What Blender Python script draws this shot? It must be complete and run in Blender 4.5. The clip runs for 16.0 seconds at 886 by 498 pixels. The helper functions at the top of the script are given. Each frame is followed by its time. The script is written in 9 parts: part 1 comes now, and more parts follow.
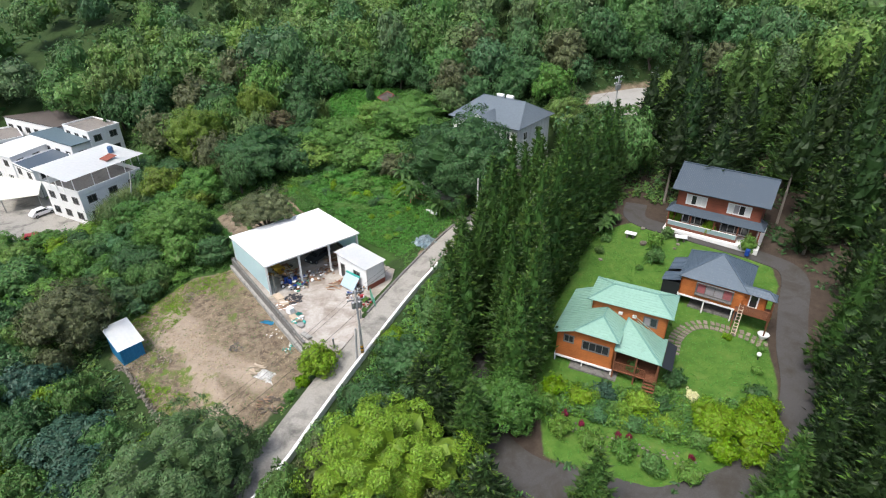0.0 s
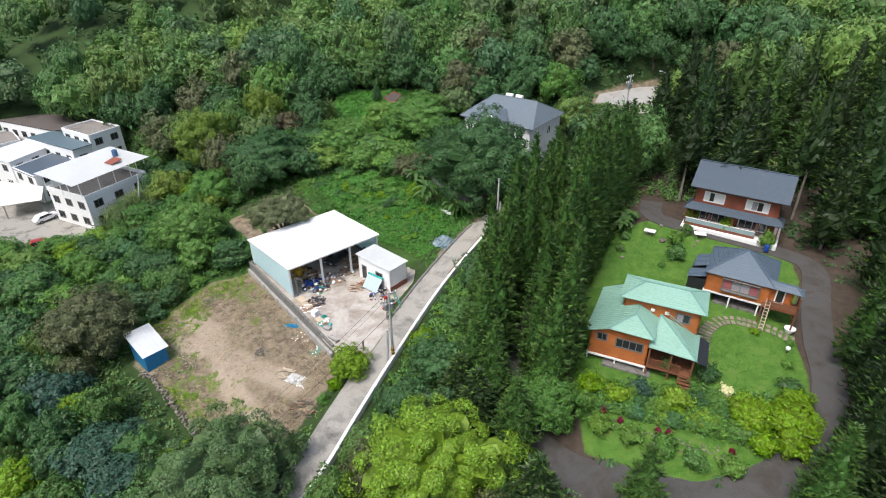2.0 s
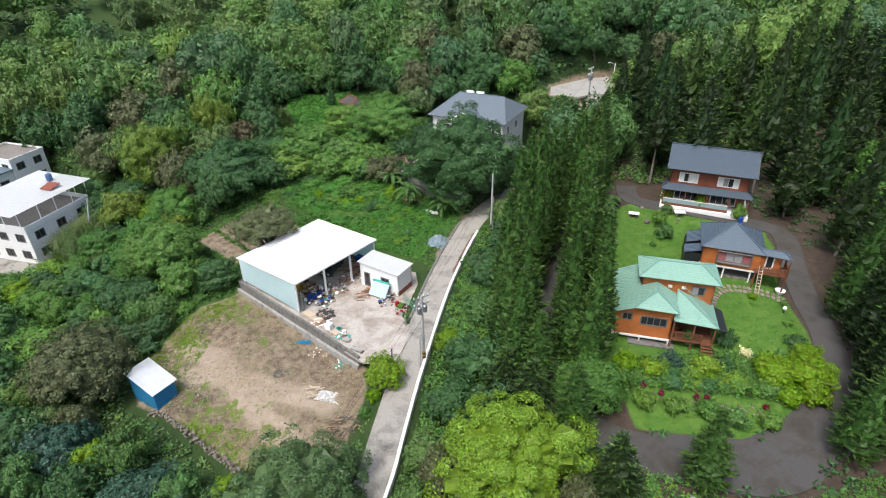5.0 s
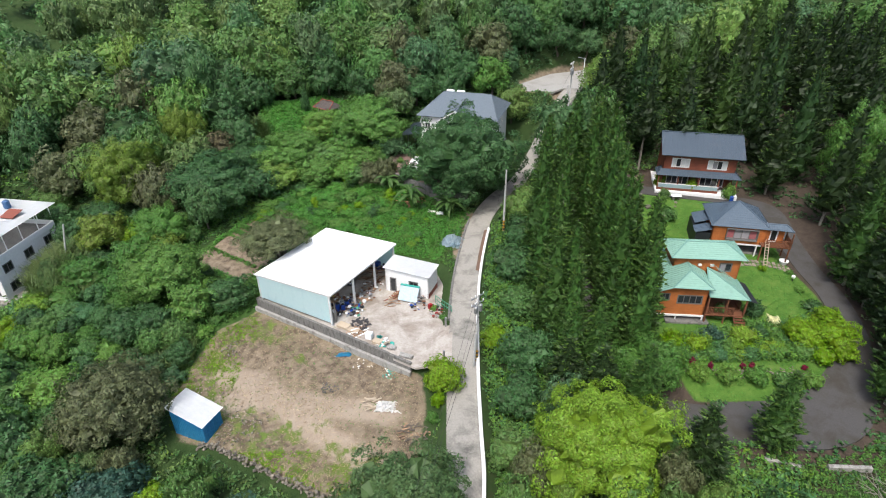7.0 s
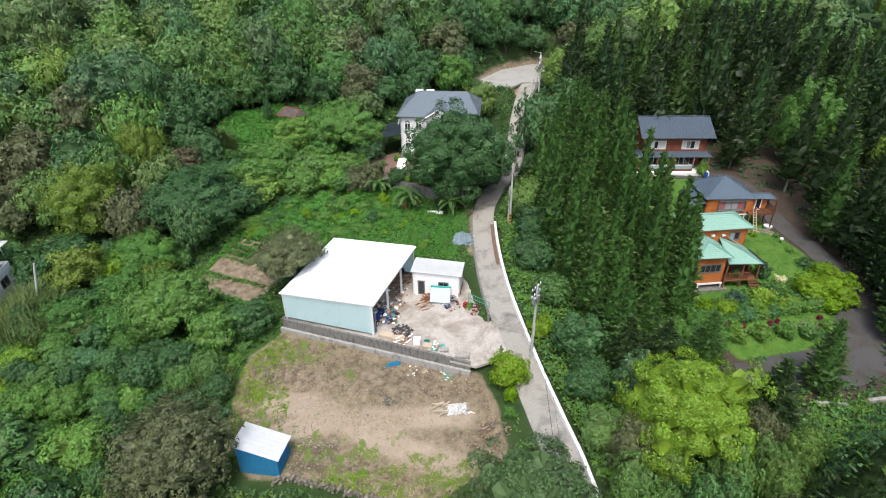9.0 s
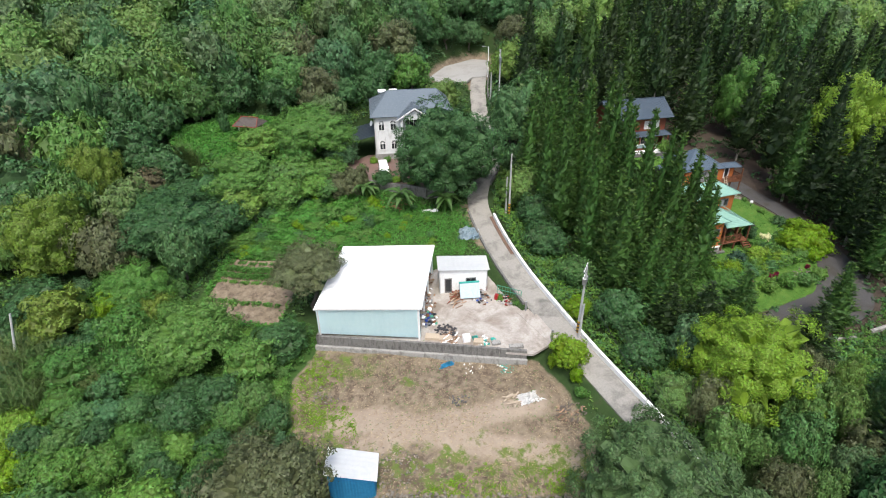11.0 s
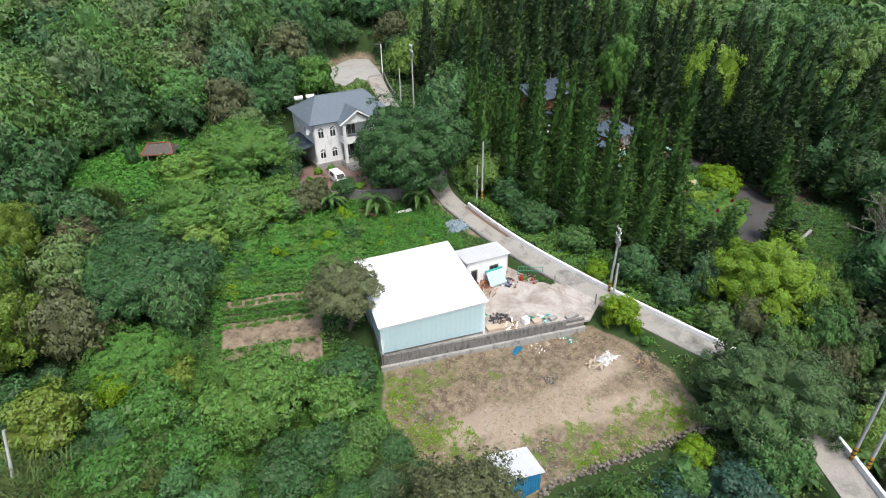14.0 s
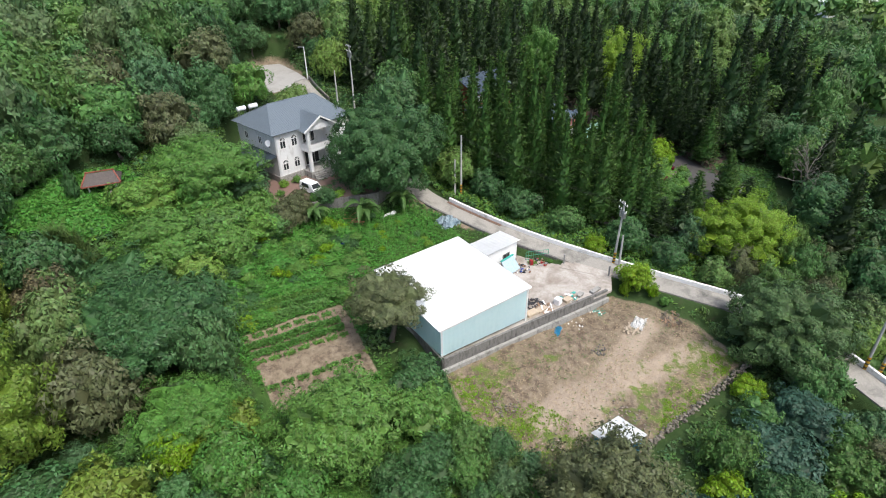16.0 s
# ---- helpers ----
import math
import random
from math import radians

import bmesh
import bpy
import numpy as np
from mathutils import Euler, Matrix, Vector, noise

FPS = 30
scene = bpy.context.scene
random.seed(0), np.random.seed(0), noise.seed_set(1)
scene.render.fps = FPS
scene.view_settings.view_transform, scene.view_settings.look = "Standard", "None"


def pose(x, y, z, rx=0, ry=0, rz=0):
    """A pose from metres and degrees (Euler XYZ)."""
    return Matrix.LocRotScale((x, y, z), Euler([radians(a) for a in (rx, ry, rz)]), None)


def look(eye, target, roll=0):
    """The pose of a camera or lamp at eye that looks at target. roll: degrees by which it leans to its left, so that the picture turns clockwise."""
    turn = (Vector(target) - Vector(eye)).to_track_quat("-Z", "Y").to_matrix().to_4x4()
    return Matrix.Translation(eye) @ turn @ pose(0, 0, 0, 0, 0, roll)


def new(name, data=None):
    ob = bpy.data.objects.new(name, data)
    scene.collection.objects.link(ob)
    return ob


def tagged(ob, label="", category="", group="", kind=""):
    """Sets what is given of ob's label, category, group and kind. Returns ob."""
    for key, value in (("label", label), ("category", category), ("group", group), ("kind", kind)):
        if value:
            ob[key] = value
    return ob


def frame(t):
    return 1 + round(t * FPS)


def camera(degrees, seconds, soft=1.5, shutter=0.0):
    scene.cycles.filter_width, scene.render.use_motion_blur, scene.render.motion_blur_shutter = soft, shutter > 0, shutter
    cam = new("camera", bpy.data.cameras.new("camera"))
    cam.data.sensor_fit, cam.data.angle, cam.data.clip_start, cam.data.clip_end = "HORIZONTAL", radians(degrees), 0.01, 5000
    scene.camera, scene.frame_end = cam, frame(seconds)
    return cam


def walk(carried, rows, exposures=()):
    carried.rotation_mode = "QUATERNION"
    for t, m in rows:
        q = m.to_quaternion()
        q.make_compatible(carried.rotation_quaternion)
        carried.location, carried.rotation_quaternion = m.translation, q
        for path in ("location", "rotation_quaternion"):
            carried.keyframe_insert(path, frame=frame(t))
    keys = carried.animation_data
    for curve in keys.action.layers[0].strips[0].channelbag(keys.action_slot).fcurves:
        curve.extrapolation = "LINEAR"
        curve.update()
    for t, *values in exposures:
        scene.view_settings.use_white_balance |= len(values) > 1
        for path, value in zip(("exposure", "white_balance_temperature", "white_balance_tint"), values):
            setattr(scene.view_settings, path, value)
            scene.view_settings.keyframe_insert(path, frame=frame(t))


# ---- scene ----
cam = camera(76.5, 16.0, 1.1)
METRES, EYE, TILT, LEAN, TURN = 110.0, 55.0, -30.0, 0.5, 0.0
ROWS = [
    (0.0, 0.0, 0.0, 0.0, 0.0, 0.0, -0.0),
    (0.5, -0.0103, 0.0001, 0.0002, -0.05, 0.0, -0.01),
    (1.0, -0.0212, 0.0004, 0.0004, -0.34, 0.01, 0.13),
    (1.5, -0.0331, 0.0005, 0.0007, -0.88, 0.01, 0.44),
    (2.0, -0.0456, 0.0007, 0.0007, -1.54, -0.01, 0.83),
    (2.5, -0.0588, 0.0011, 0.0007, -2.7, -0.04, 1.5),
    (3.0, -0.0741, 0.0021, 0.0012, -4.3, -0.12, 2.41),
    (3.5, -0.0917, 0.0036, 0.0018, -5.89, -0.2, 3.33),
    (6.0, -0.2117, 0.0263, 0.0137, -14.34, -1.0, 8.14),
    (6.5, -0.2424, 0.0352, 0.0181, -16.45, -1.3, 9.28),
    (7.0, -0.2744, 0.0459, 0.0234, -18.75, -1.66, 10.52),
    (7.5, -0.3068, 0.0586, 0.0294, -21.17, -2.08, 11.82),
    (8.0, -0.339, 0.0729, 0.0362, -23.72, -2.56, 13.18),
    (8.5, -0.371, 0.0889, 0.0443, -26.44, -3.19, 14.59),
    (9.0, -0.4024, 0.1064, 0.0531, -29.23, -3.9, 15.97),
    (11.5, -0.5444, 0.2205, 0.109, -44.89, -8.89, 22.77),
    (12.0, -0.5698, 0.2487, 0.1239, -48.73, -10.37, 24.05),
    (12.5, -0.5927, 0.2783, 0.1398, -52.68, -12.05, 25.35),
    (13.0, -0.6146, 0.3105, 0.1567, -56.84, -13.8, 26.43),
    (13.5, -0.6334, 0.3441, 0.1746, -61.14, -15.72, 27.45),
    (14.0, -0.6495, 0.3792, 0.1933, -65.49, -17.73, 28.34),
    (14.5, -0.6629, 0.4154, 0.2125, -69.9, -19.82, 29.11),
    (15.0, -0.6734, 0.4524, 0.2323, -74.41, -22.02, 29.78),
    (15.5, -0.6811, 0.4902, 0.2525, -79.04, -24.3, 30.29),
    (16.0, -0.6861, 0.5287, 0.2734, -83.76, -26.69, 30.64),
]
walk(cam, [(t, pose(0, 0, EYE, TILT, LEAN, TURN) @ pose(METRES * x, METRES * y, METRES * z, 90 + pitch, roll, yaw)) for t, x, y, z, yaw, pitch, roll in ROWS])

# ---- world, sun ----
world = bpy.data.worlds.new("sky")
world.use_nodes = True
scene.world = world
wn = world.node_tree.nodes
sky = wn.new("ShaderNodeTexSky")
sky.sky_type = 'NISHITA'
sky.sun_disc = False
SUN_EL, SUN_ROT = 62.0, 222.0
sky.sun_elevation, sky.sun_rotation = radians(SUN_EL), radians(SUN_ROT)
sky.air_density, sky.dust_density, sky.ozone_density = 1.0, 4.0, 1.0
wn["Background"].inputs[1].default_value = 0.125
world.node_tree.links.new(sky.outputs[0], wn["Background"].inputs[0])
lamp = new("sun", bpy.data.lights.new("sun", 'SUN'))
lamp.data.energy, lamp.data.angle, lamp.data.color = 1.5, radians(16), (1.0, 1.0, 0.97)
az = radians(SUN_ROT)
lamp.matrix_world = look((0, 0, 200), (0 - 100 * math.sin(az) * math.cos(radians(SUN_EL)), 0 - 100 * math.cos(az) * math.cos(radians(SUN_EL)), 200 - 100 * math.sin(radians(SUN_EL))))
scene.view_settings.exposure = 1.04

# ---- materials ----
def node(nt, kind, **kw):
    n = nt.nodes.new(kind)
    for k, v in kw.items():
        n.inputs[k.replace("_", " ")].default_value = v
    return n


def ramp(nt, stops):
    r = nt.nodes.new("ShaderNodeValToRGB")
    e = r.color_ramp.elements
    while len(e) < len(stops):
        e.new(0.5)
    for el, (p, c) in zip(e, stops):
        el.position, el.color = p, (*c, 1)
    return r


def base_mat(name, rough=0.7, metal=0.0, spec=0.4):
    m = bpy.data.materials.new(name)
    m.use_nodes = True
    nt = m.node_tree
    b = nt.nodes["Principled BSDF"]
    b.inputs["Roughness"].default_value, b.inputs["Metallic"].default_value = rough, metal
    b.inputs["Specular IOR Level"].default_value = spec
    return m, nt, b


def coords(nt, obj=True):
    return nt.nodes.new("ShaderNodeTexCoord").outputs["Object" if obj else "Generated"]


def surface(name, c1, c2, scale=1.0, rough=0.7, metal=0.0, bump=0.15, spec=0.35, stain=None, stain_scale=0.25, stain_lo=0.5, streak=0.0, piece=0.0):
    """Two-tone noisy surface; stain: a third colour in broad blotches; streak: vertical runs; piece: brightness change per object."""
    m, nt, b = base_mat(name, rough, metal, spec)
    L = nt.links.new
    co = coords(nt)
    n1 = node(nt, "ShaderNodeTexNoise", Scale=scale * 6, Detail=8.0, Roughness=0.65)
    L(co, n1.inputs["Vector"])
    r = ramp(nt, [(0.3, c1), (0.7, c2)])
    L(n1.outputs["Fac"], r.inputs[0])
    out = r.outputs[0]
    if stain:
        mp = nt.nodes.new("ShaderNodeMapping")
        mp.inputs["Scale"].default_value = (1, 1, 1.0 - 0.85 * streak)
        L(co, mp.inputs[0])
        n2 = node(nt, "ShaderNodeTexNoise", Scale=stain_scale * (1 + 5 * streak), Detail=6.0, Roughness=0.7, Distortion=0.4)
        L(mp.outputs[0], n2.inputs["Vector"])
        r2 = ramp(nt, [(stain_lo, (0, 0, 0)), (min(stain_lo + 0.22, 1.0), (1, 1, 1))])
        L(n2.outputs["Fac"], r2.inputs[0])
        mx = nt.nodes.new("ShaderNodeMix")
        mx.data_type = 'RGBA'
        L(r2.outputs[0], mx.inputs[0])
        L(out, mx.inputs[6])
        mx.inputs[7].default_value = (*stain, 1)
        out = mx.outputs[2]
    if piece:
        oi = nt.nodes.new("ShaderNodeObjectInfo")
        mr = node(nt, "ShaderNodeMapRange")
        mr.inputs[3].default_value, mr.inputs[4].default_value = 1 - piece, 1 + piece
        L(oi.outputs["Random"], mr.inputs[0])
        hs = nt.nodes.new("ShaderNodeHueSaturation")
        L(mr.outputs[0], hs.inputs["Value"])
        L(out, hs.inputs["Color"])
        out = hs.outputs[0]
    L(out, b.inputs["Base Color"])
    if bump:
        n3 = node(nt, "ShaderNodeTexNoise", Scale=scale * 25, Detail=4.0)
        L(co, n3.inputs["Vector"])
        bp = node(nt, "ShaderNodeBump", Strength=bump, Distance=0.02)
        L(n3.outputs["Fac"], bp.inputs["Height"])
        L(bp.outputs[0], b.inputs["Normal"])
    return m


def leaf_mat(name, greens, vary=0.34, trans=0.14, rough=0.5):
    """Foliage: the tone changes from tree to tree (and by the 'tint' attribute in joined woods) and from leaf to leaf."""
    m, nt, b = base_mat(name, rough, 0, 0.25)
    L = nt.links.new
    oi = nt.nodes.new("ShaderNodeObjectInfo")
    at = nt.nodes.new("ShaderNodeAttribute")
    at.attribute_name = "tint"
    add = nt.nodes.new("ShaderNodeMath")
    add.operation = 'ADD'
    L(oi.outputs["Random"], add.inputs[0])
    L(at.outputs["Fac"], add.inputs[1])
    fr = nt.nodes.new("ShaderNodeMath")
    fr.operation = 'FRACT'
    L(add.outputs[0], fr.inputs[0])
    r = ramp(nt, [(i / max(1, len(greens) - 1), c) for i, c in enumerate(greens)])
    L(fr.outputs[0], r.inputs[0])
    geo = nt.nodes.new("ShaderNodeNewGeometry")
    mr = node(nt, "ShaderNodeMapRange")
    mr.inputs[3].default_value, mr.inputs[4].default_value = 1 - vary, 1 + vary
    L(geo.outputs["Random Per Island"], mr.inputs[0])
    co = coords(nt)
    n1 = node(nt, "ShaderNodeTexNoise", Scale=1.6, Detail=6.0, Roughness=0.75)
    L(co, n1.inputs["Vector"])
    mr2 = node(nt, "ShaderNodeMapRange")
    mr2.inputs[1].default_value, mr2.inputs[2].default_value = 0.3, 0.7
    mr2.inputs[3].default_value, mr2.inputs[4].default_value = 0.78, 1.22
    L(n1.outputs["Fac"], mr2.inputs[0])
    mu = nt.nodes.new("ShaderNodeMath")
    mu.operation = 'MULTIPLY'
    L(mr.outputs[0], mu.inputs[0])
    L(mr2.outputs[0], mu.inputs[1])
    hue = node(nt, "ShaderNodeMapRange")
    hue.inputs[3].default_value, hue.inputs[4].default_value = 0.485, 0.515
    L(geo.outputs["Random Per Island"], hue.inputs[0])
    hs = node(nt, "ShaderNodeHueSaturation", Saturation=1.1)
    L(mu.outputs[0], hs.inputs["Value"])
    L(hue.outputs[0], hs.inputs["Hue"])
    L(r.outputs[0], hs.inputs["Color"])
    L(hs.outputs[0], b.inputs["Base Color"])
    n2 = node(nt, "ShaderNodeTexNoise", Scale=4.5, Detail=3.0, Roughness=0.7)
    L(co, n2.inputs["Vector"])
    bp = node(nt, "ShaderNodeBump", Strength=0.25, Distance=0.1)
    L(n2.outputs["Fac"], bp.inputs["Height"])
    L(bp.outputs[0], b.inputs["Normal"])
    tr = nt.nodes.new("ShaderNodeBsdfTranslucent")
    L(hs.outputs[0], tr.inputs["Color"])
    mx = nt.nodes.new("ShaderNodeMixShader")
    mx.inputs[0].default_value = trans
    L(b.outputs[0], mx.inputs[1])
    L(tr.outputs[0], mx.inputs[2])
    L(mx.outputs[0], nt.nodes["Material Output"].inputs["Surface"])
    return m


def plain(name, c, rough=0.6, metal=0.0, k=0.8):
    return surface(name, tuple(v * k for v in c), c, 1.0, rough, metal, 0.05)


LEAF_WOOD = leaf_mat("leaf_wood", [(0.0573, 0.113, 0.0353), (0.0857, 0.159, 0.0473), (0.0687, 0.142, 0.0498), (0.114, 0.188, 0.0554), (0.0573, 0.12, 0.0554), (0.0964, 0.142, 0.063), (0.137, 0.215, 0.0554), (0.063, 0.131, 0.0473)])
LEAF_DARK = leaf_mat("leaf_dark", [(0.0422, 0.0926, 0.0347), (0.0529, 0.11, 0.0416)])
LEAF_BLUISH = leaf_mat("leaf_bluish", [(0.0321, 0.0712, 0.0491), (0.0416, 0.0857, 0.0554)])
LEAF_OLIVE = leaf_mat("leaf_olive", [(0.0825, 0.0926, 0.046), (0.0932, 0.11, 0.0523)])
LEAF_YELLOW = leaf_mat("leaf_yellow", [(0.11, 0.165, 0.034), (0.13, 0.18, 0.042)])
LEAF_RUSSET = leaf_mat("leaf_russet", [(0.095, 0.08, 0.045), (0.085, 0.09, 0.045)])
LEAF_GREY = leaf_mat("leaf_grey_green", [(0.068, 0.118, 0.047), (0.078, 0.128, 0.052)])
LEAF_FRESH = leaf_mat("leaf_fresh", [(0.08, 0.165, 0.042), (0.098, 0.185, 0.05)])
LEAF_MANGO = leaf_mat("leaf_mango", [(0.0958, 0.11, 0.0536), (0.106, 0.118, 0.0592)])
LEAF_BRIGHT = leaf_mat("leaf_bright", [(0.145, 0.235, 0.038), (0.165, 0.255, 0.046)])
LEAF_LIME = leaf_mat("leaf_lime", [(0.116, 0.213, 0.0221), (0.14, 0.229, 0.0302)])
LEAF_SHRUB = leaf_mat("leaf_shrub", [(0.0737, 0.161, 0.0416), (0.111, 0.209, 0.0491), (0.0605, 0.133, 0.0554), (0.138, 0.237, 0.0416), (0.0636, 0.142, 0.0699)])
LEAF_WEED = leaf_mat("leaf_weed", [(0.0605, 0.137, 0.0353), (0.0876, 0.169, 0.0416)])
LEAF_CREEP = leaf_mat("leaf_creeper", [(0.066, 0.175, 0.04), (0.085, 0.2, 0.045)])
LEAF_DRY = leaf_mat("leaf_dry", [(0.29, 0.227, 0.151), (0.353, 0.284, 0.195), (0.189, 0.139, 0.0882)], 0.4)
LEAF_REED = leaf_mat("leaf_reed", [(0.07, 0.11, 0.035), (0.095, 0.128, 0.045)])
# Needles twice: self-shade is put into the dark copy, light into the lit.
LEAF_CONIFER_SHADED = leaf_mat("leaf_conifer_shaded", [(0.016, 0.033, 0.011), (0.02, 0.039, 0.013), (0.025, 0.046, 0.015)], 0.3, 0.1)
LEAF_CONIFER_LIT = leaf_mat("leaf_conifer_lit", [(0.04, 0.08, 0.022), (0.05, 0.094, 0.026)], 0.3, 0.12)
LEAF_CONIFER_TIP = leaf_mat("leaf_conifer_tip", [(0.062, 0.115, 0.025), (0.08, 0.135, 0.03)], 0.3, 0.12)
LEAF_BANANA = leaf_mat("leaf_banana", [(0.0718, 0.147, 0.0491), (0.0932, 0.17, 0.0554)], 0.25, 0.3)
FLOWER_RED = leaf_mat("flower_red", [(0.139, 0.0189, 0.0378), (0.189, 0.0315, 0.063)], 0.5)
FLOWER_CREAM = leaf_mat("flower_cream", [(0.6, 0.6, 0.32), (0.7, 0.68, 0.42)], 0.2)
BARK = surface("bark", (0.07, 0.056, 0.042), (0.14, 0.119, 0.098), 2.0, 0.9, bump=0.5)
BARK_PALE = surface("bark_pale", (0.154, 0.133, 0.112), (0.252, 0.231, 0.203), 2.0, 0.9, bump=0.4)
CONCRETE_ROAD = surface("concrete_road", (0.235, 0.222, 0.195), (0.325, 0.308, 0.275), 0.9, 0.9, stain=(0.105, 0.101, 0.091), stain_scale=0.35, stain_lo=0.48)
CONCRETE_YARD = surface("concrete_yard", (0.34, 0.31, 0.275), (0.45, 0.415, 0.375), 0.7, 0.9, stain=(0.225, 0.19, 0.155), stain_scale=0.35, stain_lo=0.42)
CONCRETE_WALL = surface("concrete_wall", (0.119, 0.115, 0.108), (0.203, 0.196, 0.182), 1.0, 0.9, stain=(0.0525, 0.049, 0.0434), stain_scale=0.5, stain_lo=0.48, streak=0.8)
CONCRETE_PALE = surface("concrete_pale", (0.252, 0.245, 0.224), (0.35, 0.343, 0.322), 1.0, 0.9, stain=(0.112, 0.105, 0.091), stain_scale=0.5, stain_lo=0.48, streak=0.6)
WHITE_PARAPET = surface("white_parapet", (0.66, 0.66, 0.65), (0.8, 0.8, 0.79), 0.8, 0.7, stain=(0.2, 0.195, 0.18), stain_scale=0.5, stain_lo=0.56)
WHITE_WALL = surface("white_wall", (0.68, 0.68, 0.67), (0.8, 0.8, 0.79), 0.6, 0.7, stain=(0.45, 0.44, 0.42), stain_scale=0.3, stain_lo=0.6, streak=0.8)
GREY_TILE_WALL = surface("grey_tile_wall", (0.6, 0.605, 0.6), (0.7, 0.705, 0.7), 1.0, 0.6, stain=(0.38, 0.37, 0.35), stain_scale=0.3, stain_lo=0.52, streak=0.8)
WHITE_ROOF = surface("white_roof_sheet", (0.78, 0.8, 0.8), (0.86, 0.87, 0.87), 0.3, 0.4, stain=(0.7, 0.72, 0.72), stain_scale=0.25, stain_lo=0.6)
BLUE_SHEET = surface("pale_blue_sheet", (0.68, 0.87, 0.89), (0.73, 0.9, 0.91), 0.3, 0.5, stain=(0.62, 0.81, 0.83), stain_scale=0.25, stain_lo=0.55, streak=0.7)
BLUE_SHED = surface("blue_shed", (0.035, 0.28, 0.54), (0.06, 0.36, 0.62), 0.5, 0.5, stain=(0.04, 0.16, 0.3), stain_scale=0.8, stain_lo=0.58, streak=0.7)
GREEN_ROOF = surface("green_roof_sheet", (0.185, 0.33, 0.265), (0.225, 0.38, 0.31), 0.5, 0.42, stain=(0.15, 0.265, 0.215), stain_scale=0.3, stain_lo=0.55)
GREEN_ROOF_CAP = surface("green_roof_cap", (0.112, 0.238, 0.203), (0.154, 0.294, 0.252), 1.0, 0.5)
DARK_ROOF = surface("dark_roof_sheet", (0.049, 0.0686, 0.091), (0.07, 0.0924, 0.118), 0.6, 0.4, stain=(0.098, 0.105, 0.115), stain_scale=0.3, stain_lo=0.58)
SLATE_ROOF = surface("slate_roof", (0.0665, 0.0945, 0.126), (0.091, 0.125, 0.161), 0.7, 0.45, stain=(0.063, 0.077, 0.098), stain_scale=0.3, stain_lo=0.55, piece=0.12)
VILLA_ROOF = surface("villa_roof", (0.105, 0.13, 0.15), (0.136, 0.164, 0.188), 0.5, 0.45, stain=(0.091, 0.108, 0.126), stain_scale=0.25, stain_lo=0.58)
WOOD_RED = surface("wood_red", (0.14, 0.042, 0.0245), (0.196, 0.063, 0.035), 1.2, 0.6, stain=(0.098, 0.0315, 0.021), stain_scale=0.5, stain_lo=0.55, piece=0.14)
WOOD_DECK = surface("wood_deck", (0.112, 0.042, 0.021), (0.168, 0.07, 0.035), 1.5, 0.7, piece=0.15)
WOOD_PLANK = surface("wood_plank", (0.238, 0.14, 0.084), (0.322, 0.21, 0.133), 1.5, 0.8, piece=0.3)
WOOD_PALE = surface("wood_pale", (0.35, 0.28, 0.196), (0.434, 0.364, 0.28), 1.5, 0.8, piece=0.15)
ASPHALT = surface("asphalt", (0.0525, 0.0504, 0.049), (0.0756, 0.0721, 0.07), 1.5, 0.9, bump=0.3, stain=(0.0434, 0.0385, 0.0301), stain_scale=0.35, stain_lo=0.46)
STONE = surface("stone", (0.119, 0.105, 0.084), (0.21, 0.189, 0.154), 1.5, 0.9, bump=0.4, piece=0.35)
PAVER = surface("paver", (0.161, 0.133, 0.108), (0.231, 0.196, 0.161), 1.5, 0.9, piece=0.2)
RUBBLE = surface("rubble", (0.21, 0.154, 0.119), (0.35, 0.294, 0.252), 2.0, 0.9, piece=0.4)
GLASS_DARK = surface("window_glass", (0.02, 0.023, 0.025), (0.03, 0.034, 0.038), 1.0, 0.08, spec=0.8, bump=0)
WHITE_FRAME = plain("white_frame", (0.78, 0.78, 0.76), 0.5)
GREY_FRAME = plain("grey_frame", (0.14, 0.136, 0.13), 0.5)
STEEL = surface("galvanised_steel", (0.266, 0.273, 0.28), (0.35, 0.357, 0.364), 1.0, 0.4, 0.7)
RUST = surface("rusty_steel", (0.112, 0.049, 0.028), (0.196, 0.091, 0.049), 2.0, 0.8)
POLE_GREY = surface("pole_concrete", (0.322, 0.322, 0.308), (0.406, 0.406, 0.392), 1.0, 0.85, stain=(0.175, 0.175, 0.168), stain_lo=0.55)
YELLOW = plain("yellow_paint", (0.455, 0.252, 0.014), 0.6)
BLACK = plain("black_rubber", (0.03, 0.03, 0.03), 0.7)
RED_PAINT = plain("red_paint", (0.294, 0.014, 0.0175), 0.35)
WHITE_PAINT = plain("white_paint", (0.8, 0.8, 0.8), 0.35, k=0.93)
BLUE_PLASTIC = plain("blue_plastic", (0.014, 0.056, 0.294), 0.4)
BLUE_TARP = surface("blue_tarp", (0.021, 0.21, 0.406), (0.042, 0.28, 0.476), 1.0, 0.5)
PALE_TARP = surface("pale_blue_tarp", (0.28, 0.38, 0.43), (0.42, 0.51, 0.55), 1.2, 0.45, bump=0.6, stain=(0.21, 0.35, 0.462), stain_scale=0.6, stain_lo=0.52)
WHITE_TARP = surface("white_tarp", (0.7, 0.69, 0.66), (0.8, 0.8, 0.78), 1.0, 0.5)
GREEN_PAINT = plain("green_paint", (0.07, 0.28, 0.182), 0.5)
TEAL_PAINT = plain("teal_paint", (0.035, 0.35, 0.294), 0.5)
PINK_CURTAIN = plain("pink_curtain", (0.322, 0.105, 0.112), 0.9)
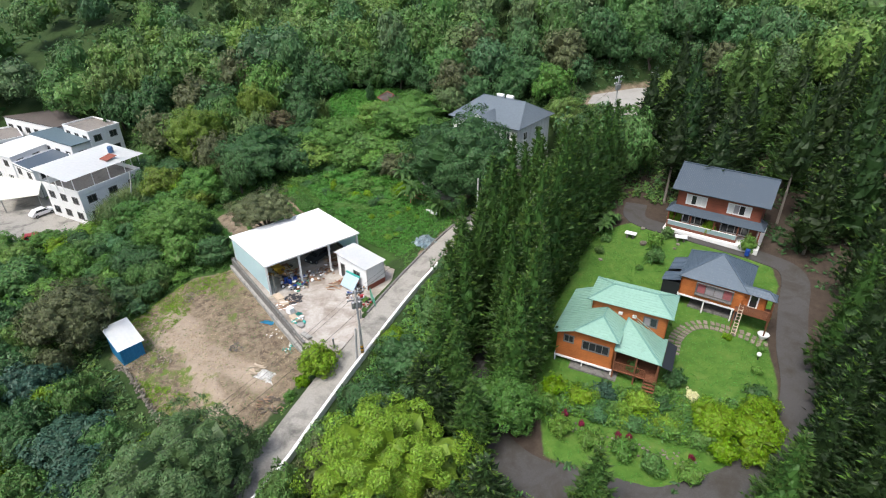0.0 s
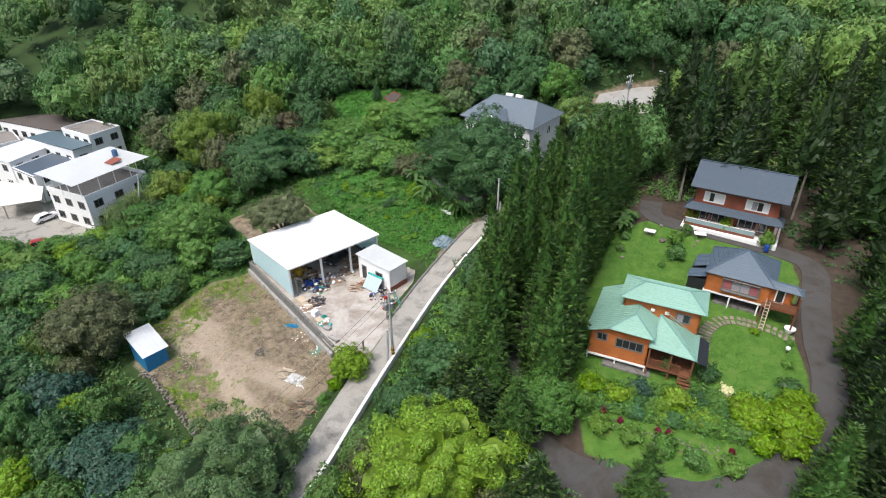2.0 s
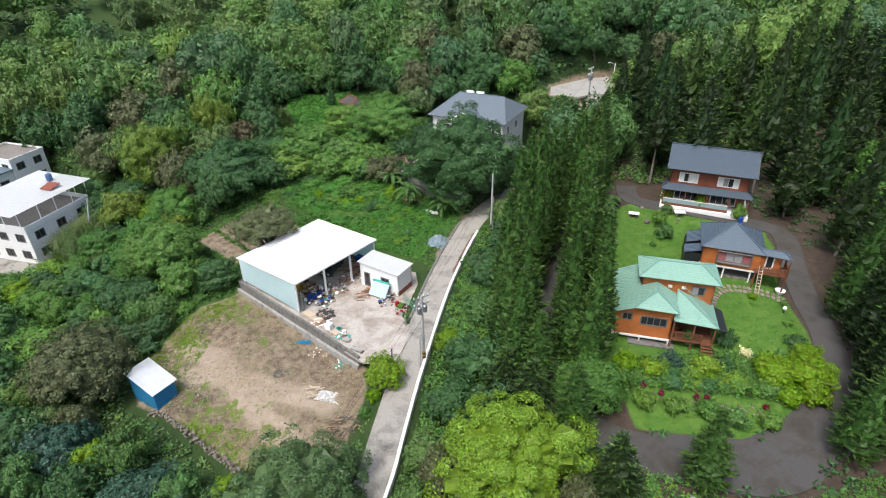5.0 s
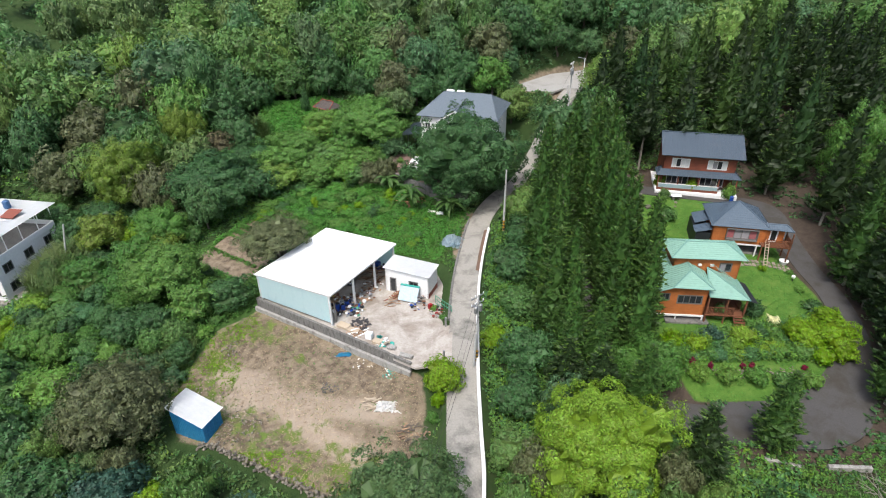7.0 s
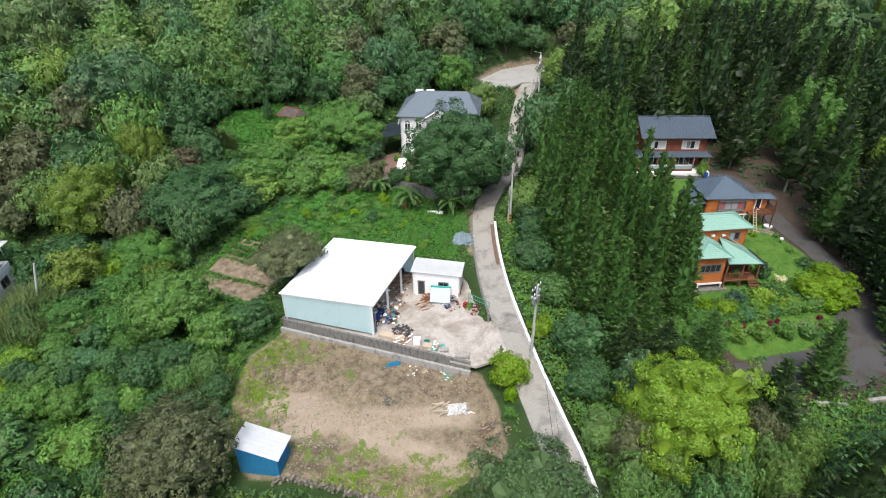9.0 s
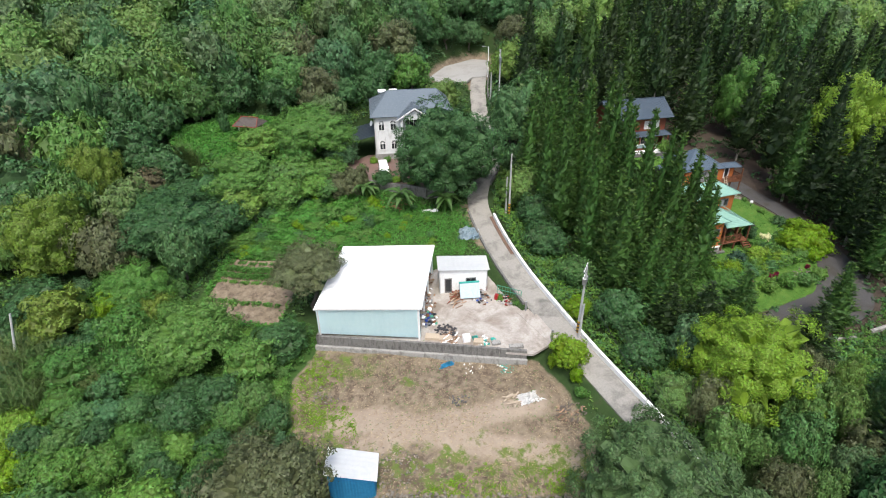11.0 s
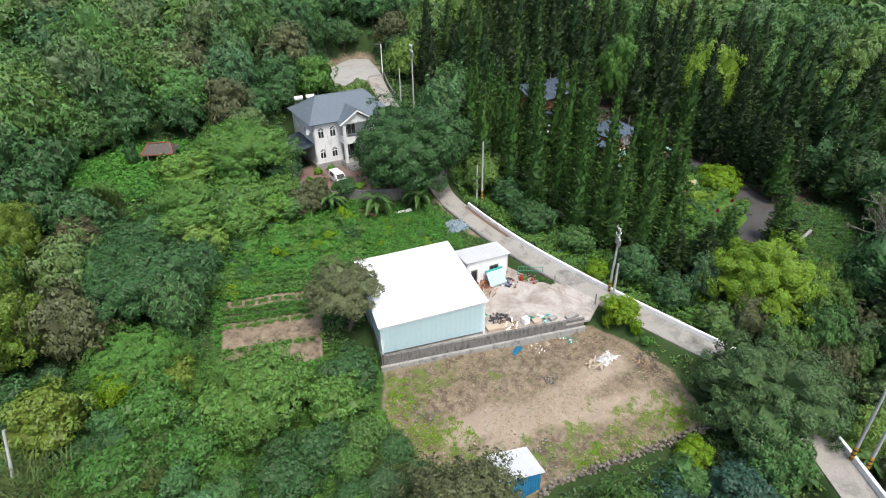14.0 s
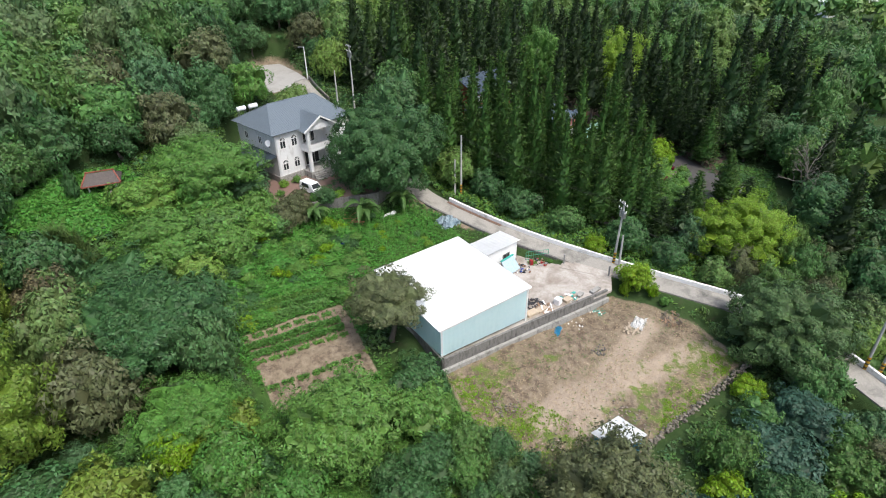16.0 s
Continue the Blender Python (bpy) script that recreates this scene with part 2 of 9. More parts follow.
PALE_CURTAIN = plain("pale_curtain", (0.294, 0.28, 0.294), 0.9)
WHITE_CURTAIN = plain("white_curtain", (0.7, 0.7, 0.68), 0.9)
DARK_METAL = plain("dark_metal", (0.0245, 0.028, 0.0315), 0.5, 0.2)
BRICK_RED = surface("brick_red", (0.175, 0.049, 0.035), (0.252, 0.084, 0.056), 2.0, 0.9)
GLASS_BLUE = plain("pale_blue_panel", (0.245, 0.35, 0.364), 0.3)

# ---- geometry helpers ----
RIBS = {}


def part(name, bm, material, parent=None, label=""):
    ribs = RIBS.pop(id(bm), None)
    me = bpy.data.meshes.new(name)
    bmesh.ops.recalc_face_normals(bm, faces=bm.faces[:])
    bm.to_mesh(me)
    bm.free()
    me.materials.append(material)
    ob = new(name, me)
    if parent:
        ob.parent = parent
    if ribs:
        tagged(part("ribs", ribs, material, ob), kind="stuff")
    return tagged(ob, label) if label else ob


def thing(name, m, label, category, group="", kind=""):
    e = new(name)
    e.matrix_basis = m
    return tagged(e, label, category, group, kind)


def box(bm, a, b, m=None, bevel=0.0):
    """A box between two corners, with bevelled edges if asked."""
    lo, hi = Vector(map(min, a, b)), Vector(map(max, a, b))
    t = Matrix.Translation((lo + hi) / 2) @ Matrix.Diagonal((*(hi - lo), 1))
    made = bmesh.ops.create_cube(bm, size=1.0, matrix=(m @ t) if m else t)["verts"]
    if bevel:
        edges = {e for v in made for e in v.link_edges}
        bmesh.ops.bevel(bm, geom=list(edges), offset=bevel, segments=1, affect='EDGES')
    return bm


def slab(bm, pts, thick, down=(0, 0, -1)):
    """A plate with the given outline and thickness."""
    d = Vector(down) * thick
    top = [bm.verts.new(p) for p in pts]
    low = [bm.verts.new(Vector(p) + d) for p in pts]
    bm.faces.new(top)
    bm.faces.new(low[::-1])
    for i in range(len(pts)):
        j = (i + 1) % len(pts)
        bm.faces.new((top[i], low[i], low[j], top[j]))
    return bm


def bar(bm, a, b, w, h=None, up=(0, 0, 1)):
    """A square bar from a to b."""
    h = h or w
    a, b = Vector(a), Vector(b)
    x = (b - a).normalized()
    u = Vector(up)
    if abs(x.dot(u)) > 0.98:
        u = Vector((0, 1, 0))
    y = u.cross(x).normalized()
    z = x.cross(y)
    m = Matrix((x, y, z)).transposed().to_4x4()
    m.translation = (a + b) / 2
    bmesh.ops.create_cube(bm, size=1.0, matrix=m @ Matrix.Diagonal(((b - a).length, w, h, 1)))
    return bm


def tube(bm, pts, radii, seg=8):
    rings = []
    pts = [Vector(p) for p in pts]
    for i, p in enumerate(pts):
        x = (pts[min(i + 1, len(pts) - 1)] - pts[max(i - 1, 0)]).normalized()
        u = Vector((0, 0, 1)) if abs(x.z) < 0.9 else Vector((1, 0, 0))
        y = u.cross(x).normalized()
        z = x.cross(y)
        rings.append([bm.verts.new(p + (y * math.cos(2 * math.pi * k / seg) + z * math.sin(2 * math.pi * k / seg)) * radii[i]) for k in range(seg)])
    for a, b in zip(rings, rings[1:]):
        for k in range(seg):
            bm.faces.new((a[k], a[(k + 1) % seg], b[(k + 1) % seg], b[k]))
    bm.faces.new(rings[0][::-1])
    bm.faces.new(rings[-1])
    return bm


def B():
    return bmesh.new()


# ---- the lie of the land ----
def inside(poly, X, Y):
    """Signed distance to a polygon, negative inside."""
    d2 = np.full(np.shape(X), 1e12)
    odd = np.zeros(np.shape(X), bool)
    for (x0, y0), (x1, y1) in zip(poly, poly[1:] + poly[:1]):
        ex, ey = x1 - x0, y1 - y0
        wx, wy = X - x0, Y - y0
        t = np.clip((wx * ex + wy * ey) / (ex * ex + ey * ey), 0, 1)
        d2 = np.minimum(d2, (wx - ex * t) ** 2 + (wy - ey * t) ** 2)
        cross = (y0 > Y) != (y1 > Y)
        odd ^= cross & (X < (x1 - x0) * (Y - y0) / ((y1 - y0) or 1e-9) + x0)
    return np.where(odd, -1, 1) * np.sqrt(d2)


def along(line, X, Y):
    """Distance to a line of (x, y, z), and the z there."""
    best, z = np.full(np.shape(X), 1e9), np.zeros(np.shape(X))
    for (x0, y0, z0), (x1, y1, z1) in zip(line, line[1:]):
        ex, ey = x1 - x0, y1 - y0
        t = np.clip(((X - x0) * ex + (Y - y0) * ey) / (ex * ex + ey * ey), 0, 1)
        d = np.hypot(X - x0 - ex * t, Y - y0 - ey * t)
        z = np.where(d < best, z0 + (z1 - z0) * t, z)
        best = np.minimum(best, d)
    return best, z


def smooth01(a, b, v):
    t = np.clip((v - a) / (b - a), 0, 1)
    return t * t * (3 - 2 * t)


def spline(pts, n=6):
    """A rounded line through the points."""
    P = [Vector(p) for p in pts]
    out = []
    for i in range(len(P) - 1):
        a, b, c, d = P[max(i - 1, 0)], P[i], P[i + 1], P[min(i + 2, len(P) - 1)]
        for k in range(n):
            t = k / n
            out.append(tuple(0.5 * ((2 * b) + (c - a) * t + (2 * a - 5 * b + 4 * c - d) * t * t + (3 * b - a - 3 * c + d) * t ** 3)))
    return out + [tuple(P[-1])]


ROAD = spline([(-260, -95, 2.0), (-150, -37, 4.5), (-75, 3, 8.2), (-45, 18.5, 9.8), (-33, 24.3, 10.5), (-25, 28, 10.9), (-19.4, 31.3, 11.25), (-16.8, 35.5, 11.6), (-14.5, 41.2, 12.0), (-11, 49.6, 12.6),
               (-4.8, 62.8, 13.8), (2.7, 74.8, 15.4), (8.0, 79.5, 16.5), (13.2, 82, 17.6), (20, 88.5, 19.2), (25.9, 95, 20.8), (33, 102, 23.3), (38, 106, 24.95)])
DRIVE = spline([(29, 77, 18.2), (27.8, 72.2, 18.0), (33.5, 67.3, 17.9), (40.5, 62.2, 17.6), (43, 58.5, 17.2), (39.8, 52, 15.9), (37.0, 46.5, 15.3), (34.8, 41, 14.8), (31.2, 35.8, 14.2), (25.5, 31.0, 13.3), (19, 28.6, 12.8),
                (13, 30.5, 12.5), (8, 32.8, 12.3), (4.6, 37, 12.2), (3.6, 42, 12.0), (4.0, 47, 12.0), (6.6, 52.5, 12.3), (10.2, 59.3, 13.1), (14.5, 67.5, 14.6), (19.5, 75.5, 16.5)], 5)
YARD = [(-23.6, 60.6), (-16.0, 50.6), (-13.2, 49.8), (-6.3, 64.6), (-6.0, 68.0), (-12.6, 73.4), (-20.6, 79.6), (-30.8, 69.8)]
LOT = [(-31.2, 70.0), (-15.6, 50.4), (-16.6, 46.2), (-19.4, 40.6), (-24.6, 36.9), (-31, 43.2), (-37.6, 50.2), (-41.0, 52.5), (-42.0, 59), (-36.5, 67.5)]
GARDEN = [(8.5, 50), (13.5, 61), (19, 70), (29, 73.5), (42, 65.5), (42, 57), (36.5, 50), (34.5, 41), (29, 35), (18, 32.5), (8, 37.5)]
LAWN = [(9.5, 50), (14.5, 61.5), (19.5, 69.5), (28, 71.5), (41, 61.5), (40.5, 57), (35.2, 49), (33.2, 42), (29, 33.4), (24, 31), (18, 31.4), (9, 35.4)]
VILLA = [(-8.5, 100), (-6.8, 94.6), (-1.2, 82.6), (4.5, 81.2), (12, 85), (24, 97), (14, 111), (4, 108)]
COURT = [(27.5, 107.5), (32.5, 104.8), (36.2, 106.6), (38.8, 104.8), (44, 108.5), (52, 115), (50, 119), (40, 118.5), (30, 113.5)]
FIELD = [(-20, 79.5), (-8.5, 68.2), (-1.8, 73.2), (2.0, 78.5), (-1.2, 82), (-7, 94.6), (-20, 98.5), (-30.5, 93.2), (-39.5, 85.6), (-33.4, 76.2), (-30, 79.0)]
BEDS = [(-22.6, 82.9), (-32.7, 76.6), (-38.8, 85.2), (-29.7, 92.5)]
MEADOW = [(-26, 114), (-17, 110.5), (-8, 113), (-5, 118.5), (-10, 123.5), (-23, 124)]
TOWN = [(-62, 86), (-57, 102), (-69, 119), (-90, 131), (-114, 138), (-128, 118), (-95, 86), (-80, 78)]


def ground(X, Y):
    X, Y = np.asarray(X, float), np.asarray(Y, float)
    xs = 80 * np.tanh(X / 80)
    h = 13.5 + 0.08 * np.clip(Y - 60, -90, 700) + 0.09 * xs
    q = (Y + 0.35 * np.clip(X, -300, 120) - 95) / 8
    h = h + 0.22 * 8 * np.logaddexp(0, np.clip(q, -40, 60))
    h = h + 0.25 * np.sin(X * 0.31 + 1.3) * np.cos(Y * 0.27) + 0.12 * np.sin(X * 0.9) * np.sin(Y * 0.8 + 0.5)
    k = smooth01(5, -3, inside(TOWN, X, Y))
    h = h * (1 - k) + 8.2 * k
    k = smooth01(4, -2, inside(GARDEN, X, Y))
    h = h * (1 - k) + (14.6 + 0.06 * (X - 17) + 0.1 * (Y - 46)) * k
    k = smooth01(1.0, -1.0, inside(VILLA, X, Y))
    h = h * (1 - k) + 18.05 * k
    k = smooth01(4, 0, inside(COURT, X, Y))
    h = h * (1 - k) + 25.0 * k
    k = smooth01(3, -1, inside(MEADOW, X, Y))
    h = h * (1 - k) + (22.3 + 0.25 * (Y - 117)) * k
    d, z = along(DRIVE, X, Y)
    k = smooth01(5, 2.2, d)
    h = h * (1 - k) + (z - 0.06) * k
    d, z = along(ROAD, X, Y)
    k = smooth01(3.4, 1.7, d)
    h = h * (1 - k) + (z - 0.15) * k
    k = smooth01(-0.3, -1.3, inside(YARD, X, Y))
    return h * (1 - k) + 12.6 * k


def gz(x, y):
    return float(ground(np.array([x]), np.array([y]))[0])


def stretch(lo, hi, step, far):
    core = list(np.arange(lo, hi + 1e-6, step))
    s, v = step, core[-1]
    up = []
    while v < far:
        s *= 1.22
        v += s
        up.append(v)
    s, v = step, core[0]
    dn = []
    while v > -far:
        s *= 1.22
        v -= s
        dn.append(v)
    return np.array(dn[::-1] + core + up)


def ground_material():
    m, nt, b = base_mat("ground", 0.95, 0, 0.15)
    L = nt.links.new
    co = coords(nt)

    def mask(name, lo=0.35, hi=0.65, scale=1.2, amount=0.7):
        at = nt.nodes.new("ShaderNodeAttribute")
        at.attribute_name = name
        n = node(nt, "ShaderNodeTexNoise", Scale=scale, Detail=7.0, Roughness=0.7)
        L(co, n.inputs["Vector"])
        sub = nt.nodes.new("ShaderNodeMath")
        sub.operation = 'MULTIPLY_ADD'
        L(n.outputs["Fac"], sub.inputs[0])
        sub.inputs[1].default_value, sub.inputs[2].default_value = amount, -amount / 2
        ad = nt.nodes.new("ShaderNodeMath")
        ad.operation = 'ADD'
        L(at.outputs["Fac"], ad.inputs[0])
        L(sub.outputs[0], ad.inputs[1])
        r = ramp(nt, [(lo, (0, 0, 0)), (hi, (1, 1, 1))])
        L(ad.outputs[0], r.inputs[0])
        return r.outputs[0]

    def tone(stops, scale, detail=8.0):
        n = node(nt, "ShaderNodeTexNoise", Scale=scale, Detail=detail, Roughness=0.7)
        L(co, n.inputs["Vector"])
        r = ramp(nt, stops)
        L(n.outputs["Fac"], r.inputs[0])
        return r.outputs[0]

    def mix(f, a, c):
        mx = nt.nodes.new("ShaderNodeMix")
        mx.data_type = 'RGBA'
        L(f, mx.inputs[0])
        L(a, mx.inputs[6])
        L(c, mx.inputs[7])
        return mx.outputs[2]

    wild = tone([(0.3, (0.0245, 0.049, 0.014)), (0.55, (0.035, 0.063, 0.0196)), (0.75, (0.0525, 0.049, 0.028))], 0.8)
    weeds = tone([(0.28, (0.07, 0.063, 0.035)), (0.42, (0.035, 0.077, 0.0175)), (0.7, (0.056, 0.112, 0.0245))], 0.9)
    lawn = tone([(0.3, (0.045, 0.105, 0.016)), (0.45, (0.062, 0.14, 0.022)), (0.58, (0.088, 0.165, 0.03)), (0.74, (0.13, 0.17, 0.05))], 0.8)
    dirt = tone([(0.28, (0.09, 0.07, 0.047)), (0.42, (0.165, 0.13, 0.09)), (0.55, (0.225, 0.18, 0.127)), (0.72, (0.29, 0.24, 0.178))], 1.1)
    pale = tone([(0.3, (0.27, 0.215, 0.16)), (0.7, (0.345, 0.285, 0.22))], 0.9)
    needles = tone([(0.3, (0.042, 0.0315, 0.0245)), (0.7, (0.077, 0.0595, 0.0455))], 1.0)
    out = mix(mask("needles"), wild, needles)
    out = mix(mask("weeds"), out, weeds)
    out = mix(mask("lawn", 0.4, 0.6, 1.5, 0.35), out, lawn)
    out = mix(mask("dirt", 0.4, 0.6, 0.45, 0.8), out, dirt)
    out = mix(mask("track", 0.35, 0.8, 0.5, 0.7), out, pale)
    out = mix(mask("moss", 0.44, 0.6, 0.5, 1.8), out, tone([(0.3, (0.077, 0.133, 0.0224)), (0.5, (0.112, 0.154, 0.035)), (0.7, (0.168, 0.154, 0.07))], 1.5))
    out = mix(mask("scrub", 0.45, 0.65, 0.9, 1.6), out, tone([(0.3, (0.077, 0.0595, 0.042)), (0.7, (0.14, 0.105, 0.077))], 2.0))
    L(out, b.inputs["Base Color"])
    n = node(nt, "ShaderNodeTexNoise", Scale=5.0, Detail=8.0, Roughness=0.75)
    L(co, n.inputs["Vector"])
    bp = node(nt, "ShaderNodeBump", Strength=0.7, Distance=0.12)
    L(n.outputs["Fac"], bp.inputs["Height"])
    L(bp.outputs[0], b.inputs["Normal"])
    return m


def build_ground():
    xs, ys = stretch(-100, 72, 0.6, 1800), stretch(16, 130, 0.6, 1800)
    X, Y = np.meshgrid(xs, ys)
    Z = ground(X, Y)
    nx, ny = len(xs), len(ys)
    i = np.arange(nx * ny).reshape(ny, nx)
    quads = np.stack([i[:-1, :-1], i[:-1, 1:], i[1:, 1:], i[1:, :-1]], -1).reshape(-1, 4)
    me = bpy.data.meshes.new("ground")
    co = np.stack([X, Y, Z], -1).reshape(-1, 3)
    me.vertices.add(len(co))
    me.vertices.foreach_set("co", co.ravel())
    me.loops.add(quads.size)
    me.loops.foreach_set("vertex_index", quads.ravel().astype(np.int32))
    me.polygons.add(len(quads))
    me.polygons.foreach_set("loop_start", np.arange(0, quads.size, 4, dtype=np.int32))
    me.update()
    me.shade_smooth()
    x, y = X.ravel(), Y.ravel()
    lot = smooth01(1.2, -1.2, inside(LOT, x, y))
    tr, _ = along([(-22, 38.5, 0), (-24.5, 43, 0), (-29, 50, 0), (-33, 57.5, 0), (-36, 60, 0)], x, y)
    tr2, _ = along([(-20.5, 47, 0), (-25, 50, 0), (-31, 54, 0), (-37, 56, 0)], x, y)
    st, _ = along([(-24.6, 37.5, 0), (-37.4, 50.8, 0)], x, y)
    edge = np.minimum(np.abs(st), 50)
    field = smooth01(1, -1, inside(FIELD, x, y))
    beds = smooth01(0.6, -0.6, inside(BEDS, x, y))
    layers = {
        "dirt": np.clip(lot + 1.0 * beds + 0.9 * smooth01(2.2, 0.5, along([(-3, 68.5, 0), (-1.2, 73.5, 0), (1.5, 77.5, 0)], x, y)[0]) + 0.7 * smooth01(3, 0, inside(COURT, x, y)), 0, 1),
        "track": lot * smooth01(2.6, 0.4, np.minimum(tr, tr2)),
        "moss": lot * np.clip(np.maximum(smooth01(8.5, 0.5, edge), smooth01(8.0, 0.5, -inside(LOT, x, y)) * (x < -27)), 0.2, 0.52),
        "scrub": 0.45 * beds + lot * 0.5 * (1 - 0.7 * smooth01(3.0, 1.0, np.minimum(tr, tr2))),
        "lawn": smooth01(0.8, -0.8, inside(LAWN, x, y)),
        "weeds": np.clip(field + smooth01(2, -2, inside(MEADOW, x, y)) + 0.75 * smooth01(6, 0, inside([(-60, 62), (-40, 60), (-32, 72), (-36, 84), (-58, 92)], x, y)), 0, 1),
        "needles": smooth01(4, -4, inside([(-1, 44), (4, 62), (14, 80), (30, 92), (80, 90), (80, 10), (38, 20), (20, 22), (10, 24)], x, y)),
    }
    for k, v in layers.items():
        me.attributes.new(k, 'FLOAT', 'POINT').data.foreach_set("value", v.astype(np.float32))
    me.materials.append(ground_material())
    return tagged(new("ground", me), "uneven green and brown earth under woods, gardens and a bare lot", "ground", kind="structure")


build_ground()


def ribbon(name, line, left, right, material, lift, thick, label, category, seg=None):
    """A paved strip along a line; left and right: widths from the line, numbers or functions of the share along it."""
    pts = [Vector(p) for p in line]
    rows = []
    for i, p in enumerate(pts):
        d = (pts[min(i + 1, len(pts) - 1)] - pts[max(i - 1, 0)])
        n = Vector((-d.y, d.x, 0)).normalized()
        s = i / (len(pts) - 1)
        l = left(s) if callable(left) else left
        r = right(s) if callable(right) else right
        rows.append([p + n * (l + (-r - l) * k / 4) + Vector((0, 0, lift)) for k in range(5)])
    bm = B()
    top = [[bm.verts.new(q) for q in row] for row in rows]
    low = [[bm.verts.new(q - Vector((0, 0, thick))) for q in (row[0], row[-1])] for row in rows]
    for i in range(len(rows) - 1):
        for k in range(4):
            bm.faces.new((top[i][k], top[i + 1][k], top[i + 1][k + 1], top[i][k + 1]))
        bm.faces.new((low[i][0], low[i + 1][0], top[i + 1][0], top[i][0]))
        bm.faces.new((top[i][4], top[i + 1][4], low[i + 1][1], low[i][1]))
    return tagged(part(name, bm, material), label, category, kind="structure")


def rail_wall(name, line, offset, width, z0, z1, material, label, category, kind="structure", gaps=()):
    """A wall that runs beside a line at a sideways offset (left positive), from z0 to z1 over the line."""
    pts = [Vector(p) for p in line]
    bm = B()
    secs = []
    for i, p in enumerate(pts):
        d = (pts[min(i + 1, len(pts) - 1)] - pts[max(i - 1, 0)])
        n = Vector((-d.y, d.x, 0)).normalized()
        a, b = p + n * offset, p + n * (offset + width)
        e = 0.04 if width > 0 else -0.04
        secs.append([bm.verts.new(q) for q in (a + Vector((0, 0, z0)), a + Vector((0, 0, z1 - 0.04)), a + n * e + Vector((0, 0, z1)), b - n * e + Vector((0, 0, z1)), b + Vector((0, 0, z1 - 0.04)), b + Vector((0, 0, z0)))])
    for i in range(len(secs) - 1):
        for k in range(5):
            bm.faces.new((secs[i][k], secs[i + 1][k], secs[i + 1][k + 1], secs[i][k + 1]))
    bm.faces.new(secs[0])
    bm.faces.new(secs[-1][::-1])
    return tagged(part(name, bm, material), label, category, kind=kind)


near_road = [p for p in ROAD if -60 < p[0] < 6]
far_road = [p for p in ROAD if p[0] > 5.2]
ribbon("road", ROAD, 1.65, 1.55, CONCRETE_ROAD, 0.0, 0.4, "single lane road of worn grey concrete", "road")
low_wall = [p for p in ROAD if -40 < p[0] < 5.2 and p[1] < 74.5]
rail_wall("parapet", low_wall, -1.55, -0.34, -0.4, 0.6, WHITE_PARAPET, "low whitewashed concrete parapet with grey stains", "parapet")
rail_wall("retaining_wall", low_wall, -1.6, -0.38, -3.2, -0.38, CONCRETE_WALL, "dark stained concrete retaining wall under a road parapet", "wall")
rail_wall("kerb", [p for p in ROAD if -9 < p[0] < 3.5], 1.65, 0.3, -1.2, 0.18, CONCRETE_WALL, "dark concrete kerb along a lane", "kerb")
rail_wall("verge", [p for p in ROAD if -4.2 < p[0] < 4.6 and p[1] < 74.5], -1.02, -0.5, -0.3, 0.07, surface("red_soil", (0.10, 0.06, 0.042), (0.17, 0.105, 0.075), 2.0, 0.95, bump=0.6, stain=(0.07, 0.08, 0.035), stain_lo=0.55), "narrow strip of red-brown soil along a lane", "verge")
rail_wall("kerb_far", [p for p in ROAD if 8 < p[0] < 27], -1.55, -0.25, -1.5, 0.5, CONCRETE_WALL, "grey concrete kerb wall on a climbing lane", "kerb")
rail_wall("parapet_court", [p for p in ROAD if 30 < p[0] < 42], -1.9, -0.25, -0.5, 0.6, CONCRETE_WALL, "grey concrete parapet beside a paved court", "parapet")
ribbon("driveway", DRIVE, lambda s: 1.5 + 1.7 * math.exp(-((s - 0.55) / 0.08) ** 2), lambda s: 1.6 + 2.4 * math.exp(-((s - 0.55) / 0.08) ** 2), ASPHALT, 0.03, 0.2, "dark asphalt driveway that loops round a garden", "driveway")


def sheet(name, pts, z, thick, material, label, category):
    bm = B()
    slab(bm, [(x, y, z(x, y) if callable(z) else z) for x, y in pts], thick)
    bmesh.ops.triangulate(bm, faces=bm.faces[:])
    return tagged(part(name, bm, material), label, category, kind="structure")


sheet("yard", [(-23.9, 60.7), (-16.2, 50.5), (-12.6, 50.0), (-10.2, 55.2), (-6.2, 64.0), (-6.6, 68.0), (-12.6, 73.2), (-20.6, 79.4), (-30.7, 69.8)], 12.74, 0.3, CONCRETE_YARD, "pale concrete yard with damp brown stains", "yard")
sheet("yard_apron", [(-13.4, 50.4), (-12.3, 49.7), (-9.7, 55.6), (-11.4, 56.6)], lambda x, y: 12.76 + 0.12 * max(0, x + 11.8), 0.3, CONCRETE_YARD, "pale concrete apron between a yard and a lane", "apron")
sheet("court", COURT, 25.06, 0.4, surface("court_concrete", (0.28, 0.273, 0.252), (0.35, 0.343, 0.322), 0.7, 0.9, stain=(0.231, 0.217, 0.196), stain_scale=0.3, stain_lo=0.5), "pale concrete court among trees", "court")
sheet("forecourt", [(-8.2, 99.6), (-6.6, 94.6), (-1.1, 82.8), (4.5, 81.4), (11.5, 85.5), (14, 90), (2, 101)], 18.12, 0.3, surface("red_tiles", (0.14, 0.0875, 0.07), (0.203, 0.126, 0.105), 1.5, 0.8, stain=(0.133, 0.115, 0.101), stain_lo=0.45), "worn red-brown tiled forecourt of a villa", "forecourt")
sheet("street", [(-66, 88), (-62, 92), (-76, 101), (-90, 112), (-118, 128), (-122, 112), (-92, 92), (-80, 80)], 8.26, 0.3, CONCRETE_ROAD, "worn grey concrete street between white houses", "street")

